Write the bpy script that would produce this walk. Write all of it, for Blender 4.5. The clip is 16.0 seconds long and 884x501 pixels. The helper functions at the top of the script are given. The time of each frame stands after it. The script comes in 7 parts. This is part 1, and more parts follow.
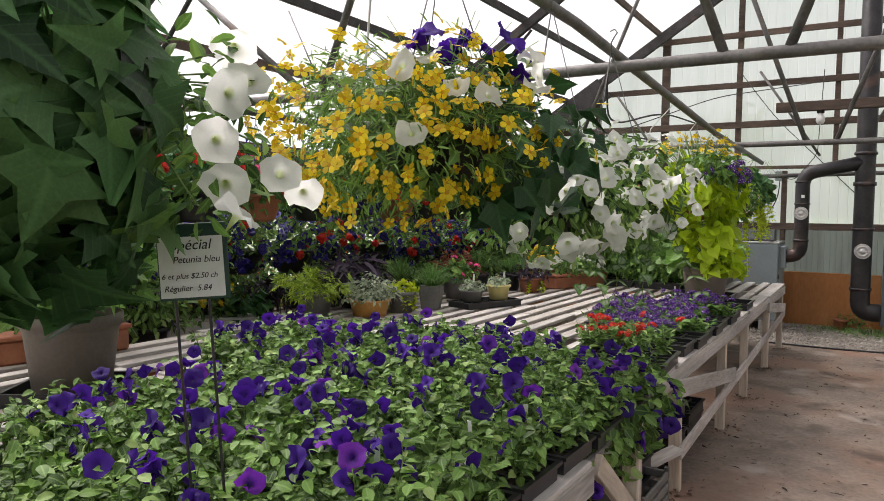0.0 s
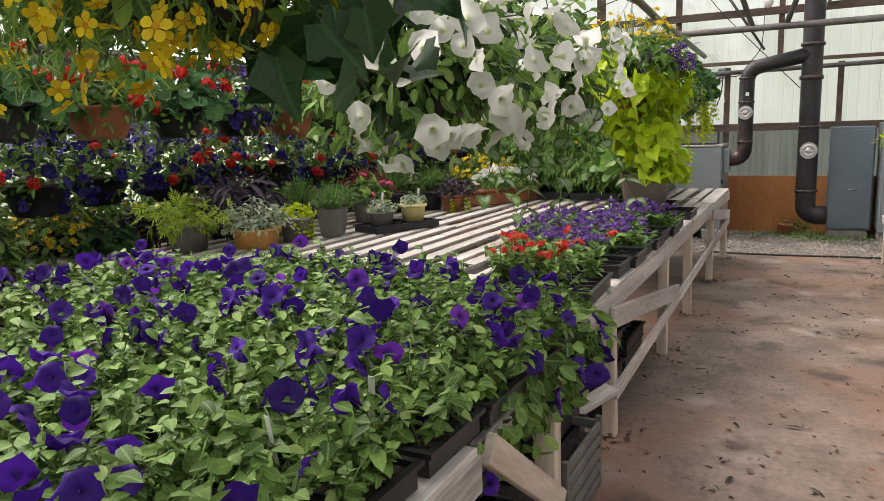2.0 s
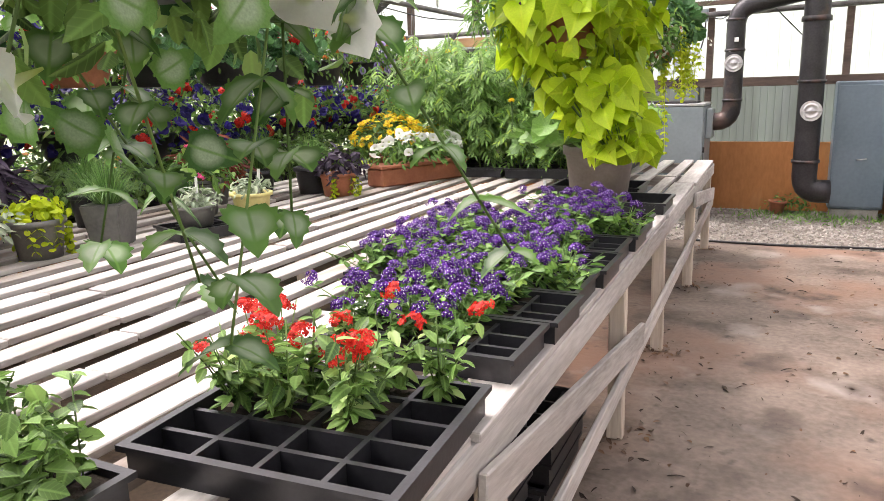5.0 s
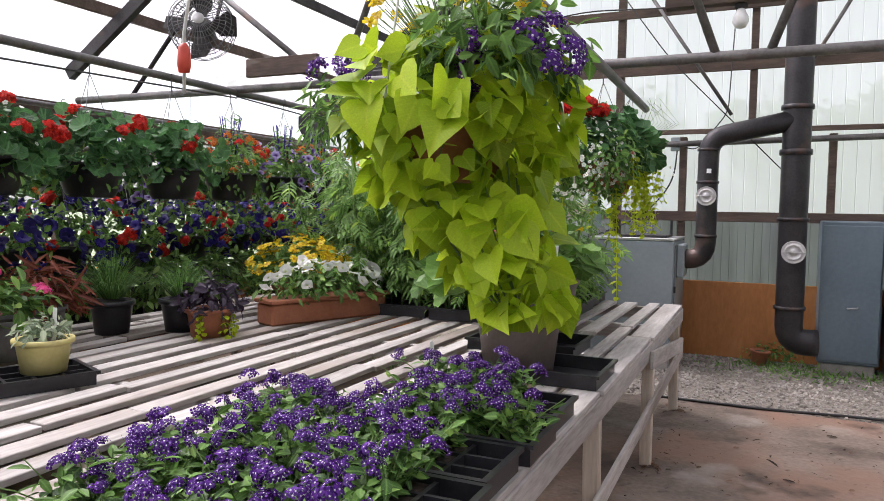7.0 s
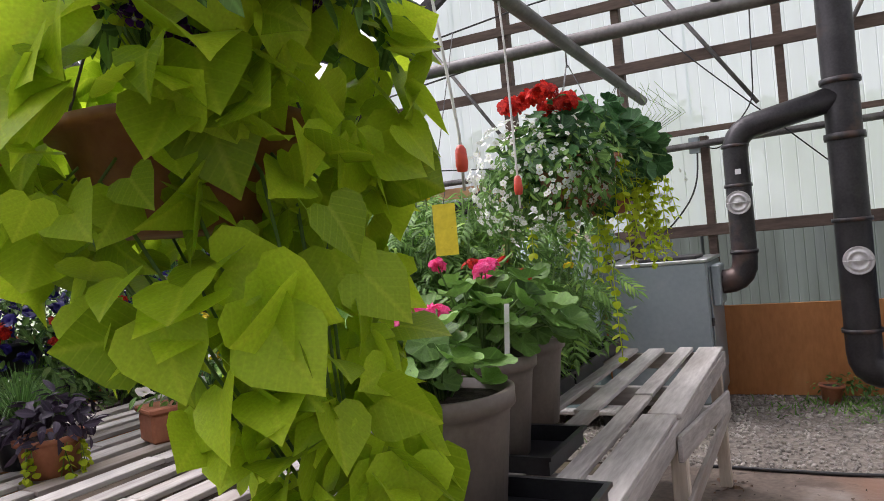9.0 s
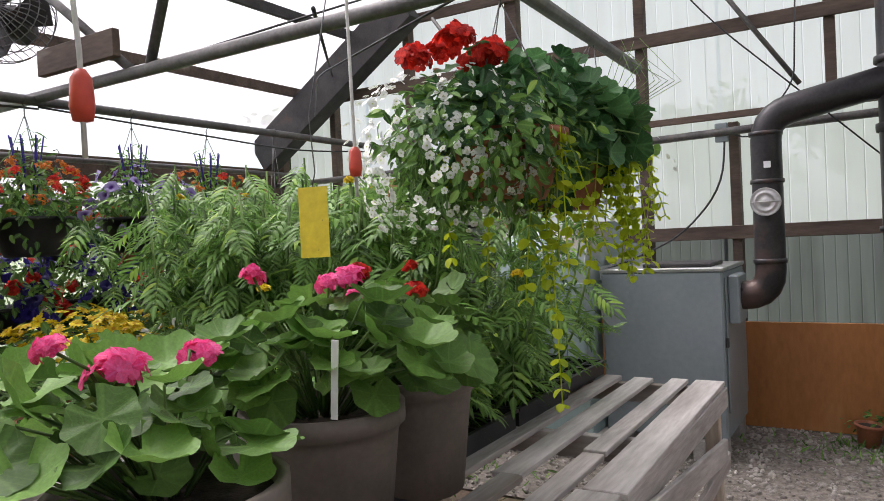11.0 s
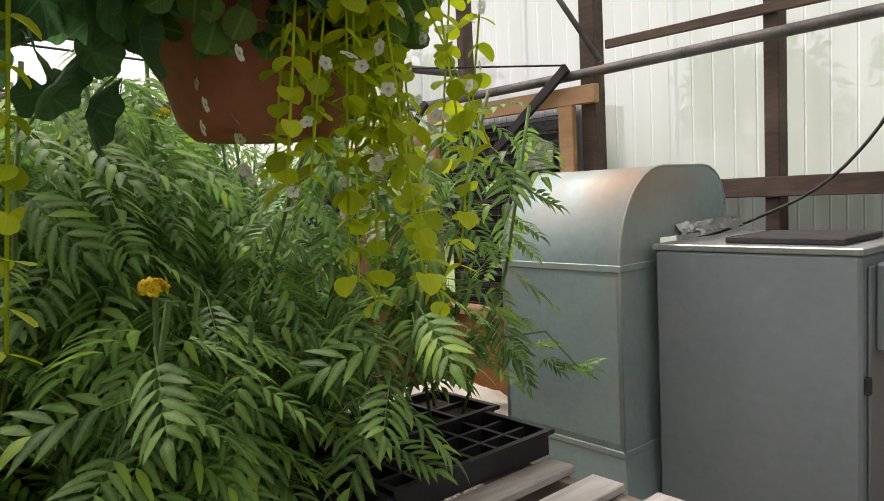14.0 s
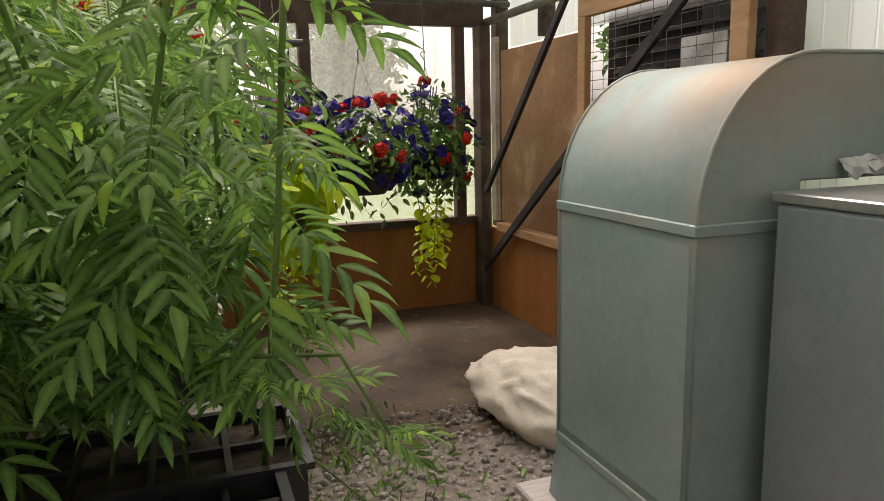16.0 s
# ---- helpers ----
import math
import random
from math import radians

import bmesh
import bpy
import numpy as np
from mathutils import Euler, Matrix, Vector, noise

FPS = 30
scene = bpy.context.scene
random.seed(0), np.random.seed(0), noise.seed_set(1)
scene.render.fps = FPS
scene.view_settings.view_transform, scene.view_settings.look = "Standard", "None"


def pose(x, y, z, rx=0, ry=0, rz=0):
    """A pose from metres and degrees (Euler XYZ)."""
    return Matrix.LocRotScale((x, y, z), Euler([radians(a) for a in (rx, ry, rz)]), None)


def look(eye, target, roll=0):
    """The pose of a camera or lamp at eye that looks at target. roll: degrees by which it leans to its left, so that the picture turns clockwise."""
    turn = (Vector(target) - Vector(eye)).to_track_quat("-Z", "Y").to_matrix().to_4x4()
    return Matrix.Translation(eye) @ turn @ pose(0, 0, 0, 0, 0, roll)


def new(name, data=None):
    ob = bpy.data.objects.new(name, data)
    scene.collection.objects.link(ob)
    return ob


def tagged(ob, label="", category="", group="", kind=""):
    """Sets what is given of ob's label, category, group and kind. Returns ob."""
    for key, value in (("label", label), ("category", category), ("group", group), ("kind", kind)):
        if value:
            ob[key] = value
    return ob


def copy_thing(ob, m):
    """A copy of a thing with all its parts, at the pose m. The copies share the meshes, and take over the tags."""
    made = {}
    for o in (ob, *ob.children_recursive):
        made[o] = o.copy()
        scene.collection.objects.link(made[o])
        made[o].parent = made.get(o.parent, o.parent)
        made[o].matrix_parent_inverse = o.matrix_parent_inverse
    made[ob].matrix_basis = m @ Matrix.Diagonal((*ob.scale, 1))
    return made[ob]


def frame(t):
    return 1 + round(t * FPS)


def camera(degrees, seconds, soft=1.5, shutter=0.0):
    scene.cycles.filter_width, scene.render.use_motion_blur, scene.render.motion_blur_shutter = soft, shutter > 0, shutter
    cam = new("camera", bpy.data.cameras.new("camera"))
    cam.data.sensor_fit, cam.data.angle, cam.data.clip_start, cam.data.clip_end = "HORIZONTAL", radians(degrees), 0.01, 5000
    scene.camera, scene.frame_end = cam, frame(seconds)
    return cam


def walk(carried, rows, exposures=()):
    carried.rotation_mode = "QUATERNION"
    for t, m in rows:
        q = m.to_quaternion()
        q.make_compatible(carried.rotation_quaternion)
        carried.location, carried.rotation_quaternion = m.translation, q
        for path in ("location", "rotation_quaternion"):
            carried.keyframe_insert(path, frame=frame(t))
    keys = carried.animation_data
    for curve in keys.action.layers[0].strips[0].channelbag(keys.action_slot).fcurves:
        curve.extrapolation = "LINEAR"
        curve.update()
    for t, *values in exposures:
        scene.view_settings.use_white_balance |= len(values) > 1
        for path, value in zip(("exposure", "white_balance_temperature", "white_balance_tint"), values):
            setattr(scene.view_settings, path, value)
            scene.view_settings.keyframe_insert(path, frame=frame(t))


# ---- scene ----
cam = camera(63.3, 16.0, soft=0.6)
PATH = [
    (0, (0.797, -0.086, 1.598), (-0.234, 1.624, 1.487), 0.7),
    (0.5, (0.774, 0.021, 1.55), (-0.024, 1.841, 1.327), -0.8),
    (1, (0.755, 0.267, 1.525), (0.073, 2.116, 1.186), -2.6),
    (1.5, (0.713, 0.577, 1.504), (-0.048, 2.406, 1.228), -1.2),
    (2, (0.663, 0.785, 1.485), (-0.235, 2.543, 1.16), -1.7),
    (2.5, (0.527, 1.066, 1.472), (-0.363, 2.826, 1.136), -0.6),
    (3, (0.45, 1.418, 1.441), (-0.455, 3.161, 1.061), -0.6),
    (3.5, (0.453, 1.718, 1.467), (-0.475, 3.442, 1.056), -2.3),
    (4, (0.387, 2.086, 1.437), (-0.444, 3.857, 1.022), 0.8),
    (4.5, (0.389, 2.429, 1.425), (-0.441, 4.189, 0.965), -1.8),
    (7, (0.468, 3.783, 1.465), (-0.36, 5.6, 1.349), 0.9),
    (7.5, (0.434, 4.136, 1.465), (-0.313, 5.99, 1.386), 1.5),
    (8, (0.422, 4.448, 1.468), (-0.323, 6.303, 1.415), -4.0),
    (10.5, (0.498, 5.755, 1.521), (-0.584, 7.437, 1.542), -2.2),
    (11, (0.526, 5.952, 1.501), (-0.517, 7.658, 1.463), -2.8),
    (11.5, (0.503, 6.259, 1.515), (-0.407, 8.038, 1.442), -3.3),
    (12, (0.557, 6.714, 1.473), (-0.348, 8.496, 1.398), -1.0),
    (12.5, (0.602, 6.937, 1.493), (-0.359, 8.687, 1.376), -3.5),
    (13, (0.527, 7.282, 1.516), (-0.303, 9.1, 1.437), -4.0),
    (13.5, (0.45, 7.675, 1.453), (-0.663, 9.327, 1.276), -2.5),
    (14, (0.538, 8.031, 1.479), (-0.955, 9.352, 1.319), -2.8),
    (14.5, (0.437, 8.35, 1.43), (-1.16, 9.545, 1.263), -1.2),
    (15, (0.354, 8.68, 1.413), (-1.253, 9.846, 1.17), -4.7),
    (15.5, (0.311, 9.03, 1.405), (-1.533, 9.765, 1.16), 1.2),
    (16, (0.21, 9.36, 1.402), (-1.64, 10.022, 1.05), -1.3),
]
EXPO = [(0, 0.76, 6750, 18), (1, 0.78, 6850, 18), (2.5, 1.24, 6950, 19), (4.5, 1.92, 6850, 21.5), (7, 1.03, 6350, 23), (8, 0.88, 6300, 23), (10.5, 0.75, 6400, 21), (12.5, 0.95, 6550, 22), (14, 0.89, 7000, 20.5), (16, 0.7, 7450, 19.5)]
walk(cam, [(t, look(eye, target, roll)) for t, eye, target, roll in PATH], EXPO)

# ---- world and light: overcast day through a translucent roof ----
world = bpy.data.worlds.new("overcast_sky")
scene.world = world
world.use_nodes = True
wn, wl = world.node_tree.nodes, world.node_tree.links
sky = wn.new("ShaderNodeTexSky")
sky.sky_type, sky.sun_disc, sky.sun_elevation, sky.sun_rotation = "NISHITA", False, radians(52), radians(250)
sky.air_density, sky.dust_density, sky.ozone_density = 1.0, 4.0, 1.0
pale = wn.new("ShaderNodeHueSaturation")
pale.inputs["Saturation"].default_value = 0.15
wl.new(sky.outputs[0], pale.inputs["Color"])
wl.new(pale.outputs[0], wn["Background"].inputs["Color"])
wn["Background"].inputs["Strength"].default_value = 0.15
sun_data = bpy.data.lights.new("sun", "SUN")
sun_data.energy, sun_data.angle, sun_data.color = 2.2, radians(25), (1.0, 0.96, 0.9)
sun = new("sun", sun_data)
sun.matrix_world = look((0, 0, 20), (5, -2, 12))


# ---- materials ----
def shader(name):
    m = bpy.data.materials.new(name)
    m.use_nodes = True
    return m, m.node_tree.nodes, m.node_tree.links, m.node_tree.nodes["Principled BSDF"]


def surface(name, dark, light, scale=6.0, rough=0.7, bump=0.2, fine=60.0, metal=0.0, stain=None, stain_scale=1.5, stain_at=0.55, stretch=(1, 1, 1), coords="Object", each=0.0, more=()):
    """Two scales of noise between two colours, an optional stain, and fine relief. each: how far single pieces differ."""
    m, n, l, b = shader(name)
    tc = n.new("ShaderNodeTexCoord")
    mp = n.new("ShaderNodeMapping")
    mp.inputs["Scale"].default_value = stretch
    l.new(tc.outputs[coords], mp.inputs[0])
    info = n.new("ShaderNodeObjectInfo")
    shift = n.new("ShaderNodeVectorMath")
    shift.operation = "MULTIPLY_ADD"
    mul = n.new("ShaderNodeCombineXYZ")
    for i in range(3):
        l.new(info.outputs["Random"], mul.inputs[i])
    l.new(mul.outputs[0], shift.inputs[0])
    shift.inputs[1].default_value = (37.0, 53.0, 19.0) if each else (0, 0, 0)
    l.new(mp.outputs[0], shift.inputs[2])
    big, small = n.new("ShaderNodeTexNoise"), n.new("ShaderNodeTexNoise")
    big.inputs["Scale"].default_value, big.inputs["Detail"].default_value = scale, 6
    small.inputs["Scale"].default_value, small.inputs["Detail"].default_value = fine, 4
    for tex in (big, small):
        l.new(shift.outputs[0], tex.inputs["Vector"])
    both = n.new("ShaderNodeMix")
    both.inputs["Factor"].default_value = 0.35
    l.new(big.outputs["Fac"], both.inputs["A"])
    l.new(small.outputs["Fac"], both.inputs["B"])
    ramp = n.new("ShaderNodeValToRGB")
    ramp.color_ramp.elements[0].position, ramp.color_ramp.elements[1].position = 0.33, 0.67
    ramp.color_ramp.elements[0].color, ramp.color_ramp.elements[1].color = (*dark, 1), (*light, 1)
    l.new(both.outputs["Result"], ramp.inputs[0])
    out = ramp.outputs[0]
    for stain, stain_scale, stain_at in ((stain, stain_scale, stain_at), *more) if stain else ():
        st = n.new("ShaderNodeTexNoise")
        st.inputs["Scale"].default_value, st.inputs["Detail"].default_value = stain_scale, 5
        l.new(shift.outputs[0], st.inputs["Vector"])
        sr = n.new("ShaderNodeMapRange")
        sr.inputs["From Min"].default_value, sr.inputs["From Max"].default_value = stain_at, stain_at + 0.15
        l.new(st.outputs["Fac"], sr.inputs["Value"])
        mx = n.new("ShaderNodeMix")
        mx.data_type = "RGBA"
        l.new(sr.outputs[0], mx.inputs["Factor"])
        l.new(out, mx.inputs["A"])
        mx.inputs["B"].default_value = (*stain, 1)
        out = mx.outputs["Result"]
    if each:
        hv = n.new("ShaderNodeHueSaturation")
        mr = n.new("ShaderNodeMapRange")
        mr.inputs["To Min"].default_value, mr.inputs["To Max"].default_value = 1 - each, 1 + each
        l.new(info.outputs["Random"], mr.inputs["Value"])
        l.new(mr.outputs[0], hv.inputs["Value"])
        l.new(out, hv.inputs["Color"])
        out = hv.outputs[0]
    l.new(out, b.inputs["Base Color"])
    b.inputs["Roughness"].default_value, b.inputs["Metallic"].default_value = rough, metal
    if bump:
        bp = n.new("ShaderNodeBump")
        bp.inputs["Strength"].default_value, bp.inputs["Distance"].default_value = bump, 0.01
        l.new(both.outputs["Result"], bp.inputs["Height"])
        l.new(bp.outputs[0], b.inputs["Normal"])
    return m


def leafy(name, dark, light, vein=0.25, glow=0.38, rough=0.5, hue=0.0, tips=None, centre=None, marks=None, throat=(0.1, 0.34), mottle=0.28, shade_scale=0.62):
    """Leaf or petal: colour differs leaf by leaf, a paler midrib, light shining through. centre: colour of a flower's throat. marks: pale blotch of a variegated leaf."""
    m, n, l, b = shader(name)
    geo, info = n.new("ShaderNodeNewGeometry"), n.new("ShaderNodeObjectInfo")
    add = n.new("ShaderNodeMath")
    add.operation = "ADD"
    l.new(geo.outputs["Random Per Island"], add.inputs[0])
    l.new(info.outputs["Random"], add.inputs[1])
    fr = n.new("ShaderNodeMath")
    fr.operation = "FRACT"
    l.new(add.outputs[0], fr.inputs[0])
    ramp = n.new("ShaderNodeValToRGB")
    # dark end scaled down: shade among the leaves put into their colour
    ramp.color_ramp.elements[0].color, ramp.color_ramp.elements[1].color = (*[c * shade_scale for c in dark], 1), (*light, 1)
    if tips:
        e = ramp.color_ramp.elements.new(0.9)
        e.color = (*light, 1)
        ramp.color_ramp.elements[2].color = (*tips, 1)
    l.new(fr.outputs[0], ramp.inputs[0])
    out = ramp.outputs[0]
    at = n.new("ShaderNodeAttribute")
    at.attribute_name = "blade"
    sep = n.new("ShaderNodeSeparateXYZ")
    l.new(at.outputs["Vector"], sep.inputs[0])

    def blend(value, lo, hi, colour, amount):
        nonlocal out
        mr = n.new("ShaderNodeMapRange")
        mr.inputs["From Min"].default_value, mr.inputs["From Max"].default_value = lo, hi
        mr.inputs["To Min"].default_value, mr.inputs["To Max"].default_value = amount, 0.0
        l.new(value, mr.inputs["Value"])
        mx = n.new("ShaderNodeMix")
        mx.data_type = "RGBA"
        l.new(mr.outputs[0], mx.inputs["Factor"])
        l.new(out, mx.inputs["A"])
        mx.inputs["B"].default_value = (*colour, 1)
        out = mx.outputs["Result"]

    if centre:
        blend(sep.outputs["Z"], throat[0], throat[1], centre, 1.0)
    elif vein:
        ab = n.new("ShaderNodeMath")
        ab.operation = "ABSOLUTE"
        l.new(sep.outputs["X"], ab.inputs[0])
        blend(ab.outputs[0], 0.015, 0.06, tuple(min(1, c * 1.9 + 0.03) for c in light), vein)
        wv = n.new("ShaderNodeMath")
        wv.operation = "MULTIPLY_ADD"
        l.new(ab.outputs[0], wv.inputs[0])
        wv.inputs[1].default_value = -0.9
        l.new(sep.outputs["Y"], wv.inputs[2])
        sn = n.new("ShaderNodeMath")
        sn.operation = "PINGPONG"
        l.new(wv.outputs[0], sn.inputs[0])
        sn.inputs[1].default_value = 0.085
        blend(sn.outputs[0], 0.0, 0.02, tuple(min(1, c * 1.7 + 0.02) for c in light), vein * 0.6)
    if marks:
        blend(sep.outputs["Z"], 0.2, 0.38, marks, 0.8)
        rib = n.new("ShaderNodeMath")
        rib.operation = "ABSOLUTE"
        l.new(sep.outputs["X"], rib.inputs[0])
        blend(rib.outputs[0], 0.012, 0.045, tuple(c * 0.9 for c in light), 0.8)
    nz = n.new("ShaderNodeTexNoise")
    nz.inputs["Scale"].default_value, nz.inputs["Detail"].default_value = 22, 3
    tc = n.new("ShaderNodeTexCoord")
    l.new(tc.outputs["Object"], nz.inputs["Vector"])
    hv = n.new("ShaderNodeHueSaturation")
    mr = n.new("ShaderNodeMapRange")
    mr.inputs["To Min"].default_value, mr.inputs["To Max"].default_value = 1 - mottle, 1 + mottle
    l.new(nz.outputs["Fac"], mr.inputs["Value"])
    l.new(mr.outputs[0], hv.inputs["Value"])
    l.new(out, hv.inputs["Color"])
    out = hv.outputs[0]
    l.new(out, b.inputs["Base Color"])
    b.inputs["Roughness"].default_value = rough
    b.inputs["Specular IOR Level"].default_value = 0.35
    bp = n.new("ShaderNodeBump")
    bp.inputs["Strength"].default_value, bp.inputs["Distance"].default_value = 0.25, 0.004
    l.new(nz.outputs["Fac"], bp.inputs["Height"])
    l.new(bp.outputs[0], b.inputs["Normal"])
    tl, mix = n.new("ShaderNodeBsdfTranslucent"), n.new("ShaderNodeMixShader")
    l.new(out, tl.inputs["Color"])
    mix.inputs[0].default_value = glow
    l.new(b.outputs[0], mix.inputs[1])
    l.new(tl.outputs[0], mix.inputs[2])
    l.new(mix.outputs[0], n["Material Output"].inputs["Surface"])
    return m


def rusted(m, z0, z1, colour, scale=5.0):
    """Rust that has run down from a thing's top."""
    n, l = m.node_tree.nodes, m.node_tree.links
    socket = n["Principled BSDF"].inputs["Base Color"]
    old = socket.links[0].from_socket
    tc, sep, nz, mr, mp = n.new("ShaderNodeTexCoord"), n.new("ShaderNodeSeparateXYZ"), n.new("ShaderNodeTexNoise"), n.new("ShaderNodeMapRange"), n.new("ShaderNodeMapping")
    l.new(tc.outputs["Object"], sep.inputs[0])
    l.new(tc.outputs["Object"], mp.inputs[0])
    mp.inputs["Scale"].default_value = (1, 0.35, 0.35)
    l.new(mp.outputs[0], nz.inputs["Vector"])
    nz.inputs["Scale"].default_value, nz.inputs["Detail"].default_value = scale, 5
    mr.inputs["From Min"].default_value, mr.inputs["From Max"].default_value = z0, z1
    l.new(sep.outputs["Z"], mr.inputs["Value"])
    mu, mx, k = n.new("ShaderNodeMath"), n.new("ShaderNodeMix"), n.new("ShaderNodeMapRange")
    k.inputs["From Min"].default_value, k.inputs["From Max"].default_value = 0.35, 0.65
    l.new(nz.outputs["Fac"], k.inputs["Value"])
    mu.operation, mx.data_type = "MULTIPLY", "RGBA"
    l.new(mr.outputs[0], mu.inputs[0])
    l.new(k.outputs[0], mu.inputs[1])
    l.new(mu.outputs[0], mx.inputs["Factor"])
    l.new(old, mx.inputs["A"])
    mx.inputs["B"].default_value = (*colour, 1)
    l.new(mx.outputs["Result"], socket)
    return m


def glazing(name, clear, tint, dirt=(0.5, 0.5, 0.46), streak=0.25):
    """Translucent plastic sheet: part of the light passes straight, the rest is scattered; streaks of dirt run down it."""
    m, n, l, b = shader(name)
    n.remove(b)
    tc, mp, nz = n.new("ShaderNodeTexCoord"), n.new("ShaderNodeMapping"), n.new("ShaderNodeTexNoise")
    mp.inputs["Scale"].default_value = (5, 5, 0.5)
    nz.inputs["Scale"].default_value, nz.inputs["Detail"].default_value = 1.2, 6
    l.new(tc.outputs["Object"], mp.inputs[0])
    l.new(mp.outputs[0], nz.inputs["Vector"])
    ramp = n.new("ShaderNodeMapRange")
    ramp.inputs["From Min"].default_value, ramp.inputs["From Max"].default_value = 0.45, 0.75
    ramp.inputs["To Max"].default_value = streak
    l.new(nz.outputs["Fac"], ramp.inputs["Value"])
    col = n.new("ShaderNodeMix")
    col.data_type = "RGBA"
    col.inputs["A"].default_value, col.inputs["B"].default_value = (*tint, 1), (*dirt, 1)
    l.new(ramp.outputs[0], col.inputs["Factor"])
    tr, tl, df = n.new("ShaderNodeBsdfTransparent"), n.new("ShaderNodeBsdfTranslucent"), n.new("ShaderNodeBsdfDiffuse")
    for node in (tr, tl, df):
        l.new(col.outputs["Result"], node.inputs["Color"])
    a, c = n.new("ShaderNodeMixShader"), n.new("ShaderNodeMixShader")
    a.inputs[0].default_value, c.inputs[0].default_value = 0.1, clear
    l.new(tl.outputs[0], a.inputs[1])
    l.new(df.outputs[0], a.inputs[2])
    l.new(a.outputs[0], c.inputs[1])
    l.new(tr.outputs[0], c.inputs[2])
    l.new(c.outputs[0], n["Material Output"].inputs["Surface"])
    return m


M_ROOF = glazing("roof_sheet", 0.68, (0.93, 0.94, 0.95))
M_WALLSHEET = glazing("wall_sheet", 0.2, (0.9, 0.935, 0.985), streak=0.15)
M_WALLGREY = glazing("grimy_wall_sheet", 0.12, (0.2, 0.215, 0.23), (0.1, 0.1, 0.1), streak=0.7)
M_CLEAR = glazing("clear_sheet", 0.85, (0.95, 0.96, 0.96))
M_CONCRETE = surface("stained_concrete", (0.095, 0.071, 0.054), (0.285, 0.222, 0.178), 2.4, 0.6, 0.8, 34, stain=(0.25, 0.145, 0.098), stain_scale=0.7, stain_at=0.47, more=(((0.37, 0.32, 0.28), 1.9, 0.58), ((0.075, 0.05, 0.038), 2.6, 0.55), ((0.045, 0.03, 0.024), 10.0, 0.635)))
M_EARTH = surface("damp_earth", (0.055, 0.037, 0.022), (0.16, 0.105, 0.062), 3, 0.7, 0.6, 50, stain=(0.09, 0.10, 0.035), stain_scale=2.0, stain_at=0.58, more=(((0.035, 0.025, 0.018), 4.0, 0.57), ((0.24, 0.19, 0.14), 9.0, 0.62)))
M_GRAVEL = surface("gravel_bed", (0.09, 0.075, 0.06), (0.3, 0.265, 0.225), 26, 0.9, 0.8, 120)
M_STONE = surface("grey_stone", (0.13, 0.115, 0.1), (0.5, 0.46, 0.41), 3, 0.85, 0.3, 60)
M_WHITEWOOD = surface("whitewashed_wood", (0.28, 0.255, 0.23), (0.66, 0.63, 0.595), 9, 0.8, 0.6, 70, stain=(0.23, 0.19, 0.155), stain_scale=4.5, stain_at=0.53, stretch=(1, 0.12, 1), each=0.14)
M_PALEWOOD = surface("weathered_pine", (0.38, 0.31, 0.24), (0.70, 0.62, 0.52), 9, 0.8, 0.5, 70, stain=(0.25, 0.19, 0.14), stain_scale=4, stain_at=0.6, stretch=(1, 0.12, 1), each=0.14)
M_OLDWOOD = surface("old_brown_wood", (0.05, 0.034, 0.027), (0.15, 0.105, 0.08), 8, 0.85, 0.5, 60, stain=(0.42, 0.38, 0.34), stain_scale=3, stain_at=0.66, stretch=(0.2, 1, 1), each=0.12)
M_FRESHWOOD = surface("fresh_pine_board", (0.40, 0.22, 0.10), (0.62, 0.38, 0.2), 6, 0.65, 0.3, 50, stretch=(0.2, 1, 1), each=0.1)
M_PLY = surface("orange_stained_plywood", (0.30, 0.115, 0.03), (0.48, 0.20, 0.06), 3, 0.55, 0.2, 40, stain=(0.52, 0.26, 0.10), stain_scale=2.2, stain_at=0.58, stretch=(1, 1, 0.35))
M_PLYDULL = surface("weathered_plywood", (0.24, 0.12, 0.05), (0.42, 0.24, 0.12), 3, 0.7, 0.3, 40, stain=(0.5, 0.36, 0.22), stain_scale=3.0, stain_at=0.56)
M_STEEL = surface("dark_painted_steel", (0.018, 0.017, 0.018), (0.06, 0.055, 0.055), 7, 0.8, 0.2, 60, stain=(0.1, 0.055, 0.04), stain_scale=4, stain_at=0.62, each=0.1)
M_TUBE = surface("galvanised_tube", (0.07, 0.066, 0.065), (0.19, 0.18, 0.17), 8, 0.5, 0.2, 60, metal=0.35, stain=(0.2, 0.13, 0.1), stain_scale=5, stain_at=0.6)
M_PIPE = surface("black_stove_pipe", (0.014, 0.013, 0.015), (0.05, 0.046, 0.048), 5, 0.42, 0.15, 60, metal=0.3, stain=(0.16, 0.085, 0.06), stain_scale=2.2, stain_at=0.6)
M_GREYPAINT = surface("grey_enamel", (0.2, 0.238, 0.25), (0.262, 0.302, 0.315), 2, 0.38, 0.06, 30, stain=(0.30, 0.32, 0.33), stain_scale=4, stain_at=0.64)
M_BLUEPAINT = surface("blue_grey_enamel", (0.12, 0.165, 0.20), (0.17, 0.22, 0.26), 2, 0.42, 0.06, 30, stain=(0.22, 0.24, 0.25), stain_scale=5, stain_at=0.64)
M_ZINC = surface("galvanised_sheet", (0.24, 0.335, 0.325), (0.36, 0.46, 0.45), 2.5, 0.54, 0.05, 30, metal=0.22, stain=(0.40, 0.41, 0.36), stain_scale=2.0, stain_at=0.55, more=(((0.30, 0.37, 0.35), 2.6, 0.58),))
rusted(M_ZINC, 1.22, 1.5, (0.36, 0.27, 0.19))
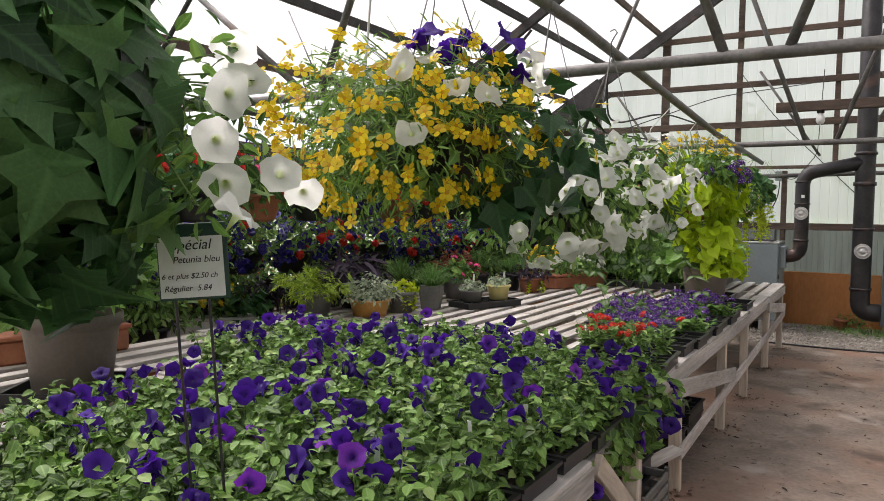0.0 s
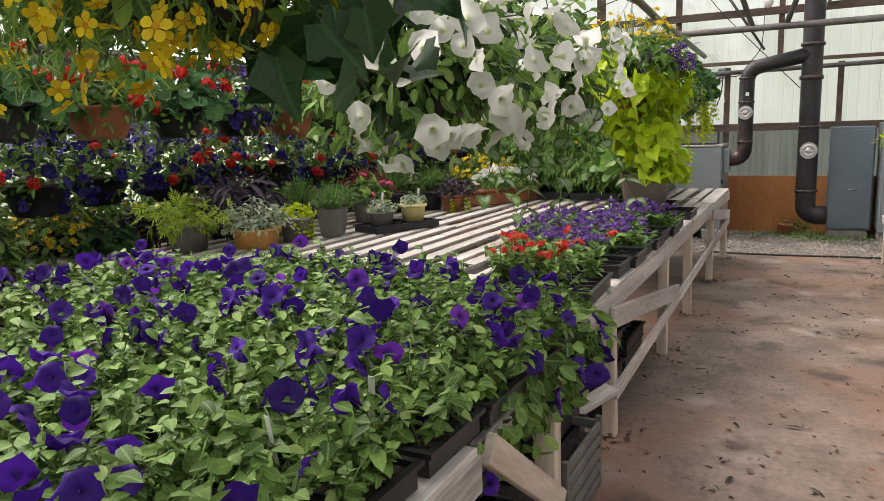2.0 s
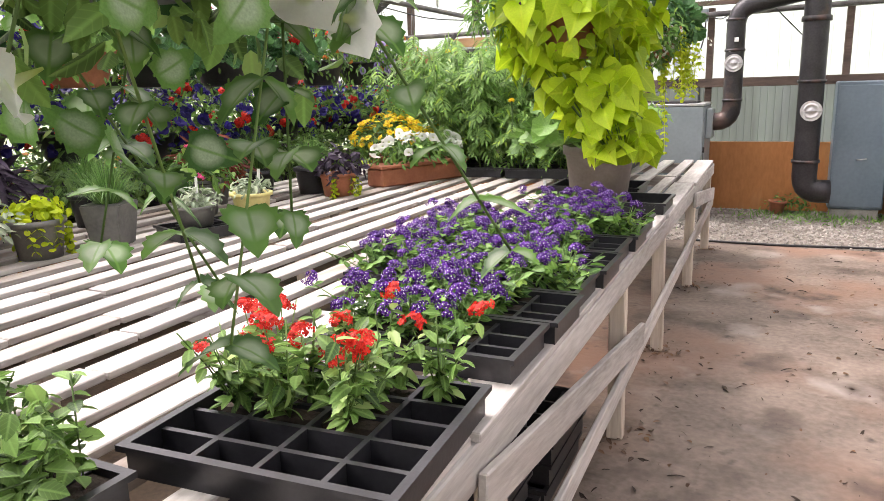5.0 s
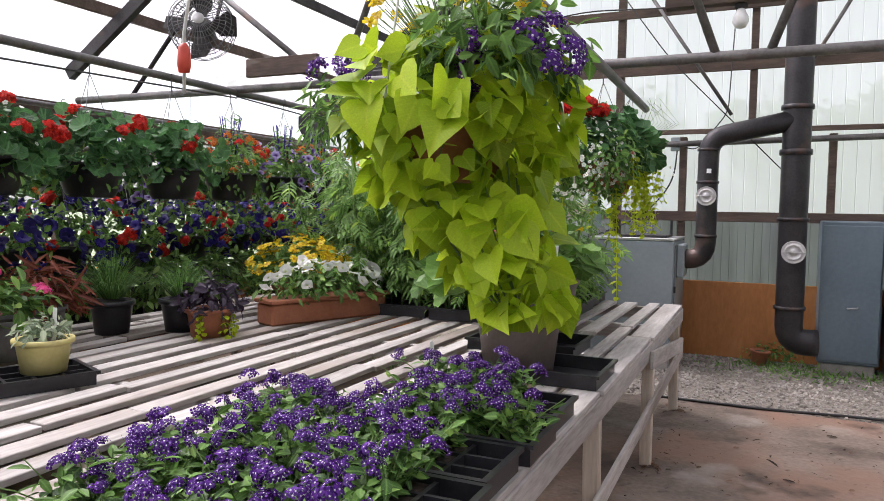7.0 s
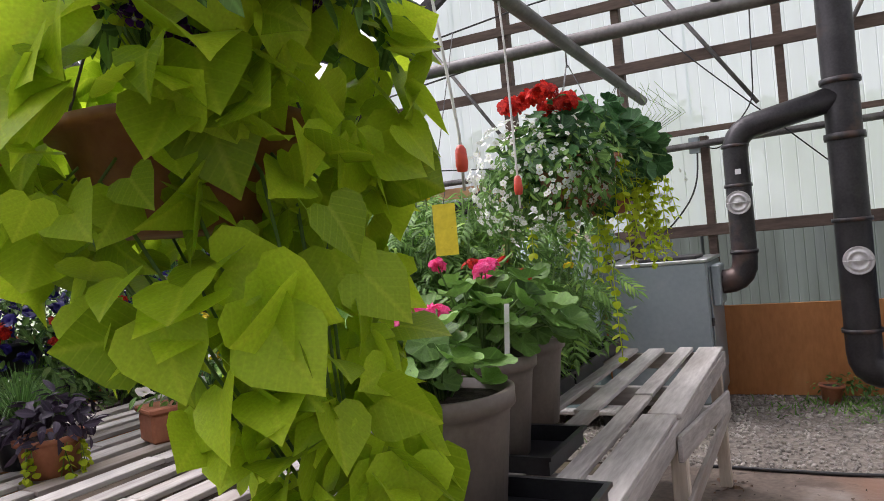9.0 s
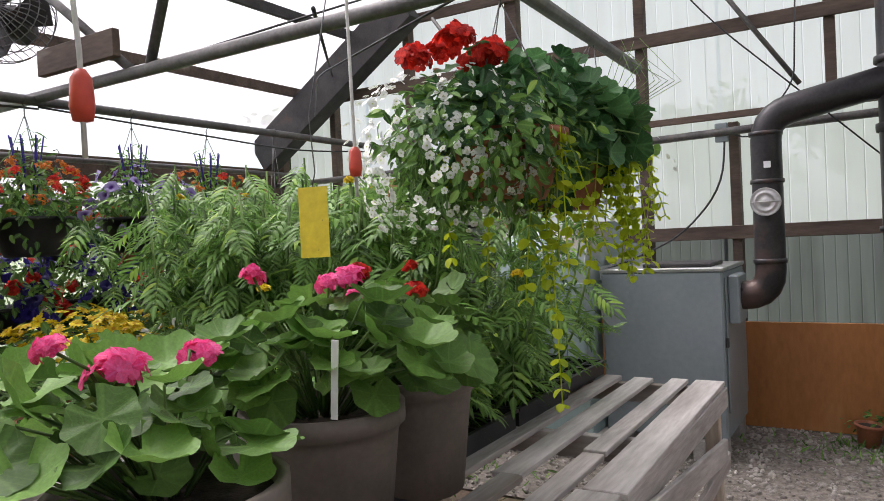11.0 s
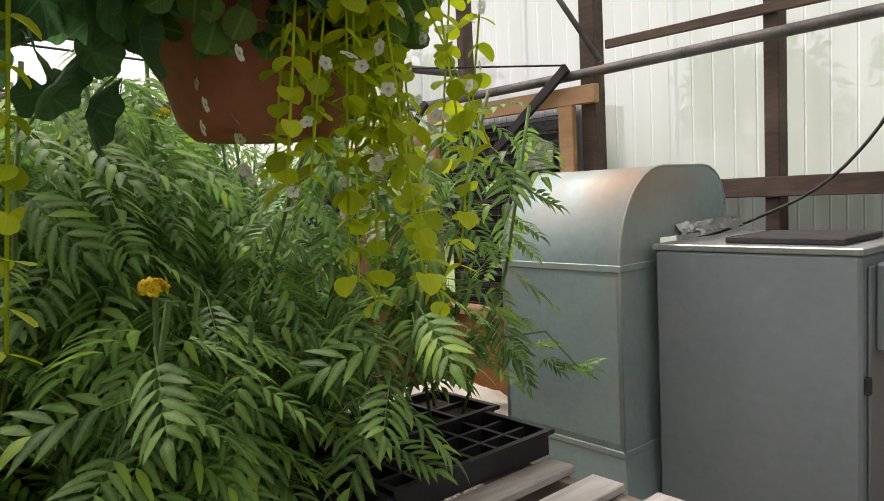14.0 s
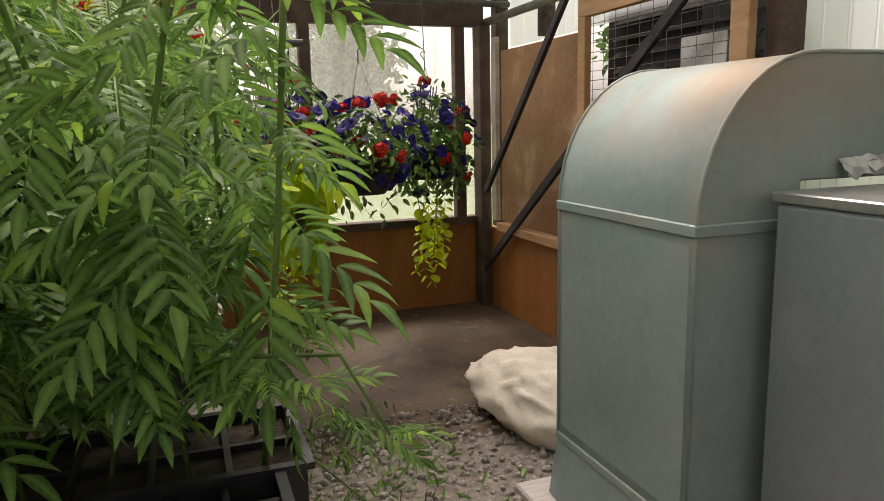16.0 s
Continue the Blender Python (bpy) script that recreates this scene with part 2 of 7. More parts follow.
M_ALU = surface("bright_sheet_metal", (0.45, 0.45, 0.45), (0.7, 0.7, 0.69), 10, 0.35, 0.1, 60, metal=0.8)
M_BLACKPLASTIC = surface("black_plastic", (0.008, 0.008, 0.01), (0.03, 0.03, 0.034), 12, 0.35, 0.08, 80)
M_WIRE = surface("dull_wire", (0.07, 0.07, 0.07), (0.2, 0.2, 0.2), 20, 0.5, 0, 60, metal=0.5)
M_WHITECORD = surface("pale_cord", (0.5, 0.5, 0.48), (0.75, 0.75, 0.72), 30, 0.6, 0, 60)
M_BLACKCORD = surface("black_cable", (0.01, 0.01, 0.012), (0.04, 0.04, 0.04), 20, 0.5, 0, 60)
M_SOIL = surface("potting_soil", (0.012, 0.008, 0.005), (0.06, 0.042, 0.03), 40, 0.95, 0.8, 120)
M_TERRACOTTA = surface("terracotta", (0.26, 0.085, 0.04), (0.40, 0.15, 0.075), 8, 0.6, 0.15, 60, stain=(0.2, 0.08, 0.045), stain_scale=4, stain_at=0.6)
M_TAUPE = surface("taupe_plastic_pot", (0.13, 0.105, 0.085), (0.20, 0.165, 0.14), 6, 0.55, 0.1, 60, stain=(0.28, 0.24, 0.2), stain_scale=5, stain_at=0.66)
M_GREYPOT = surface("grey_pot", (0.10, 0.10, 0.095), (0.19, 0.185, 0.17), 6, 0.55, 0.1, 60)
M_WHITEPLASTIC = surface("white_plastic", (0.6, 0.59, 0.55), (0.8, 0.79, 0.76), 8, 0.4, 0.08, 60)
M_YELLOWPOT = surface("cream_yellow_pot", (0.55, 0.48, 0.16), (0.7, 0.62, 0.28), 8, 0.5, 0.08, 60)
M_ORANGEPOT = surface("orange_planter", (0.5, 0.24, 0.05), (0.68, 0.36, 0.1), 8, 0.5, 0.08, 60)
M_RED = surface("red_plastic", (0.50, 0.045, 0.025), (0.72, 0.09, 0.05), 10, 0.4, 0.05, 60)
M_TRAP = surface("yellow_sticky_card", (0.62, 0.48, 0.02), (0.8, 0.64, 0.04), 30, 0.35, 0, 80, stain=(0.2, 0.14, 0.02), stain_scale=60, stain_at=0.66)
M_TAG = surface("white_plant_tag", (0.66, 0.68, 0.64), (0.84, 0.85, 0.82), 10, 0.4, 0, 60)
M_SACK = surface("cream_sack", (0.66, 0.59, 0.48), (0.84, 0.78, 0.66), 5, 0.75, 0.3, 60)
M_PAPER = surface("white_card", (0.72, 0.74, 0.74), (0.84, 0.85, 0.85), 5, 0.6, 0, 60)
M_INK = surface("black_ink", (0.015, 0.015, 0.02), (0.03, 0.03, 0.04), 10, 0.6, 0, 60)
M_DARKGREEN = surface("dark_green_board", (0.008, 0.035, 0.025), (0.015, 0.06, 0.045), 6, 0.5, 0.05, 60)
M_BLOCK = surface("concrete_block", (0.26, 0.25, 0.23), (0.42, 0.40, 0.37), 10, 0.9, 0.5, 80)
M_GRASS = surface("lawn", (0.07, 0.13, 0.025), (0.16, 0.24, 0.06), 0.8, 0.9, 0.3, 6)
M_VENTSHADE = surface("shaded_housing", (0.01, 0.01, 0.012), (0.035, 0.035, 0.04), 5, 0.7, 0.1, 40)
M_BULB = surface("frosted_bulb", (0.7, 0.7, 0.68), (0.85, 0.85, 0.83), 10, 0.2, 0, 60)
M_DISC = surface("pale_damper_disc", (0.42, 0.41, 0.41), (0.62, 0.61, 0.6), 14, 0.45, 0.1, 60, metal=0.3)

L_PETUNIA = leafy("petunia_leaf", (0.06, 0.15, 0.032), (0.22, 0.39, 0.09), glow=0.3, tips=(0.42, 0.55, 0.2), shade_scale=0.5)
L_DARK = leafy("dark_leaf", (0.012, 0.05, 0.015), (0.035, 0.11, 0.035), vein=0.3, glow=0.2, rough=0.35)
L_STAR = leafy("lobed_leaf", (0.042, 0.12, 0.045), (0.11, 0.25, 0.085), vein=0.2, glow=0.42, rough=0.42, tips=(0.17, 0.34, 0.08))
L_MID = leafy("green_leaf", (0.055, 0.16, 0.035), (0.18, 0.35, 0.075), glow=0.34, tips=(0.3, 0.46, 0.1), shade_scale=0.48)
L_LIME = leafy("lime_leaf", (0.38, 0.6, 0.015), (0.6, 0.79, 0.035), vein=0.16, glow=0.46, rough=0.45, mottle=0.22, shade_scale=0.6)
L_CREEP = leafy("yellow_green_leaf", (0.46, 0.62, 0.02), (0.64, 0.75, 0.03), vein=0.1, glow=0.5, mottle=0.12, shade_scale=0.75)
L_GERANIUM = leafy("geranium_leaf", (0.075, 0.19, 0.035), (0.21, 0.4, 0.08), vein=0.12, glow=0.25, rough=0.5, shade_scale=0.5)
L_GERDARK = leafy("dark_geranium_leaf", (0.035, 0.12, 0.04), (0.10, 0.25, 0.085), vein=0.25, glow=0.32, rough=0.45)
L_MARIGOLD = leafy("marigold_leaf", (0.07, 0.175, 0.042), (0.21, 0.38, 0.09), vein=0.25, glow=0.38, rough=0.5, tips=(0.38, 0.54, 0.06), shade_scale=0.6)
L_SILVER = leafy("silver_leaf", (0.07, 0.19, 0.045), (0.15, 0.31, 0.07), marks=(0.38, 0.47, 0.33), vein=0.0, glow=0.45)
L_GREY = leafy("silvery_edged_leaf", (0.22, 0.32, 0.18), (0.5, 0.58, 0.42), vein=0.1)
L_GRASSBLADE = leafy("grass_blade", (0.07, 0.19, 0.04), (0.2, 0.38, 0.1), vein=0)
L_PURPLELEAF = leafy("dark_purple_leaf", (0.02, 0.015, 0.03), (0.06, 0.04, 0.07), vein=0.2, glow=0.15)
L_REDLEAF = leafy("red_brown_leaf", (0.14, 0.03, 0.02), (0.3, 0.09, 0.05), vein=0.2)
L_FERNLIME = leafy("fern_leaf", (0.2, 0.38, 0.02), (0.4, 0.55, 0.06), vein=0.1)
L_LITTER = leafy("dry_leaf", (0.05, 0.03, 0.02), (0.2, 0.11, 0.06), vein=0.1, glow=0.05)
L_STEM = leafy("green_stem", (0.12, 0.24, 0.06), (0.25, 0.38, 0.12), vein=0)
L_TREE = leafy("tree_leaf", (0.05, 0.12, 0.03), (0.13, 0.24, 0.07), vein=0)
F_VIOLET = leafy("violet_petal", (0.035, 0.009, 0.2), (0.085, 0.016, 0.36), glow=0.38, rough=0.65, centre=(0.03, 0.006, 0.14), tips=(0.22, 0.035, 0.46), throat=(0.05, 0.3), mottle=0.35)
F_WHITE = leafy("white_petal", (0.84, 0.86, 0.82), (0.93, 0.94, 0.91), glow=0.7, rough=0.6, centre=(0.5, 0.6, 0.2), throat=(0.03, 0.15), mottle=0.06, shade_scale=0.95)
F_YELLOW = leafy("yellow_petal", (0.9, 0.62, 0.01), (0.95, 0.74, 0.025), glow=0.3, rough=0.6, centre=(0.6, 0.3, 0.01), throat=(0.04, 0.12))
F_ORANGE = leafy("orange_petal", (0.62, 0.13, 0.02), (0.80, 0.25, 0.03), glow=0.3, rough=0.6)
F_RED = leafy("red_petal", (0.62, 0.014, 0.012), (0.85, 0.04, 0.02), glow=0.35, rough=0.6)
F_PINK = leafy("pink_petal", (0.95, 0.05, 0.26), (0.97, 0.15, 0.4), glow=0.4, rough=0.6, shade_scale=0.85)
F_PURPLE = leafy("purple_floret", (0.05, 0.01, 0.16), (0.15, 0.03, 0.34), glow=0.3, rough=0.65, centre=(0.8, 0.76, 0.82), throat=(0.06, 0.15))
F_BLUE = leafy("deep_blue_petal", (0.012, 0.01, 0.1), (0.032, 0.02, 0.22), glow=0.25, rough=0.6)
F_LILAC = leafy("lilac_petal", (0.34, 0.25, 0.62), (0.5, 0.42, 0.75), glow=0.3, rough=0.6, centre=(0.08, 0.02, 0.2))


# ---- building blocks ----
def mesh_of(name, verts, faces, material=None, blade=None, smooth=False):
    me = bpy.data.meshes.new(name)
    if isinstance(faces, np.ndarray):
        verts = np.asarray(verts, dtype=np.float32)
        k = faces.shape[1]
        me.vertices.add(len(verts))
        me.vertices.foreach_set("co", verts.ravel())
        me.loops.add(faces.size)
        me.loops.foreach_set("vertex_index", faces.astype(np.int32).ravel())
        me.polygons.add(len(faces))
        me.polygons.foreach_set("loop_start", np.arange(0, faces.size, k, dtype=np.int32))
        me.update(calc_edges=True)
    else:
        me.from_pydata([tuple(v) for v in verts], [], faces)
    if blade is not None:
        at = me.attributes.new("blade", "FLOAT_VECTOR", "POINT")
        at.data.foreach_set("vector", np.asarray(blade, dtype=np.float32).ravel())
    if smooth:
        me.polygons.foreach_set("use_smooth", [True] * len(me.polygons))
    if material:
        me.materials.append(material)
    return me


def part_of(name, me, parent=None, m=None, label=""):
    ob = new(name, me)
    if parent is not None:
        ob.parent = parent
    if m is not None:
        ob.matrix_basis = m
    if label:
        ob["label"] = label
    return ob


def thing(name, m, label, category, group="", kind=""):
    return tagged(put(new(name), m), label, category, group, kind)


def put(ob, m):
    ob.matrix_basis = m
    ob.empty_display_size = 0.1
    return ob


def bm_mesh(name, bm, material, smooth=False):
    me = bpy.data.meshes.new(name)
    bm.normal_update()
    bm.to_mesh(me)
    bm.free()
    me.materials.append(material)
    if smooth:
        me.polygons.foreach_set("use_smooth", [True] * len(me.polygons))
    return me


def add_box(bm, lo, hi, bevel=0.0):
    c = [(a + b) / 2 for a, b in zip(lo, hi)]
    s = [max(abs(b - a), 1e-4) for a, b in zip(lo, hi)]
    r = bmesh.ops.create_cube(bm, size=1, matrix=Matrix.Translation(c) @ Matrix.Diagonal((*s, 1)))
    if bevel:
        es = list({e for v in r["verts"] for e in v.link_edges})
        bmesh.ops.bevel(bm, geom=es, offset=bevel, segments=1, affect="EDGES")


def box(name, lo, hi, material, parent=None, bevel=0.004, label=""):
    """A bevelled block whose object sits at its own middle."""
    c = Vector([(a + b) / 2 for a, b in zip(lo, hi)])
    h = [abs(b - a) / 2 for a, b in zip(lo, hi)]
    bm = bmesh.new()
    add_box(bm, [-v for v in h], h, min(bevel, min(h) * 0.6))
    return part_of(name, bm_mesh(name, bm, material), parent, Matrix.Translation(c), label)


def beam(name, a, b, w, h, material, parent=None, bevel=0.004, label="", up=(0, 0, 1)):
    """A board from a to b: its length along local y, w across, h along up."""
    a, b = Vector(a), Vector(b)
    y = (b - a).normalized()
    x = y.cross(Vector(up)).normalized()
    z = x.cross(y)
    L = (b - a).length / 2
    bm = bmesh.new()
    add_box(bm, (-w / 2, -L, -h / 2), (w / 2, L, h / 2), bevel)
    m = Matrix.Translation((a + b) / 2) @ Matrix((x, y, z)).transposed().to_4x4()
    return part_of(name, bm_mesh(name, bm, material), parent, m, label)


def tube_arrays(path, radius, sides=8):
    p = np.array(path, dtype=float)
    n = len(p)
    r = np.broadcast_to(np.asarray(radius, dtype=float), (n,))
    t = np.gradient(p, axis=0)
    t /= np.linalg.norm(t, axis=1)[:, None] + 1e-12
    ref = np.array([0.0, 0, 1]) if abs(t[0][2]) < 0.9 else np.array([1.0, 0, 0])
    u = np.cross(t[0], ref)
    u /= np.linalg.norm(u)
    ang = np.arange(sides) * 2 * np.pi / sides
    V = []
    for i in range(n):
        u = u - t[i] * (u @ t[i])
        u /= np.linalg.norm(u) + 1e-12
        w = np.cross(t[i], u)
        V.append(p[i] + r[i] * (np.cos(ang)[:, None] * u + np.sin(ang)[:, None] * w))
    V = np.concatenate(V)
    F = []
    for i in range(n - 1):
        for k in range(sides):
            a, b = i * sides + k, i * sides + (k + 1) % sides
            F += [(a, b, b + sides), (a, b + sides, a + sides)]
    for k in range(1, sides - 1):
        F.append((0, k + 1, k))
        o = (n - 1) * sides
        F.append((o, o + k, o + k + 1))
    return V, np.array(F)


def tube(name, path, radius, material, parent=None, sides=8, label="", m=None):
    V, F = tube_arrays(path, radius, sides)
    return part_of(name, mesh_of(name, V, F, material, smooth=True), parent, m, label)


def tubes(name, paths, radius, material, parent=None, sides=5, label=""):
    """Many stems or wires that nobody counts, as one part."""
    vs, fs, o = [], [], 0
    for p in paths:
        V, F = tube_arrays(p, radius, sides)
        vs.append(V)
        fs.append(F + o)
        o += len(V)
    return tagged(part_of(name, mesh_of(name, np.concatenate(vs), np.concatenate(fs), material, smooth=True), parent, None, label), kind="stuff")


def bend(points, radius=0.12, steps=5):
    """A path with its corners rounded."""
    pts = [Vector(p) for p in points]
    out = [pts[0]]
    for a, b, c in zip(pts, pts[1:], pts[2:]):
        p, q = b + (a - b).normalized() * radius, b + (c - b).normalized() * radius
        for i in range(steps + 1):
            s = i / steps
            out.append(p * (1 - s) ** 2 + b * 2 * s * (1 - s) + q * s * s)
    return out + [pts[-1]]


def lathe(name, profile, material, parent=None, sides=28, m=None, label="", smooth=True):
    ang = np.arange(sides) * 2 * np.pi / sides
    V = [(r * math.cos(a), r * math.sin(a), z) for r, z in profile for a in ang]
    F = []
    for i in range(len(profile) - 1):
        for k in range(sides):
            a, b = i * sides + k, i * sides + (k + 1) % sides
            F.append((a, b, b + sides, a + sides))
    me = mesh_of(name, V, F, material, smooth=smooth)
    return part_of(name, me, parent, m, label)


# ---- leaves and flowers: (points, triangles, place on the blade) ----
def fan_leaf(half, ring=0.0, fold=0.25, droop=0.25, ymid=0.42):
    half = [np.array(p, dtype=float) for p in half]
    out = half + [np.array((-p[0], p[1])) for p in reversed(half[1:-1])]
    n = len(out)
    c = np.array((0.0, ymid))
    pts, F = [c], []
    if ring:
        pts += [c + (p - c) * ring for p in out]
        F += [(0, 1 + i, 1 + (i + 1) % n) for i in range(n)]
        for i in range(n):
            a, b = 1 + i, 1 + (i + 1) % n
            F += [(a, a + n, b + n), (a, b + n, b)]
    else:
        F += [(0, 1 + i, 1 + (i + 1) % n) for i in range(n)]
    pts += out
    P = np.array(pts)
    z = fold * np.abs(P[:, 0]) - droop * P[:, 1] ** 2
    rad = np.linalg.norm(P - c, axis=1)
    return np.column_stack([P, z]), np.array(F), np.column_stack([P, rad])


def round_leaf(lobes=7, n=35, cup=0.35, notch=True):
    a = np.arange(n) * 2 * np.pi / n - np.pi / 2
    r = 0.5 * (1 + 0.055 * np.cos(lobes * (a + np.pi / 2) + np.pi))
    if notch:
        r = r * np.where(np.abs(np.angle(np.exp(1j * (a + np.pi / 2)))) < 0.2, 0.35, 1.0)
    P = [(0.0, 0.0, 0.0)]
    for f in (0.5, 1.0):
        for k in range(n):
            P.append((r[k] * f * np.cos(a[k]), r[k] * f * np.sin(a[k]), 0))
    P = np.array(P)
    rad = np.linalg.norm(P[:, :2], axis=1)
    th = np.arctan2(P[:, 1], P[:, 0])
    P[:, 2] = cup * rad ** 2 + 0.04 * rad * np.cos(lobes * th) + 0.05 * rad * np.sin(3 * th + 5 * cup)
    F = [(0, 1 + k, 1 + (k + 1) % n) for k in range(n)]
    for k in range(n):
        p, q = 1 + k, 1 + (k + 1) % n
        F += [(p, p + n, q + n), (p, q + n, q)]
    P[:, 1] += 0.3
    return P, np.array(F), np.column_stack([P[:, 0] * np.sin(3 * th), P[:, 1], rad])


def pinnate_leaf(pairs=6, length=0.42, width=0.085):
    P, F, B = [], [], []

    def blade(base, d, L, w, sag):
        d = np.array(d) / np.linalg.norm(d)
        s = np.array((-d[1], d[0], 0))
        o = len(P)
        for f, ww in ((0, 0), (0.12, w * 0.55), (0.12, -w * 0.55), (0.3, w * 1.05), (0.3, -w * 1.05), (0.48, w), (0.48, -w), (0.53, w * 0.86), (0.53, -w * 0.86), (0.7, w * 0.72), (0.7, -w * 0.72), (0.86, w * 0.36), (0.86, -w * 0.36), (1, 0)):
            q = np.array(base) + d * L * f + s * ww
            q[2] += -sag * f * f * L + abs(ww) * 0.5
            P.append(q)
            B.append((ww * 2, f, abs(ww)))
        F.append((o, o + 2, o + 1))
        for q in range(o + 1, o + 11, 2):
            F.extend([(q, q + 1, q + 3), (q, q + 3, q + 2)])
        F.append((o + 11, o + 12, o + 13))

    for i in range(pairs):
        y = 0.26 + 0.64 * i / pairs
        for sgn in (-1, 1):
            L = length * (0.65 + 0.5 * math.sin(math.pi * (i + 1) / (pairs + 1)))
            blade((0, y, -0.22 * y * y), (sgn * (0.95 - 0.45 * i / pairs), 0.78, 0), L, width * 0.5, 0.1 + 0.3 * ((i * 7 + sgn) % 3) / 3)
    blade((0, 0.88, -0.17), (0, 1, 0), length, width * 0.6, 0.3)
    o = len(P)
    for x, y, z in ((-0.008, 0, 0), (0.008, 0, 0), (0.006, 0.9, -0.18), (-0.006, 0.9, -0.18)):
        P.append((x, y, z))
        B.append((0, y, 0))
    F.extend([(o, o + 1, o + 2), (o, o + 2, o + 3)])
    return np.array(P), np.array(F), np.array(B)


def trumpet(n=20, depth=0.55, twist=0.0):
    rings = ((0.02, -depth), (0.075, -0.3 * depth), (0.2, -0.05), (0.38, 0.0), (0.5, -0.05))
    P, F, B = [], [], []
    for j, (r, z) in enumerate(rings):
        for k in range(n):
            a = 2 * math.pi * k / n
            rr = r * (1 + (0.045 * math.cos(5 * a) + 0.03 * math.cos(10 * a) + 0.05 * math.sin(2 * a + twist) if j == 4 else 0))
            zz = z + (0.05 * math.cos(5 * a) + 0.10 * math.sin(2 * a + 1 + twist) + 0.07 * math.sin(3 * a + twist) + 0.035 * math.sin(8 * a) if j == 4 else 0.025 * math.cos(5 * a) + 0.03 * math.sin(2 * a + 1 + twist) if j == 3 else 0)
            P.append((rr * math.cos(a), rr * math.sin(a), zz))
            B.append((rr * math.cos(a), rr * math.sin(a), r))
    for j in range(4):
        for k in range(n):
            a, b = j * n + k, j * n + (k + 1) % n
            F += [(a, b, b + n), (a, b + n, a + n)]
    return np.array(P), np.array(F), np.array(B)


def daisy(petals=5, width=0.2, eye=0.12, lift=0.06):
    P, F, B = [], [], []
    for k in range(petals):
        a = 2 * math.pi * k / petals
        c, s = math.cos(a), math.sin(a)
        o = len(P)
        for r, w, z in ((0.06, 0.03, 0.02), (0.3, width, lift), (0.46, width * 0.75, lift * 0.6), (0.52, 0.0, 0.0)):
            for sg in ((1, -1) if w else (1,)):
                P.append((r * c - sg * w * s, r * s + sg * w * c, z))
                B.append((sg * w, r, r))
        F += [(o, o + 1, o + 3), (o, o + 3, o + 2), (o + 2, o + 3, o + 5), (o + 2, o + 5, o + 4), (o + 4, o + 5, o + 6)]
    o = len(P)
    P.append((0, 0, 0.09))
    B.append((0, 0, 0))
    for k in range(6):
        a = math.pi * k / 3
        P.append((eye * math.cos(a), eye * math.sin(a), 0.05))
        B.append((0, 0, 0.02))
    F += [(o, o + 1 + k, o + 1 + (k + 1) % 6) for k in range(6)]
    return np.array(P), np.array(F), np.array(B)


def head(florets=26, petal=0.24, flat=0.7, seed=1, petals=4):
    """A ball of many small florets."""
    rng = np.random.default_rng(seed)
    fl = daisy(petals, 0.22, 0.1, 0.05)
    n = np.column_stack([rng.normal(size=florets), rng.normal(size=florets), np.abs(rng.normal(size=florets)) + 0.15])
    n /= np.linalg.norm(n, axis=1)[:, None]
    reach = n * np.array((0.42, 0.42, 0.42 * flat)) * rng.uniform(0.75, 1.2, florets)[:, None]
    tilt = n + rng.normal(size=(florets, 3)) * 0.3
    return joined(fl, frames(rng.normal(size=(florets, 3)), tilt) * petal, reach)


def frames(along, normal):
    """Turns whose y runs near along and whose z is normal."""
    z = normal / (np.linalg.norm(normal, axis=1)[:, None] + 1e-9)
    y = along - z * np.sum(along * z, axis=1)[:, None]
    y /= np.linalg.norm(y, axis=1)[:, None] + 1e-9
    x = np.cross(y, z)
    return np.stack([x, y, z], axis=2)


def joined(proto, R, T):
    P, F, B = proto
    n = len(T)
    V = np.einsum("nij,pj->npi", R, P) + np.asarray(T)[:, None, :]
    FF = F[None] + (np.arange(n) * len(P))[:, None, None]
    return V.reshape(-1, 3), FF.reshape(-1, 3), np.tile(B, (n, 1))


def merged(protos, R, T, rng):
    """Leaves of several shapes in one set of arrays."""
    pick = rng.integers(0, len(protos), len(T))
    vs, fs, bs, o = [], [], [], 0
    for i, p in enumerate(protos):
        k = pick == i
        if not k.any():
            continue
        V, F, B = joined(p, R[k], T[k])
        vs.append(V)
        fs.append(F + o)
        bs.append(B)
        o += len(V)
    return np.concatenate(vs), np.concatenate(fs), np.concatenate(bs)


OVAL = [fan_leaf([(0, 0), (0.16, 0.14), (0.25, 0.45), (0.17, 0.78), (0, 1)], 0, f, d) for f, d in ((0.3, 0.2), (0.15, 0.45), (0.45, 0.05))]
PETLEAF = [fan_leaf([(0, 0), (0.2, 0.12), (0.34, 0.42), (0.25, 0.75), (0, 1)], 0, f, d) for f, d in ((0.3, 0.2), (0.15, 0.5), (0.5, 0.05))]
NARROW = [fan_leaf([(0, 0), (0.08, 0.2), (0.1, 0.5), (0.06, 0.8), (0, 1)], 0, 0.3, d) for d in (0.2, 0.6)]
HEART = [fan_leaf([(0, 0.08), (0.2, -0.07), (0.44, -0.03), (0.6, 0.2), (0.53, 0.46), (0.31, 0.72), (0.1, 0.94), (0, 1.06)], 0.55, f, d) for f, d in ((0.2, 0.25), (0.42, 0.5), (0.05, 0.12), (0.3, -0.1))]
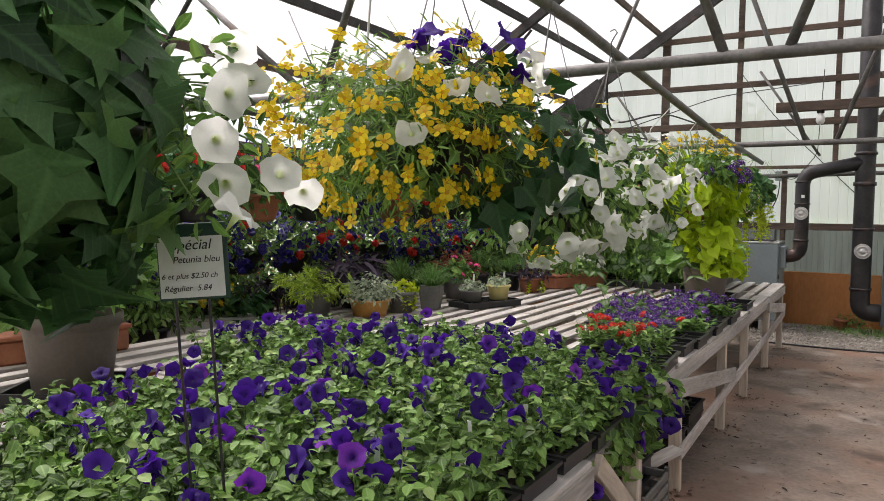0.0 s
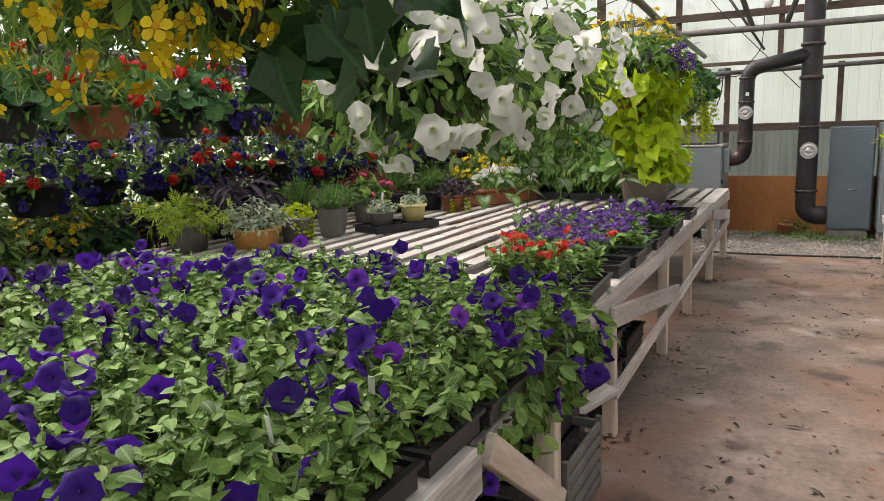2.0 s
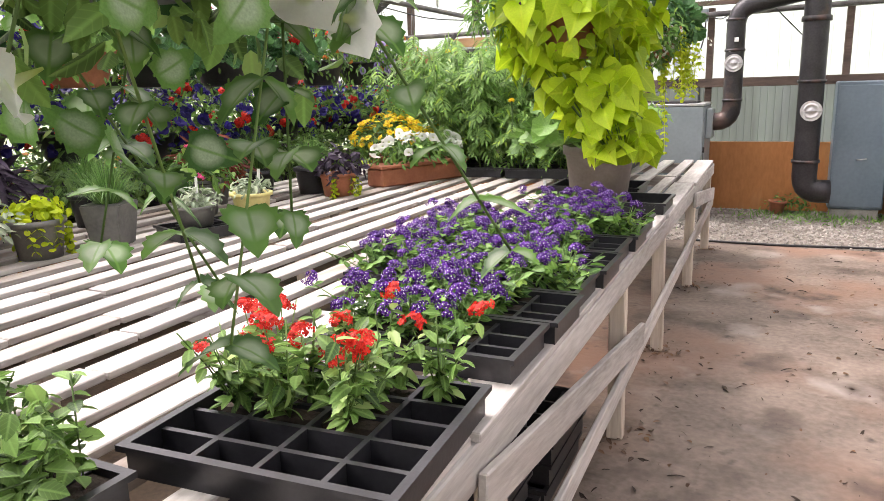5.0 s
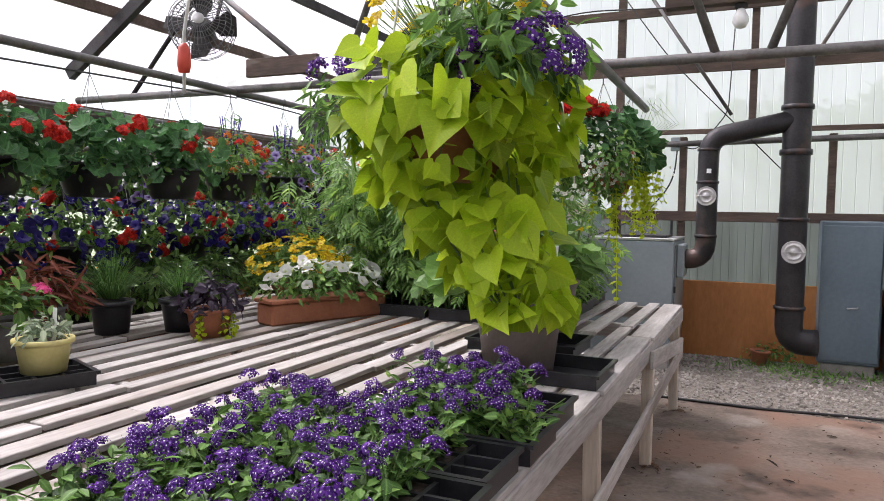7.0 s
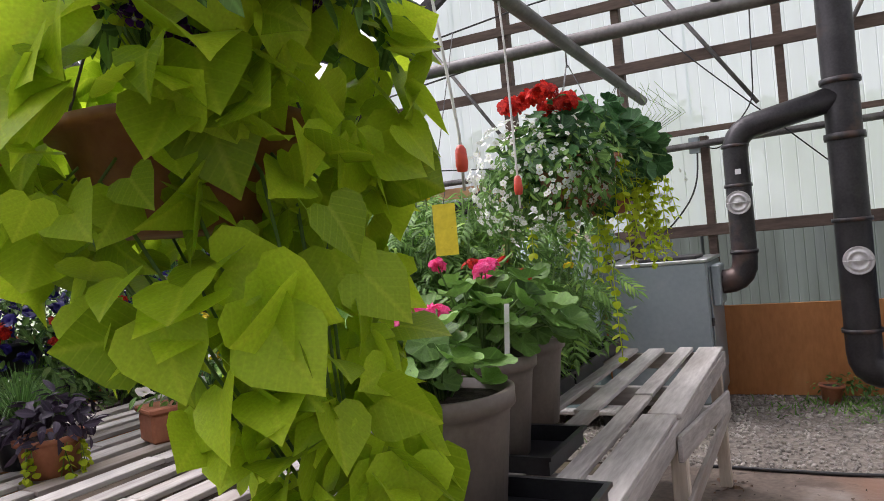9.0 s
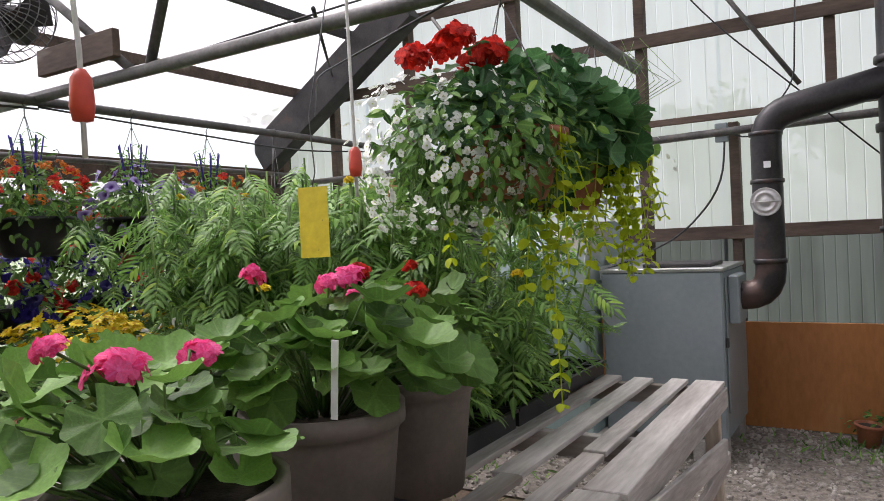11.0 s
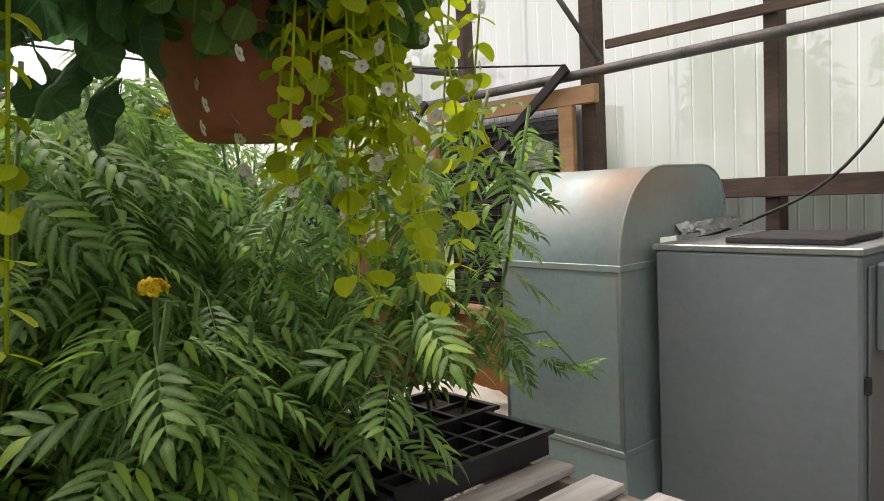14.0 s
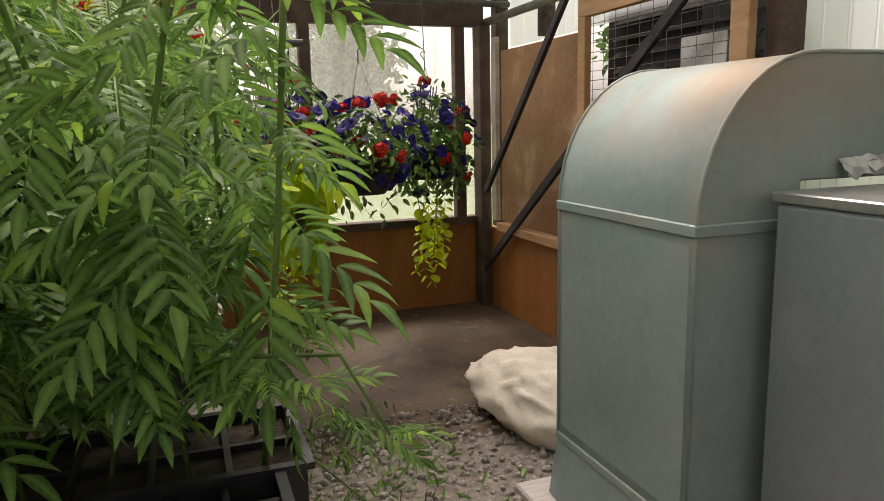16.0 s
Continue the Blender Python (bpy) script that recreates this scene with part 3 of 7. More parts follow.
STAR = [fan_leaf([(0, 0.06), (0.14, -0.1), (0.42, -0.12), (0.33, 0.1), (0.44, 0.2), (0.7, 0.36), (0.46, 0.44), (0.27, 0.52), (0.2, 0.72), (0, 1.12)], 0.55, f, d) for f, d in ((0.12, 0.25), (0.28, 0.4), (0.05, 0.1))]
IVY = [fan_leaf([(0, 0.05), (0.2, -0.1), (0.36, 0.12), (0.52, 0.3), (0.3, 0.5), (0.14, 0.8), (0, 1.05)], 0.5, f, d) for f, d in ((0.15, 0.3), (0.3, 0.2))]
LAMIUM = [fan_leaf([(0, 0), (0.3, -0.02), (0.34, 0.12), (0.46, 0.16), (0.42, 0.32), (0.5, 0.4), (0.36, 0.52), (0.38, 0.64), (0.22, 0.74), (0.18, 0.9), (0, 1.08)], 0.6, f, d) for f, d in ((0.2, 0.3), (0.3, 0.15))]
ROUND = [round_leaf(7, 35, c) for c in (0.5, 0.9, 0.2)]
COIN = [fan_leaf([(0, 0.02), (0.22, 0.03), (0.41, 0.18), (0.5, 0.45), (0.44, 0.72), (0.26, 0.92), (0, 1)], 0, f, d) for f, d in ((0.12, 0.12), (0.3, 0.3))]
FERN = [pinnate_leaf(5, 0.37, 0.092), pinnate_leaf(4, 0.42, 0.1), pinnate_leaf(6, 0.34, 0.08)]
TRUMPET, TRUMPET_S = trumpet(), trumpet(12, 0.35)
DAISY5, DAISY8, FLORET = daisy(5, 0.19, 0.14), daisy(9, 0.1, 0.15), daisy(5, 0.23, 0.06)
HEAD = [head(26, 0.26, 0.7, s) for s in (1, 2)]
HEADBIG = [head(30, 0.46, 0.75, s, 5) for s in (5, 6)]


def shell(rng, count, centre, radii, low=-0.5, inner=0.7):
    """Places on and just inside an egg-shaped crown, and the way outward."""
    z = rng.uniform(low, 1, count)
    a = rng.uniform(0, 2 * np.pi, count)
    s = np.sqrt(1 - z * z)
    d = np.column_stack([s * np.cos(a), s * np.sin(a), z])
    bump = 1 + 0.12 * np.sin(3 * a + 2 * z) + 0.08 * np.sin(5 * a - 4 * z)
    return np.array(centre) + d * np.array(radii) * (rng.uniform(inner, 1.05, count) * bump)[:, None], d


def leaf_turns(rng, d, size, up=0.5, jitter=0.45, hang=0.3, spread=0.3):
    n = len(d)
    normal = d * (1 - up) + np.array((0, 0, 1.0)) * up + rng.normal(size=(n, 3)) * jitter
    along = d + np.array((0, 0, -hang)) + rng.normal(size=(n, 3)) * 0.5
    return frames(along, normal) * (size * rng.uniform(1 - spread, 1 + spread, n))[:, None, None]


def foliage(name, parent, protos, material, seed, count, centre, radii, size, low=-0.5, inner=0.7, up=0.5, jitter=0.45, hang=0.3, label=""):
    rng = np.random.default_rng(seed)
    T, d = shell(rng, count, centre, radii, low, inner)
    V, F, B = merged(protos, leaf_turns(rng, d, size, up, jitter, hang), T, rng)
    return tagged(part_of(name, mesh_of(name, V, F, material, B), parent, None, label), kind="stuff")


def single(name, parent, meshes, seed, T, R, label=""):
    """Leaves or blossoms that one could pick, each an object on a shared mesh."""
    rng = np.random.default_rng(seed)
    for t, r in zip(T, R):
        m = Matrix([[*map(float, row), float(c)] for row, c in zip(r, t)] + [[0, 0, 0, 1]])
        part_of(name, meshes[int(rng.integers(0, len(meshes)))], parent, m, label)


def leaf_meshes(name, protos, material):
    return [mesh_of(name, p[0], p[1], material, p[2], smooth=True) for p in protos]


def flowers(name, parent, proto, material, seed, count, centre, radii, size, low=-0.3, out=0.75, jitter=0.3, inner=0.97, label="", picked=None, light=None):
    """light: the side towards which most of the flowers turn."""
    rng = np.random.default_rng(seed)
    T, d = shell(rng, count * (3 if light else 1), centre, radii, low, inner)
    if light:
        keep = np.argsort(-(d @ np.array(light)) + rng.normal(size=len(d)) * 0.35)[:count]
        T, d = T[keep], d[keep]
    normal = d * out + np.array((0, 0, 1.0)) * (1 - out) + rng.normal(size=(count, 3)) * jitter
    R = frames(rng.normal(size=(count, 3)), normal) * (size * rng.uniform(0.75, 1.15, count))[:, None, None]
    if picked:
        return single(name, parent, picked, seed, T, R, label)
    V, F, B = merged(proto if isinstance(proto, list) else [proto], R, T, rng)
    return tagged(part_of(name, mesh_of(name, V, F, material, B), parent, None, label), kind="stuff")


MESH_TRUMPET_WHITE = [mesh_of("blossom", *t_[:2], F_WHITE, t_[2], smooth=True) for t_ in (TRUMPET, trumpet(20, 0.6, 1.3), trumpet(20, 0.45, 3.9))]
MESH_TRUMPET_VIOLET = [mesh_of("blossom", *t_[:2], F_VIOLET, t_[2], smooth=True) for t_ in (trumpet(20, 0.35, 0.4), trumpet(20, 0.4, 2.2), trumpet(20, 0.3, 4.4))]
MESH_VERBENA = [mesh_of("flower_head", h_[0], h_[1], F_PURPLE, h_[2]) for h_ in HEAD]
MESH_DIANTHUS = [mesh_of("flower_head", h_[0], h_[1], F_RED, h_[2]) for h_ in HEAD]
MESH_LIME = leaf_meshes("leaf", HEART, L_LIME)
MESH_STAR = leaf_meshes("leaf", STAR, L_STAR)
MESH_ROUND = leaf_meshes("leaf", ROUND, L_GERANIUM)
MESH_ROUNDDARK = leaf_meshes("leaf", ROUND, L_GERDARK)
MESH_IVY = leaf_meshes("leaf", IVY, L_DARK)
MESH_LAMIUM = leaf_meshes("leaf", LAMIUM, L_SILVER)


def vines(parent, seed, starts, lengths, protos, leaf_mat, size, step, sway=0.08, stem=0.0022, stem_mat=None, pair=True, out=0.0):
    """Trailing shoots with leaves in pairs."""
    rng = np.random.default_rng(seed)
    paths, T, D, N = [], [], [], []
    for s, L in zip(starts, lengths):
        s = np.array(s, dtype=float)
        n = max(4, int(L / step))
        w = rng.normal(size=2) * sway
        away = rng.normal(size=2)
        pts = []
        for i in range(n + 1):
            f = i / n
            pts.append(s + np.array((w[0] * f + out * away[0] * f * (1 - f), w[1] * f + out * away[1] * f * (1 - f), -L * f)))
        paths.append(pts)
        turn = rng.uniform(0, math.pi)
        for i, p in enumerate(pts[1:]):
            turn += rng.uniform(0.3, 0.9)
            for sg in ((0, math.pi) if pair else (0,)):
                a = turn + sg
                d = np.array((math.cos(a), math.sin(a), -0.35))
                T.append(p)
                D.append(d)
                N.append(np.array((0.5 * math.cos(a), 0.5 * math.sin(a), 1.0)) + rng.normal(size=3) * 0.25)
    tubes("stem", paths, stem, stem_mat or L_STEM, parent, 4)
    T, R = np.array(T), frames(np.array(D), np.array(N)) * (size * rng.uniform(0.7, 1.2, len(T)))[:, None, None]
    V, F, B = merged(protos, R, T, rng)
    tagged(part_of("trailing_leaves", mesh_of("trailing_leaves", V, F, leaf_mat, B, smooth=True), parent), kind="stuff")


def stalks(parent, seed, count, centre, radii, base, r=0.0025, name="stem", low=0.0, material=None):
    """Stems from the pot's middle out to the crown."""
    rng = np.random.default_rng(seed)
    T, d = shell(rng, count, centre, radii, low, 0.6)
    c = np.array(base)
    paths = []
    for t in T:
        m = c * 0.45 + t * 0.55 + np.array((0, 0, 0.04))
        paths.append([c + (t - c) * np.array((0.12, 0.12, 0)), m, t])
    tubes(name, paths, r, material or L_STEM, parent, 4)


def round_pot(parent, r_top, r_bot, h, material, z=0.0, name="pot", rim=0.02):
    lathe(name, [(0.001, z), (r_bot, z), (r_bot + (r_top - r_bot) * 0.8, z + h * 0.8), (r_top, z + h * 0.86), (r_top + rim * 0.5, z + h * 0.87), (r_top + rim * 0.5, z + h), (r_top - 0.008, z + h), (r_top - 0.012, z + h * 0.9), (0.001, z + h * 0.9)], material, parent)
    lathe("soil", [(0.001, z + h * 0.93), (r_top * 0.6, z + h * 0.93), (r_top - 0.014, z + h * 0.905)], M_SOIL, parent)


def hanger(parent, r, z, top, hook=True):
    """Three wires from the rim up to a hook."""
    for k in range(3):
        a = k * 2.094 + 0.4
        tube("hanger_wire", [(r * math.cos(a), r * math.sin(a), z), (0.004 * math.cos(a), 0.004 * math.sin(a), top - 0.08)], 0.0022, M_WIRE, parent, 5)
    if hook:
        tube("hook", [(0, 0, top - 0.09), (0, 0, top - 0.03), (0.014, 0, top - 0.005), (0.028, 0, top + 0.012), (0.014, 0, top + 0.03), (-0.01, 0, top + 0.022)], 0.0035, M_WIRE, parent, 6)


def cell_tray(name, parent, lx, ly, h, nx, ny, material=None, m=None):
    """Moulded black nursery tray: one sheet with a turned-down rim and nx by ny cells."""
    w, t, d = 0.006, 0.012, 0.006

    def cuts(size, count):
        at = [-size / 2 - t, -size / 2 + w]
        for i in range(1, count):
            c = -size / 2 + size * i / count
            at += [c - d, c + d]
        return at + [size / 2 - w, size / 2 + t]

    xs, ys = cuts(lx, nx), cuts(ly, ny)
    ni, nj = len(xs) - 1, len(ys) - 1

    def height(i, j):
        if i in (0, ni - 1) or j in (0, nj - 1):
            return h
        return 0.004 if i % 2 and j % 2 else h * 0.85

    V, F, seen = [], [], {}

    def at(x, y, z):
        key = (round(x, 5), round(y, 5), round(z, 5))
        if key not in seen:
            seen[key] = len(V)
            V.append(key)
        return seen[key]

    def quad(*pts):
        F.append(tuple(at(*p) for p in pts))

    for i in range(ni):
        for j in range(nj):
            z = height(i, j)
            x0, x1, y0, y1 = xs[i], xs[i + 1], ys[j], ys[j + 1]
            quad((x0, y0, z), (x1, y0, z), (x1, y1, z), (x0, y1, z))
            if i + 1 < ni and abs(height(i + 1, j) - z) > 1e-6:
                q = height(i + 1, j)
                quad((x1, y0, z), (x1, y0, q), (x1, y1, q), (x1, y1, z))
            if j + 1 < nj and abs(height(i, j + 1) - z) > 1e-6:
                q = height(i, j + 1)
                quad((x0, y1, z), (x1, y1, z), (x1, y1, q), (x0, y1, q))

    def inset(x, y):
        return max(-lx / 2, min(lx / 2, x)), max(-ly / 2, min(ly / 2, y))

    edges = [((xs[i], y), (xs[i + 1], y)) for i in range(ni) for y in (ys[0], ys[-1])] + [((x, ys[j]), (x, ys[j + 1])) for j in range(nj) for x in (xs[0], xs[-1])]
    for p, q in edges:
        a, c = inset(*p), inset(*q)
        quad((*p, h), (*q, h), (*q, h - 0.012), (*p, h - 0.012))
        quad((*p, h - 0.012), (*q, h - 0.012), (*c, h - 0.014), (*a, h - 0.014))
        if a != c:
            quad((*a, h - 0.014), (*c, h - 0.014), (*c, 0), (*a, 0))
    return part_of(name, mesh_of(name, V, [f for f in F if len(set(f)) == 4], material or M_BLACKPLASTIC), parent, m)


def wavy_sheet(name, p, u, v, lu, lv, material, parent=None, pitch=0.076, depth=0.009, step=4):
    """Corrugated sheet: ribs run along v, waves follow one another along u."""
    p, u, v = Vector(p), Vector(u).normalized(), Vector(v).normalized()
    w = u.cross(v)
    V, F, at = [], [], []
    if step == 0:  # flat sheet with narrow ribs
        for i in range(int(lu / pitch)):
            at += [(i * pitch, 0), (i * pitch + pitch - 0.012, 0), (i * pitch + pitch - 0.006, depth)]
        at.append((lu, 0))
    else:
        n = max(2, int(lu / pitch * step))
        at = [(lu * i / n, depth * math.sin(2 * math.pi * lu * i / n / pitch)) for i in range(n + 1)]
    n = len(at) - 1
    for a, z in at:
        for b in (0, lv):
            V.append(p + u * a + v * b + w * z)
    for i in range(n):
        F.append((2 * i, 2 * i + 2, 2 * i + 3, 2 * i + 1))
    ob = part_of(name, mesh_of(name, V, F, material, smooth=step > 0), parent)
    return ob


# ---- the greenhouse: floor, walls, roof, trusses ----
XL, XR, YN, YS, XC = -5.0, 5.6, 11.72, -4.0, 0.3
EAVE, SLOPE = 2.72, 0.645
RIDGE = EAVE + (XC - XL) * SLOPE


def roof_z(x):
    return EAVE + (min(x, 2 * XC - x) - XL) * SLOPE


tagged(new("ground", mesh_of("ground", [(-400, -400, -0.05), (400, -400, -0.05), (400, 400, -0.05), (-400, 400, -0.05)], [(0, 1, 2, 3)], M_GRASS)), "green lawn reaching away round the greenhouse", "ground", kind="structure")
earth = tagged(box("floor_earth", (XL, YS, -0.049), (XR, YN, -0.02), M_EARTH, bevel=0), "damp dark earth floor of the greenhouse", "floor", kind="structure")
tagged(box("floor", (-0.9, YS, -0.018), (3.0, 9.6, 0.0), M_CONCRETE, bevel=0.006), "stained concrete path with reddish dirt", "floor", kind="structure")
tagged(box("gravel_bed", (-2.6, 9.62, -0.018), (3.2, YN - 0.1, -0.008), M_GRAVEL, bevel=0), "grey gravel strip before the end wall", "gravel", kind="structure")
rng = np.random.default_rng(3)
icos = bmesh.new()
bmesh.ops.create_icosphere(icos, subdivisions=1, radius=1)
IV = np.array([v.co[:] for v in icos.verts])
IF = np.array([[v.index for v in f.verts] for f in icos.faces])
icos.free()
n = 6600
T = np.column_stack([rng.uniform(-3.0, 2.2, n), 9.62 + 2.0 * rng.random(n), rng.uniform(-0.014, 0.0, n)])
T[:, 2] -= np.where(T[:, 0] < -2.6, 0.008, 0)
S = rng.uniform(0.006, 0.022, (n, 1, 1)) * np.eye(3) * rng.uniform(0.5, 1.2, (n, 3, 1))
A = rng.normal(size=(n, 3))
R = frames(A, rng.normal(size=(n, 3))) @ S
V, F, B = joined((IV, IF, IV), R, T)
tagged(part_of("gravel", mesh_of("gravel", V, F, M_STONE)), "loose grey gravel stones", "gravel", kind="stuff")
n = 1000
T = np.column_stack([rng.uniform(-0.2, 1.9, n), rng.uniform(1.5, 9.5, n), np.full(n, 0.001)])
R = frames(rng.normal(size=(n, 3)), np.array((0, 0, 1.0)) + rng.normal(size=(n, 3)) * 0.3) * (0.008 + 0.09 * rng.random(n) ** 5)[:, None, None]
V, F, B = merged(NARROW, R, T + np.array((0, 0, 0.006)), rng)
tagged(part_of("fallen_leaves", mesh_of("fallen_leaves", V, F, M_SOIL, B)), "withered brown leaf crumbs on concrete", "litter", kind="stuff")

tagged(tube("hose", bend([(-0.3, 9.6, 0.012), (0.5, 9.58, 0.012), (1.2, 9.68, 0.012), (2.1, 9.62, 0.012), (3.0, 9.72, 0.012)], 0.2), 0.011, M_BLACKCORD, None, 6), "dark thin hose lying along the edge of the concrete", "hose")

# end wall
north = thing("wall_north", Matrix(), "end wall of translucent corrugated sheet on dark posts", "wall", kind="structure")
for x, z0, z1, w in ((-4.95, 0, 2.7, 0.1), (-4.2, 1.95, 3.1, 0.07), (-3.26, 2.15, 3.7, 0.07), (-2.155, 0, 4.5, 0.11), (-1.05, 0, 5.1, 0.075), (-0.38, 0, 2.25, 0.07), (0.27, 2.3, 5.9, 0.07), (1.0, 0, 2.25, 0.07), (1.62, 0, 5.2, 0.08), (2.9, 0, 4.4, 0.08), (4.2, 0, 3.5, 0.08), (5.52, 0, 2.7, 0.1)):
    box("post", (x - w / 2, YN - 0.06, z0), (x + w / 2, YN + 0.04, z1), M_OLDWOOD, north)
for z, x0, x1, h in ((1.43, -2.0, 5.5, 0.1), (2.3, -2.0, 5.5, 0.05), (2.95, -4.5, 5.0, 0.1), (3.55, -3.6, 4.2, 0.09), (4.3, -2.4, 3.0, 0.09)):
    box("rail", (x0, YN - 0.095, z - h / 2), (x1, YN - 0.063, z + h / 2), M_OLDWOOD, north)
tube("rail_pipe", [(-4.9, YN - 0.16, 2.12), (-2.2, YN - 0.16, 2.14), (5.4, YN - 0.15, 2.27)], 0.03, M_TUBE, north)
for x0, x1 in ((-4.9, -3.85), (-3.85, -2.75), (-2.75, -1.65), (-1.65, -0.5), (-0.5, 0.62), (0.62, 1.75), (1.75, 2.85), (2.85, 4.0), (4.0, 5.5)):
    top = max(roof_z(x0 + 0.02), roof_z(x1 - 0.02)) - 0.02
    z0 = 1.95 if x1 <= -2.5 else 0.0
    if z0 == 0.0:
        wavy_sheet("sheet", (x0, YN + 0.055, -0.05), (1, 0, 0), (0, 0, 1), x1 - x0 + 0.03, 1.47, M_WALLGREY if x0 > -1.7 else M_WALLSHEET, north, 0.076, 0.004, 0)
        z0 = 1.44
    wavy_sheet("sheet", (x0, YN + 0.058, z0), (1, 0, 0), (0, 0, 1), x1 - x0 + 0.03, top - z0, M_WALLSHEET, north, 0.12, 0.004, 0)
box("wainscot", (-0.42, YN - 0.125, 0.0), (0.98, YN - 0.1, 0.77), M_PLY, north, label="orange stained plywood panel")
box("wainscot", (1.0, YN - 0.125, 0.0), (5.4, YN - 0.1, 0.77), M_PLY, north)
box("wainscot", (-2.0, YN - 0.125, 0.0), (-0.45, YN - 0.1, 0.77), M_PLY, north)
box("wainscot", (-4.995, YN - 0.14, -0.05), (-2.1, YN - 0.1, 0.6), M_PLY, north)
box("corner_post", (-4.96, YN - 0.23, -0.02), (-4.82, YN - 0.145, 2.1), M_OLDWOOD, north)
box("corner_post", (-4.78, YN - 0.16, 0.66), (-4.7, YN - 0.125, 2.0), M_PALEWOOD, north)
box("ledge", (-4.62, YN - 0.2, 0.6), (-2.1, YN - 0.08, 0.66), M_FRESHWOOD, north, label="pale pine ledge")
box("plywood_panel", (-4.69, YN - 0.12, 0.66), (-3.56, YN - 0.095, 1.9), M_PLYDULL, north, label="weathered brown plywood")
beam("brace", (-4.85, YN - 0.2, 0.27), (-2.2, YN - 0.2, 2.19), 0.03, 0.06, M_STEEL, north)
beam("brace", (-4.62, YN - 0.275, 0.9), (-3.42, YN - 0.275, 2.13), 0.03, 0.05, M_STEEL, north)
for a, b in (((-0.75, 3.72), (0.08, 2.45)), ((0.7, 2.78), (1.12, 3.55)), ((2.6, 2.4), (1.9, 3.6)), ((-2.0, 2.2), (-2.9, 3.5))):
    tube("wall_brace", [(a[0], YN - 0.14, a[1]), (b[0], YN - 0.14, b[1])], 0.018, M_TUBE, north)

# louvred ventilator with wire mesh in the end wall
vent = thing("ventilator", Matrix.Translation((-2.9, YN - 0.1, 1.5)), "dark louvred ventilator behind wire mesh in a pine frame", "vent")
for lo, hi in (((-0.66, -0.05, 0.47), (0.86, -0.005, 0.58)), ((-0.66, -0.05, -0.86), (-0.58, -0.005, 0.47)), ((0.58, -0.05, -0.86), (0.69, -0.005, 0.47))):
    box("frame_board", lo, hi, M_FRESHWOOD, vent)
# solid near-black box: the opening's inner shade put into its colour
box("housing", (-0.68, 0.17, -0.9), (0.62, 0.6, 0.5), M_VENTSHADE, vent)
for k in range(15):
    beam("slat", (-0.56, 0.14, -0.8 + k * 0.088), (0.56, 0.14, -0.8 + k * 0.088), 0.05, 0.004, M_STEEL, vent, 0.001, up=(0, -0.6, 0.8))
tubes("wire_mesh", [[(-0.58, -0.012, -0.82 + k * 0.052), (0.58, -0.012, -0.82 + k * 0.052)] for k in range(25)] + [[(-0.55 + k * 0.11, -0.012, -0.84), (-0.55 + k * 0.11, -0.012, 0.47)] for k in range(11)], 0.0018, M_WIRE, vent, 4)
box("bright_flap", (0.1, 0.08, 0.1), (0.42, 0.1, 0.28), M_ALU, vent, label="shiny metal flap")

# side walls
for side, x, s in (("wall_west", XL, 1), ("wall_east", XR, -1)):
    wl_ = thing(side, Matrix(), "side wall of orange plywood under clear plastic sheet", "wall", kind="structure")
    box("wainscot", (x, YS, -0.05), (x + s * 0.03, YN - 0.15, 0.62), M_PLY, wl_)
    box("sill", (x - s * 0.02, YS, 0.62), (x + s * 0.09, YN - 0.15, 0.68), M_OLDWOOD, wl_)
    box("wall_plate", (x - s * 0.02, YS, 2.1), (x + s * 0.07, YN - 0.15, 2.3), M_OLDWOOD, wl_)
    y = YN - 0.35
    while y > YS:
        box("post", (x + s * 0.001, y - 0.04, 0.68), (x + s * 0.08, y + 0.04, 2.1), M_OLDWOOD, wl_)
        y -= 1.15
    box("sheet", (x - s * 0.03, YS, 0.66), (x - s * 0.024, YN - 0.1, 2.12), M_CLEAR, wl_, 0)
    box("sheet", (x - s * 0.03, YS, 2.3), (x - s * 0.024, YN, EAVE + 0.05), M_WALLSHEET, wl_, 0)
south = thing("wall_south", Matrix(), "far end wall of translucent sheet behind the walk", "wall", kind="structure")
wavy_sheet("sheet", (XL, YS, 0), (1, 0, 0), (0, 0, 1), XR - XL, EAVE, M_WALLSHEET, south, 0.15, 0.01, 2)
part_of("gable_sheet", mesh_of("gable_sheet", [(XL, YS, EAVE), (XR, YS, EAVE), (XC, YS, RIDGE)], [(0, 1, 2)], M_WALLSHEET), south)
for x in (-3.2, -1.4, 0.4, 2.2, 4.0):
    box("post", (x - 0.04, YS + 0.02, 0), (x + 0.04, YS + 0.1, roof_z(x) - 0.05), M_OLDWOOD, south)

# roof: corrugated sheets, purlins, rafters, trusses
V, F, o = [], [], 0
for s, x0 in ((1, XL - 0.25), (-1, XR + 0.25)):
    m_ = int((YN + 0.2 - YS) / 0.038)
    base = len(V)
    for i in range(m_ + 1):
        y = YS + (YN + 0.2 - YS) * i / m_
        w = 0.008 * math.sin(i * math.pi / 2)
        V += [(x0, y, EAVE - 0.25 * SLOPE + 0.02 + w), (XC, y, RIDGE + 0.02 + w)]
    F += [(base + 2 * i, base + 2 * i + 1, base + 2 * i + 3, base + 2 * i + 2) for i in range(m_)]
tagged(new("ceiling", mesh_of("ceiling", V, F, M_ROOF, smooth=True)), "milky corrugated plastic roof sheets", "roof", kind="structure")
purlins = thing("roof_purlins", Matrix(), "dark wooden purlins under the roof sheets", "purlin", kind="structure")
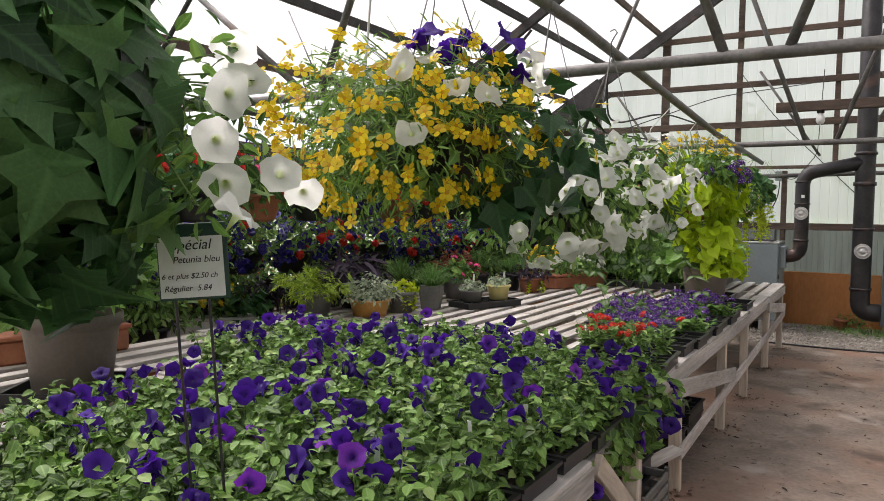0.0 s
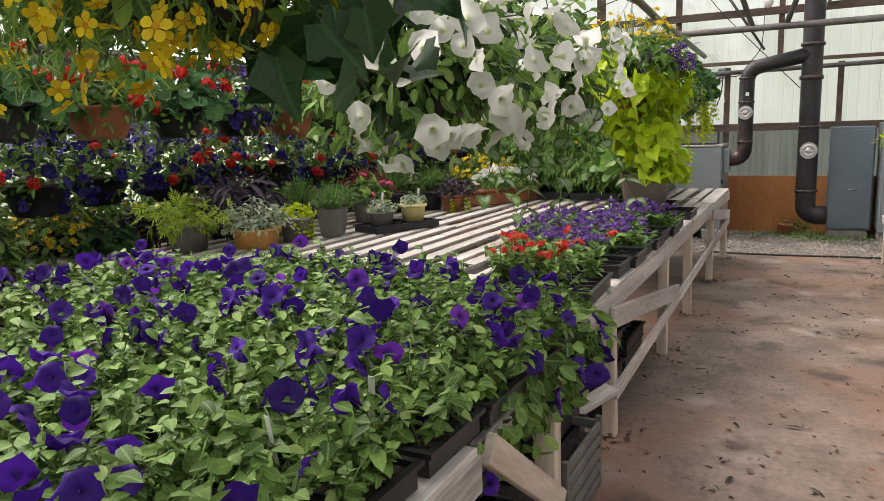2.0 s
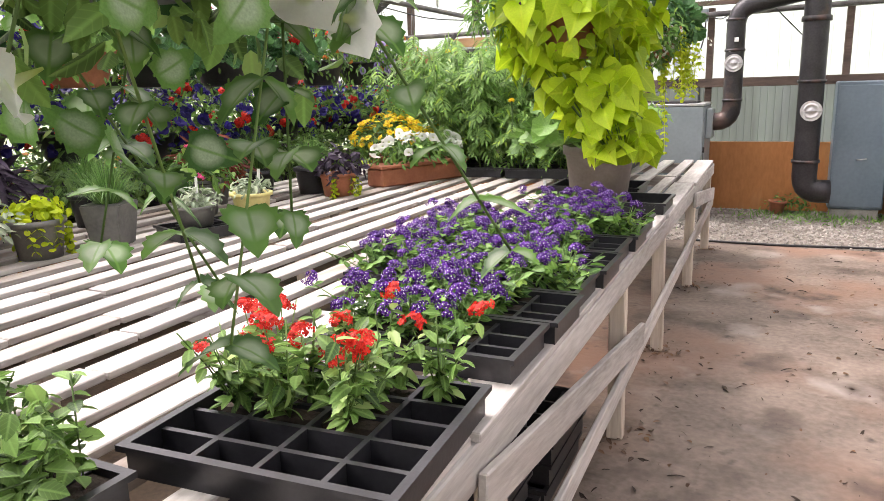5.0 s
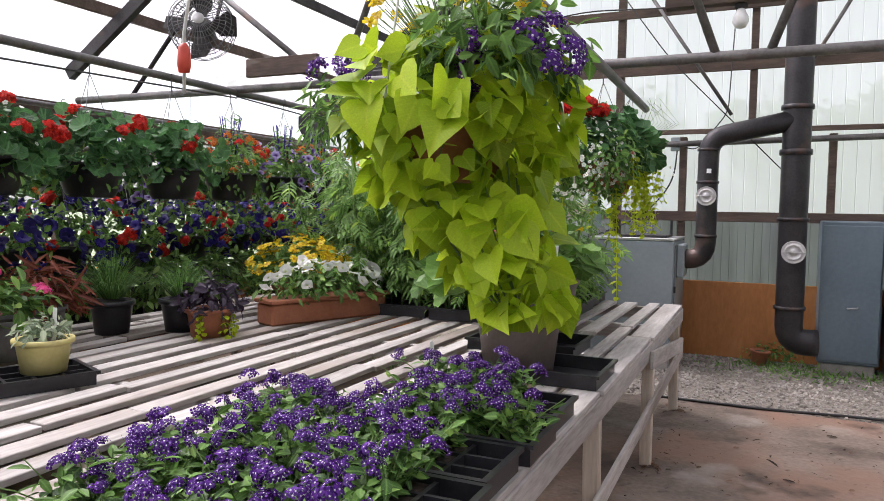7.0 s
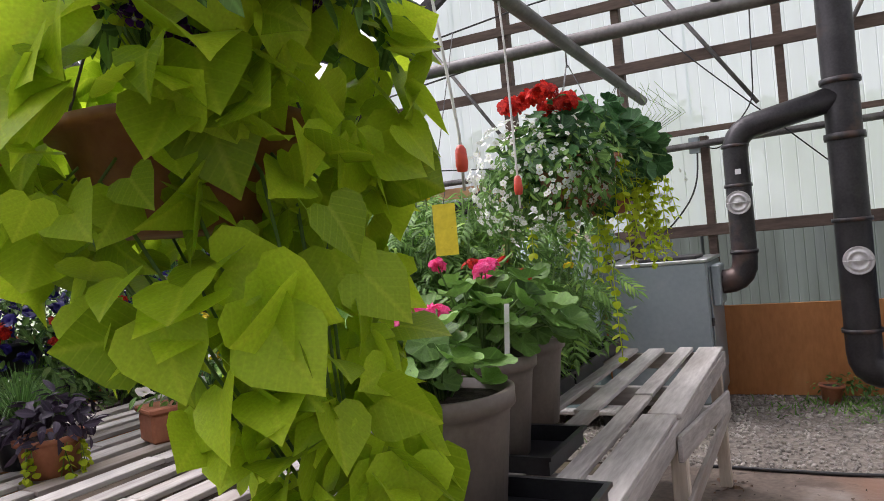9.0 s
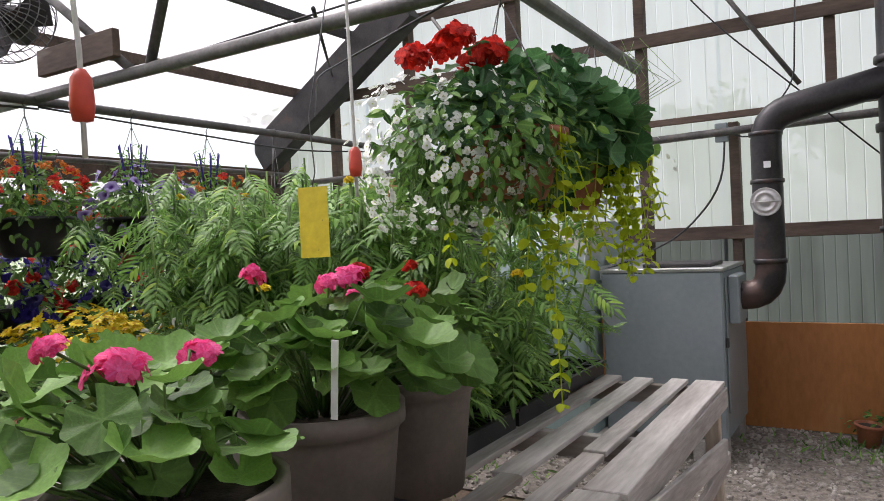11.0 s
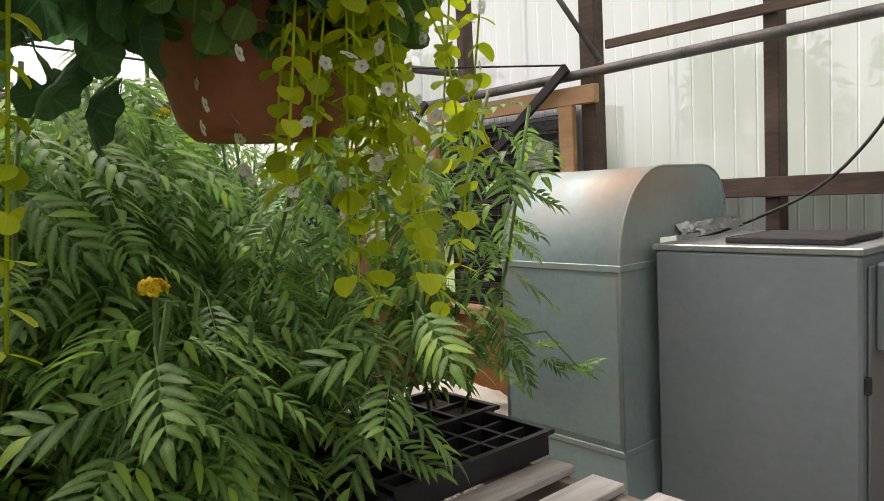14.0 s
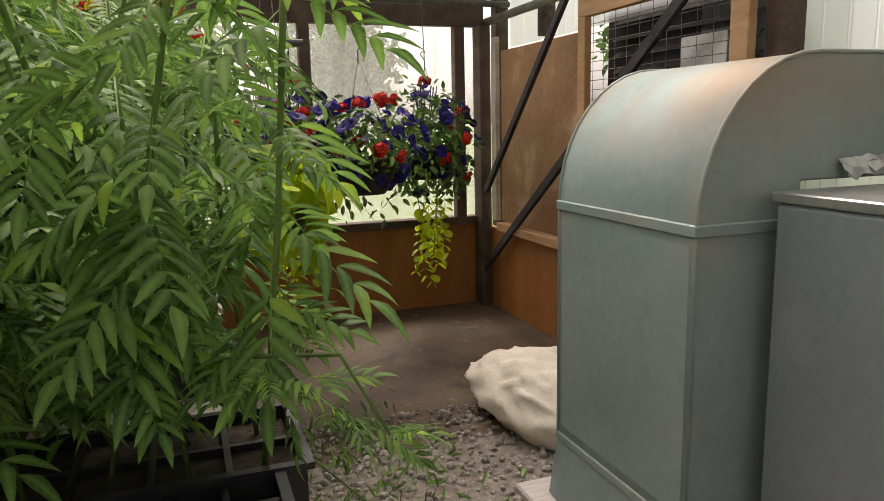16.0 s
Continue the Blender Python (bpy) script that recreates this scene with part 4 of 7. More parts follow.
for k, u in enumerate((0.55, 1.25, 2.0, 2.75, 3.5, 4.2, 4.85, 5.2)):
    for x in (XL + u, XR - u):
        box("purlin", (x - 0.02, YS, roof_z(x) - 0.1), (x + 0.02, YN, roof_z(x) - 0.01), M_STEEL if k % 3 else M_OLDWOOD, purlins, 0.002)
for k in range(10):
    y = YS + 0.6 + 1.5 * k
    beam("common_rafter", (XC, y, RIDGE - 0.13), (XR, y, EAVE - 0.13), 0.04, 0.09, M_STEEL, purlins, 0.002)
ridge = tagged(box("ridge_beam", (XC - 0.03, YS, RIDGE - 0.18), (XC + 0.03, YN, RIDGE - 0.02), M_STEEL), "dark ridge beam", "beam", kind="structure")


def truss(y, heavy=False):
    t = thing("roof_truss", Matrix.Translation((0, y, 0)), "dark steel roof truss with a tubular tie and W webs", "truss", "roof trusses", "structure")
    w, h = (0.2, 0.34) if heavy else (0.06, 0.11)
    for xe in (XL, XR):
        d = h / 2 / math.cos(math.atan(SLOPE)) + 0.1
        if heavy:
            k_ = 1.9 if xe < 0 else -1.9
            beam("rafter", (xe, 0, EAVE - d), (xe + k_, 0, EAVE - d + 1.9 * SLOPE), w, h, M_STEEL, t)
            beam("upper_rafter", (xe + k_ * 0.96, 0, EAVE + 1.9 * 0.96 * SLOPE - 0.2), (XC, 0, RIDGE - 0.2), 0.07, 0.15, M_STEEL, t)
            continue
        beam("rafter", (xe, 0, EAVE - d), (XC, 0, RIDGE - d), w, h, M_STEEL, t)
    if heavy:
        return t
    tube("tie", [(XL + 0.1, 0, 2.33), (XC, 0, 2.33), (XR - 0.1, 0, 2.33)], 0.03, M_TUBE, t, 10)
    for sg in (1, -1):
        for x0, x1 in ((-2.42, -3.7), (-2.28, -1.2), (0.16, -0.85)):
            a, b = (x0, x1) if sg == 1 else (2 * XC - x0, 2 * XC - x1)
            tube("web", [(a, 0, 2.35), (b, 0, roof_z(b) - 0.25)], 0.024, M_TUBE, t)
    for a, b in ((-4.3, -2.9), (4.9, 3.5)):
        tube("web", [(a, 0.03, 2.35), (b, 0.03, roof_z(b) - 0.25)], 0.018, M_STEEL, t)
    return t


for y in (-1.05, 3.5, 8.08):
    truss(y)
truss(YN - 0.24, True)
for a in (-1, 1):
    for y0 in (3.5, 8.08):
        tagged(tube("tension_rod", [(XC + a * 1.6, y0, 2.4), (XC + a * 4.4, y0 + 3.5, roof_z(XC + a * 4.4) - 0.15)], 0.009, M_STEEL), "thin dark wind-bracing rod under the roof", "rod", "wind-bracing rods", "structure")

for name, pts, r in (("hanging_pipe", [(-0.38, YS + 0.1, 2.46), (-0.38, 3.0, 2.44), (-0.38, 6.4, 2.27), (-0.38, 9.18, 2.21)], 0.026), ("hanging_pipe", [(-3.2, YS + 0.1, 2.31), (-3.2, 11.6, 2.31)], 0.026), ("hanging_pipe", [(-4.55, YS + 0.1, 2.22), (-4.55, 11.6, 2.2)], 0.022), ("hanging_pipe", [(1.62, YS + 0.1, 2.44), (1.62, 9.6, 2.4)], 0.026)):
    tagged(tube(name, pts, r, M_TUBE, None, 10), "grey tube running the length of the house, carrying baskets", "pipe", "basket pipes", "structure")
for pts in ([(-3.2, 3.5, 2.28), (-3.15, 5.6, 2.18), (-3.2, 8.08, 2.27)], [(-3.2, 8.08, 2.28), (-3.0, 9.8, 2.16), (-2.2, 11.5, 2.2)], [(-4.55, 3.5, 2.2), (-4.5, 6, 2.05), (-4.55, 8.1, 2.17)], [(-0.4, 3.5, 2.3), (-0.62, 4.2, 2.12), (-0.5, 5.0, 2.3), (-0.38, 6.0, 2.29)], [(-0.5, 8.1, 2.36), (-2.6, 9.6, 2.6), (-4.2, 11.4, 2.75)], [(-2.4, 8.1, 2.35), (-1.0, 9.7, 3.1), (0.2, 11.5, 3.5)], [(-2.2, 3.4, 2.36), (-3.6, 4.6, 3.3)], [(-1.0, 11.5, 3.7), (-0.5, 11.5, 3.0), (0.6, 11.5, 1.85)]):
    tagged(tube("cable", bend(pts, 0.3), 0.006, M_BLACKCORD, None, 5), "thin dark cable slung under the roof", "cable", "slung cables")

# block with webs on the tie
tagged(box("junction_board", (-3.05, 8.0, 2.4), (-2.43, 8.04, 2.53), M_OLDWOOD), "short weathered board fixed across the truss webs", "board")
tagged(box("pipe_support_beam", (-0.15, 8.3, 2.68), (0.95, 8.38, 2.78), M_OLDWOOD), "dark wooden beam beside the stove pipe", "beam")

# ---- heating: furnace, duct, stove pipes, cabinets ----
furn = thing("furnace", Matrix.Translation((-0.74, 11.05, 0)), "grey enamelled furnace cabinet on concrete blocks", "furnace")
box("body", (-0.36, -0.39, 0.13), (0.42, 0.40, 1.2), M_GREYPAINT, furn, 0.012)
box("top_lip", (-0.37, -0.395, 1.2), (0.43, 0.405, 1.225), M_ALU, furn, 0.004)
box("top_hatch", (-0.1, -0.3, 1.226), (0.34, 0.1, 1.25), M_STEEL, furn, 0.004)
box("side_panel", (0.422, -0.34, 0.3), (0.432, 0.36, 1.16), M_GREYPAINT, furn, 0.003)
cb = box("control_box", (0.433, -0.30, 0.86), (0.5, 0.0, 1.17), M_GREYPAINT, furn, 0.01)
box("latch", (0.422, -0.37, 0.72), (0.44, -0.345, 0.78), M_STEEL, furn, 0.003)
for k_ in range(3):
    kb = lathe("knob", [(0.001, 0.012), (0.01, 0.011), (0.012, 0.0)], M_STEEL, cb, 12, Matrix.Translation((0.034, -0.08 + 0.08 * k_, 0.06)) @ pose(0, 0, 0, 0, 90, 0))
for x, y in ((-0.3, -0.3), (0.3, -0.3), (-0.3, 0.3), (0.3, 0.3)):
    box("block", (x - 0.1, y - 0.1, -0.02), (x + 0.1, y + 0.1, 0.13), M_BLOCK, furn, 0.01)

duct = thing("air_duct", Matrix.Translation((-1.475, 10.48, 0)), "galvanised air duct hood with a curved rusty-stained top", "duct")
prof = [(0.0, 0.36), (0.0, 1.14)]
for k in range(1, 11):
    a = math.pi / 2 * k / 10
    prof.append((0.34 - 0.34 * math.cos(a), 1.14 + 0.41 * math.sin(a)))
prof += [(0.68, 1.55)]
for k in range(1, 7):
    a = math.pi / 2 * k / 6
    prof.append((0.68 + 0.2 * math.sin(a), 1.36 + 0.19 * math.cos(a)))
prof += [(0.88, 1.24), (0.31, 1.24), (0.31, 0.36)]
hw = 0.325
V = [(sx * hw, y, z) for sx in (-1, 1) for y, z in prof]
k = len(prof)
F = [tuple(range(k)), tuple(range(2 * k - 1, k - 1, -1))] + [(i, i + k, (i + 1) % k + k, (i + 1) % k) for i in range(k)]
me = mesh_of("hood", V, F, M_ZINC)
me.polygons.foreach_set("use_smooth", [False, False] + [True] * (len(me.polygons) - 2))
hood = part_of("hood", me, duct)
bv = hood.modifiers.new("edges", "BEVEL")
bv.width, bv.segments, bv.limit_method, bv.angle_limit = 0.004, 1, "ANGLE", radians(50)
for sx in (-1, 1):
    tube("seam", [(sx * hw, y, z) for y, z in prof[:-3]], 0.006, M_ZINC, duct, 6)
box("seam_band", (-hw - 0.008, -0.008, 1.12), (hw + 0.008, 0.318, 1.15), M_ZINC, duct, 0.003)
V = []
for z, e, f in ((0.36, 0.0, 0.0), (0.14, 0.025, 0.02)):
    V += [(-hw - e, -f, z), (hw + e, -f, z), (hw + e, 0.31 + f, z), (-hw - e, 0.31 + f, z)]
part_of("flare", mesh_of("flare", V, [(0, 1, 5, 4), (1, 2, 6, 5), (2, 3, 7, 6), (3, 0, 4, 7), (7, 6, 5, 4)], M_ZINC), duct)
box("seam_band", (-hw - 0.006, -0.006, 0.345), (hw + 0.006, 0.316, 0.372), M_ZINC, duct, 0.003)
V = [(-hw + 0.02, -0.001, 0.4), (hw - 0.02, -0.001, 0.4), (hw - 0.02, -0.001, 1.1), (-hw + 0.02, -0.001, 1.1), (0.02, -0.008, 0.75)]
part_of("creased_panel", mesh_of("creased_panel", V, [(0, 1, 4), (1, 2, 4), (2, 3, 4), (3, 0, 4)], M_ZINC), duct)
bm = bmesh.new()
bmesh.ops.create_grid(bm, x_segments=24, y_segments=10, size=0.5)
for v in bm.verts:
    x, y = v.co.x, v.co.y
    v.co = Vector((0.33 + 0.06 * y + 0.012 * noise.noise(Vector((x * 14, y * 14, 0))), 0.42 + 0.6 * (x + 0.5), 1.245 + 0.1 * (0.5 - abs(y)) + 0.02 * noise.noise(Vector((x * 17, y * 9, 3)))))
part_of("foil", bm_mesh("foil", bm, M_ALU), duct, None, "crumpled foil tape patch")
for x, y in ((-0.36, 0.0), (0.36, 0.0), (-0.36, 0.32), (0.36, 0.32)):
    box("leg", (x - 0.03, y - 0.03, -0.02), (x + 0.03, y + 0.03, 0.1), M_STEEL, duct, 0.004)
box("base_board", (-0.46, -0.1, 0.1), (0.46, 0.42, 0.135), M_WHITEWOOD, duct, 0.008)

stove = thing("stove_pipe", Matrix(), "black rusty stove pipe with elbows and pale draught dampers", "stove pipe")
PY = 10.9
tube("branch_pipe", bend([(-0.3, PY, 1.03), (-0.07, PY, 1.03), (-0.07, PY, 2.16), (0.66, PY + 0.06, 2.31)], 0.16), 0.092, M_PIPE, stove, 20)
tube("main_pipe", bend([(0.9, PY + 0.1, 0.31), (0.66, PY + 0.08, 0.31), (0.66, PY + 0.08, 3.0), (0.66, PY + 0.08, 6.4)], 0.15), 0.119, M_PIPE, stove, 22)
for x, y, z, r, h in ((-0.07, PY, 1.25, 0.096, 0.03), (-0.07, PY, 1.75, 0.096, 0.025), (-0.07, PY, 2.05, 0.096, 0.025), (0.66, PY + 0.08, 0.62, 0.13, 0.03), (0.66, PY + 0.08, 1.42, 0.13, 0.03), (0.66, PY + 0.08, 2.02, 0.132, 0.05), (0.66, PY + 0.08, 2.42, 0.132, 0.04)):
    lathe("collar", [(r - 0.004, -h / 2), (r + 0.004, -h / 2), (r + 0.006, 0), (r + 0.004, h / 2), (r - 0.004, h / 2)], M_PIPE, stove, 22, Matrix.Translation((x, y, z)))
for x, y, z, r in ((-0.07, PY - 0.1, 1.62, 0.088), (0.67, PY - 0.06, 1.13, 0.1)):
    d = lathe("damper", [(0.001, 0.035), (r * 0.25, 0.035), (r * 0.3, 0.028), (r * 0.55, 0.028), (r * 0.6, 0.036), (r * 0.7, 0.036), (r * 0.75, 0.026), (r * 0.9, 0.026), (r, 0.034), (r, 0.0)], M_DISC, stove, 26, Matrix.Translation((x, y, z)) @ pose(0, 0, 0, 90, 0, 0), "pale round draught damper")
    tube("damper_bar", [(x - r * 0.95, y - 0.04, z), (x + r * 0.95, y - 0.04, z)], 0.004, M_DISC, d, 6, "", d.matrix_basis.inverted())
box("pipe_label", (-0.075, PY - 0.105, 1.83), (-0.035, PY - 0.094, 1.87), M_PAPER, stove, 0.001)

cab = thing("metal_cabinet", Matrix.Translation((1.16, 11.4, 0)), "blue-grey upright metal cabinet on a block base", "cabinet")
box("body", (-0.25, -0.19, 0.1), (0.25, 0.22, 1.41), M_BLUEPAINT, cab, 0.012)
dr = box("door", (-0.235, -0.205, 0.13), (0.235, -0.192, 1.37), M_BLUEPAINT, cab, 0.006)
tube("handle", [(-0.02, -0.21, 0.62), (-0.02, -0.235, 0.62), (0.06, -0.235, 0.63), (0.06, -0.21, 0.63)], 0.008, M_ALU, dr, 6, "small metal latch", dr.matrix_basis.inverted())
box("base", (-0.22, -0.17, -0.02), (0.22, 0.2, 0.1), M_BLOCK, cab, 0.01)
cab2 = thing("metal_cabinet", Matrix.Translation((1.82, 11.2, 0)), "pale grey second furnace cabinet beside the blue one", "cabinet")
box("body", (-0.36, -0.35, 0.12), (0.36, 0.38, 1.45), M_GREYPAINT, cab2, 0.012)
box("panel", (-0.33, -0.362, 0.2), (0.33, -0.352, 1.38), M_GREYPAINT, cab2, 0.004)
box("base", (-0.34, -0.3, -0.02), (0.34, 0.35, 0.12), M_BLOCK, cab2, 0.01)

ob_ = thing("outlet_box", Matrix.Translation((-0.45, YN - 0.12, 2.17)), "small grey electrical outlet box with a cable", "outlet")
box("body", (-0.045, -0.03, -0.07), (0.045, 0.02, 0.07), M_GREYPAINT, ob_, 0.006)
tube("cable", bend([(0.02, -0.02, -0.07), (0.0, -0.05, -0.4), (-0.3, -0.05, -0.75), (-0.75, -0.1, -0.95), (-0.9, -0.35, -1.0)], 0.2), 0.008, M_BLACKCORD, ob_, 6)
tube("cable", bend([(0.04, -0.02, 0.0), (0.2, -0.03, -0.08), (0.5, -0.06, 0.3), (0.55, -0.06, 1.5)], 0.1), 0.006, M_BLACKCORD, ob_, 5)

# fan, bulb
fan = thing("wall_fan", Matrix.Translation((-3.6, 8.14, 2.86)) @ pose(0, 0, 0, 78, 0, 32), "black wire-cage circulation fan hung from the truss", "fan")
R_ = 0.25
rings = [[(R_ * f * math.cos(a), R_ * f * math.sin(a), z) for a in np.linspace(0, 2 * math.pi, 29)] for f, z in ((1, 0.0), (1, -0.1), (0.95, 0.06), (0.8, 0.085), (0.62, 0.1), (0.44, 0.11), (0.26, 0.115), (0.9, -0.13), (0.6, -0.16))]
tubes("cage", rings + [[(R_ * math.cos(a), R_ * math.sin(a), -0.1), (R_ * math.cos(a), R_ * math.sin(a), 0.0), (R_ * 0.8 * math.cos(a), R_ * 0.8 * math.sin(a), 0.085), (0.05 * math.cos(a), 0.05 * math.sin(a), 0.12)] for a in np.linspace(0, 2 * math.pi, 41)[:-1]], 0.0036, M_WIRE, fan, 4)
lathe("motor", [(0.001, -0.22), (0.08, -0.22), (0.085, -0.05), (0.04, 0.0), (0.04, 0.04), (0.001, 0.045)], M_STEEL, fan)
lathe("badge", [(0.001, 0.128), (0.04, 0.125), (0.045, 0.115)], M_DISC, fan, 20)
for k in range(4):
    a = k * math.pi / 2
    c, s = math.cos(a), math.sin(a)
    V = [(0.04 * c, 0.04 * s, 0.0), (0.2 * c - 0.1 * s, 0.2 * s + 0.1 * c, 0.05), (0.27 * c - 0.06 * s, 0.27 * s + 0.06 * c, 0.035), (0.27 * c + 0.07 * s, 0.27 * s - 0.07 * c, -0.03), (0.15 * c + 0.07 * s, 0.15 * s - 0.07 * c, -0.035)]
    b_ = part_of("fan_blade", mesh_of("fan_blade", V, [(0, 1, 2), (0, 2, 3), (0, 3, 4)], M_STEEL), fan)
    so = b_.modifiers.new("thick", "SOLIDIFY")
    so.thickness = 0.006
tube("bracket", [(0, 0, -0.2), (0.05, 0.12, -0.26), (0.1, 0.4, -0.3)], 0.014, M_STEEL, fan, 6)
bulb = thing("light_bulb", Matrix.Translation((0.27, 8.35, 2.595)), "unlit frosted bulb in a lamp holder under the beam", "lamp")
lathe("glass", [(0.001, -0.06), (0.03, -0.05), (0.045, -0.02), (0.042, 0.01), (0.022, 0.05), (0.02, 0.06)], M_BULB, bulb, 20)
lathe("holder", [(0.022, 0.055), (0.035, 0.06), (0.035, 0.085), (0.001, 0.09)], M_STEEL, bulb, 16)


# ---- benches ----
TOP = 0.765


def bench(x0, x1, y0, y1, label, front, rail_low=0.3, legs=(), mat=M_WHITEWOOD, seed=1, slat_w=0.088, pitch=0.165, board=1.32, skip=0, rise=0.04):
    """Slatted bench: slats along y on cross-bearers, a front board, legs, a sloping low rail. front: the x of its aisle side."""
    b = thing("slatted_bench", Matrix(), label, "bench")
    r = random.Random(seed)
    s = 1 if front == x0 else -1
    x, col = front, 0
    while (x < x1) if s == 1 else (x > x0):
        y = y0
        off = r.uniform(0.4, 1.0)
        while y < y1 - 0.02:
            e = min(y1 + r.uniform(-0.02, 0.02) if y1 - y < board * 1.3 else y + board * (off if y == y0 else 1), y1 + 0.02)
            if r.random() >= skip:
                dz = r.uniform(-0.004, 0.004)
                w = slat_w * (1.5 if x == front else r.uniform(0.85, 1.12))
                beam("slat", (x + s * w / 2 + r.uniform(-0.012, 0.012), y + 0.004, TOP - 0.012 + dz), (x + s * w / 2 + r.uniform(-0.012, 0.012), e - 0.004, TOP - 0.012 + dz + r.uniform(-0.003, 0.003)), w, 0.022, mat, b, 0.003)
            y = e
        x += s * pitch
        col += 1
    beam("front_board", (front + s * 0.012, y0, TOP - 0.07), (front + s * 0.012, y1, TOP - 0.07), 0.024, 0.095, mat, b, 0.004)
    y = y0 + 0.05
    while y < y1:
        beam("bearer", (x0 + 0.03, y, TOP - 0.07), (x1 - 0.03, y, TOP - 0.07), 0.04, 0.09, mat, b, 0.003)
        y += 1.31
    beam("bearer", (x0 + 0.03, y1 - 0.03, TOP - 0.07), (x1 - 0.03, y1 - 0.03, TOP - 0.07), 0.04, 0.09, mat, b, 0.003)
    for y in legs:
        for x in (front + s * 0.036, (x0 + x1) / 2, (x1 if s == 1 else x0) - s * 0.06):
            beam("leg", (x, y, 0.0), (x + r.uniform(-0.015, 0.015), y, TOP - 0.024), 0.065, 0.055, M_PALEWOOD, b, 0.005, up=(0, 1, 0))
        beam("cross_brace", (front + s * 0.06, y + 0.05, TOP - 0.16), (front + s * 0.6, y + 0.05, 0.14), 0.03, 0.08, M_PALEWOOD, b, 0.004)
    if legs and rail_low:
        beam("low_rail", (front - s * 0.001, legs[0] - 0.06, rail_low), (front - s * 0.001, legs[-1] + 0.1, rail_low + rise), 0.022, 0.075, mat, b, 0.004)
    return b


far = bench(-3.2, -0.1, 3.2, 9.45, "long whitewashed slatted wooden bench with low rail", -0.1, 0.24, (4.1, 5.5, 6.6, 8.0, 9.3), seed=4, rise=0.18)
beam("splice_board", (-0.085, 3.9, 0.64), (-0.085, 5.77, 0.37), 0.022, 0.1, M_WHITEWOOD, far, 0.004)
beam("splice_board", (-0.085, 7.77, 0.66), (-0.085, 9.27, 0.5), 0.022, 0.1, M_WHITEWOOD, far, 0.004)
near = bench(-3.2, 0.02, -1.6, 2.22, "near slatted bench under petunia trays, end board broken", 0.02, 0, (-1.2, 0.7), seed=9)
beam("leg", (-0.03, 2.84, 0.0), (-0.03, 2.84, 0.75), 0.07, 0.06, M_PALEWOOD, near, 0.005, up=(0, 1, 0))
beam("diagonal_brace", (0.0, 2.3, 0.72), (0.005, 2.86, 0.3), 0.03, 0.08, M_PALEWOOD, near, 0.004)
beam("front_board", (-0.04, 2.3, 0.68), (-0.06, 3.15, 0.68), 0.024, 0.09, M_WHITEWOOD, near, 0.004)
for k in range(16):
    x = -0.15 - k * 0.19
    beam("slat", (x, 2.24, TOP - 0.012), (x, 3.18, TOP - 0.012), 0.1, 0.022, M_WHITEWOOD, near, 0.003)
right = bench(1.4, 2.9, 2.2, 9.5, "whitewashed slatted bench across the path", 1.4, 0.42, (2.6, 3.5, 4.5, 5.46, 6.38, 7.53, 8.6, 9.4), seed=12)
for y0, y1 in ((4.5, 5.4), (6.4, 7.5)):
    beam("diagonal_brace", (1.385, y0, 0.1), (1.385, y1, 0.68), 0.022, 0.07, M_WHITEWOOD, right, 0.004)

# stacked crates and trays under the benches
for k, (x, y) in enumerate(((-0.42, 2.75), (-0.42, 3.45), (-0.45, 4.4), (-0.5, 5.1), (-1.2, 2.9), (-1.1, 4.6))):
    st = thing("tray_stack", Matrix.Translation((x, y, 0.0)), "stack of empty black nursery trays under the bench", "tray stack", "stacked trays")
    for j in range(3 + k % 3):
        cell_tray("tray", st, 0.5, 0.27 + 0.2 * (k % 2), 0.08, 6, 4, None, Matrix.Translation((0.01 * ((j * 7) % 3), 0.012 * ((j * 5) % 3), j * 0.085)))
cr = thing("plastic_crate", Matrix.Translation((-0.22, 3.35, 0)), "grey slatted plastic crate under the bench", "crate")
for j in range(5):
    for lo, hi in (((-0.17, -0.24, 0.01 + j * 0.06), (-0.155, 0.24, 0.05 + j * 0.06)), ((0.155, -0.24, 0.01 + j * 0.06), (0.17, 0.24, 0.05 + j * 0.06)), ((-0.154, -0.24, 0.01 + j * 0.06), (0.154, -0.225, 0.05 + j * 0.06)), ((-0.154, 0.225, 0.01 + j * 0.06), (0.154, 0.24, 0.05 + j * 0.06))):
        box("slat", lo, hi, M_GREYPOT, cr, 0.003)
for x in (-0.16, 0.16):
    for y in (-0.23, 0.23):
        box("corner", (x - 0.012, y - 0.012, 0), (x + 0.012, y + 0.012, 0.31), M_GREYPOT, cr, 0.003)
plank = tagged(beam("loose_plank", (-0.55, 3.3, 0.06), (-0.1, 4.0, 0.28), 0.1, 0.022, M_WHITEWOOD), "loose whitewashed plank leaning under the bench", "plank")


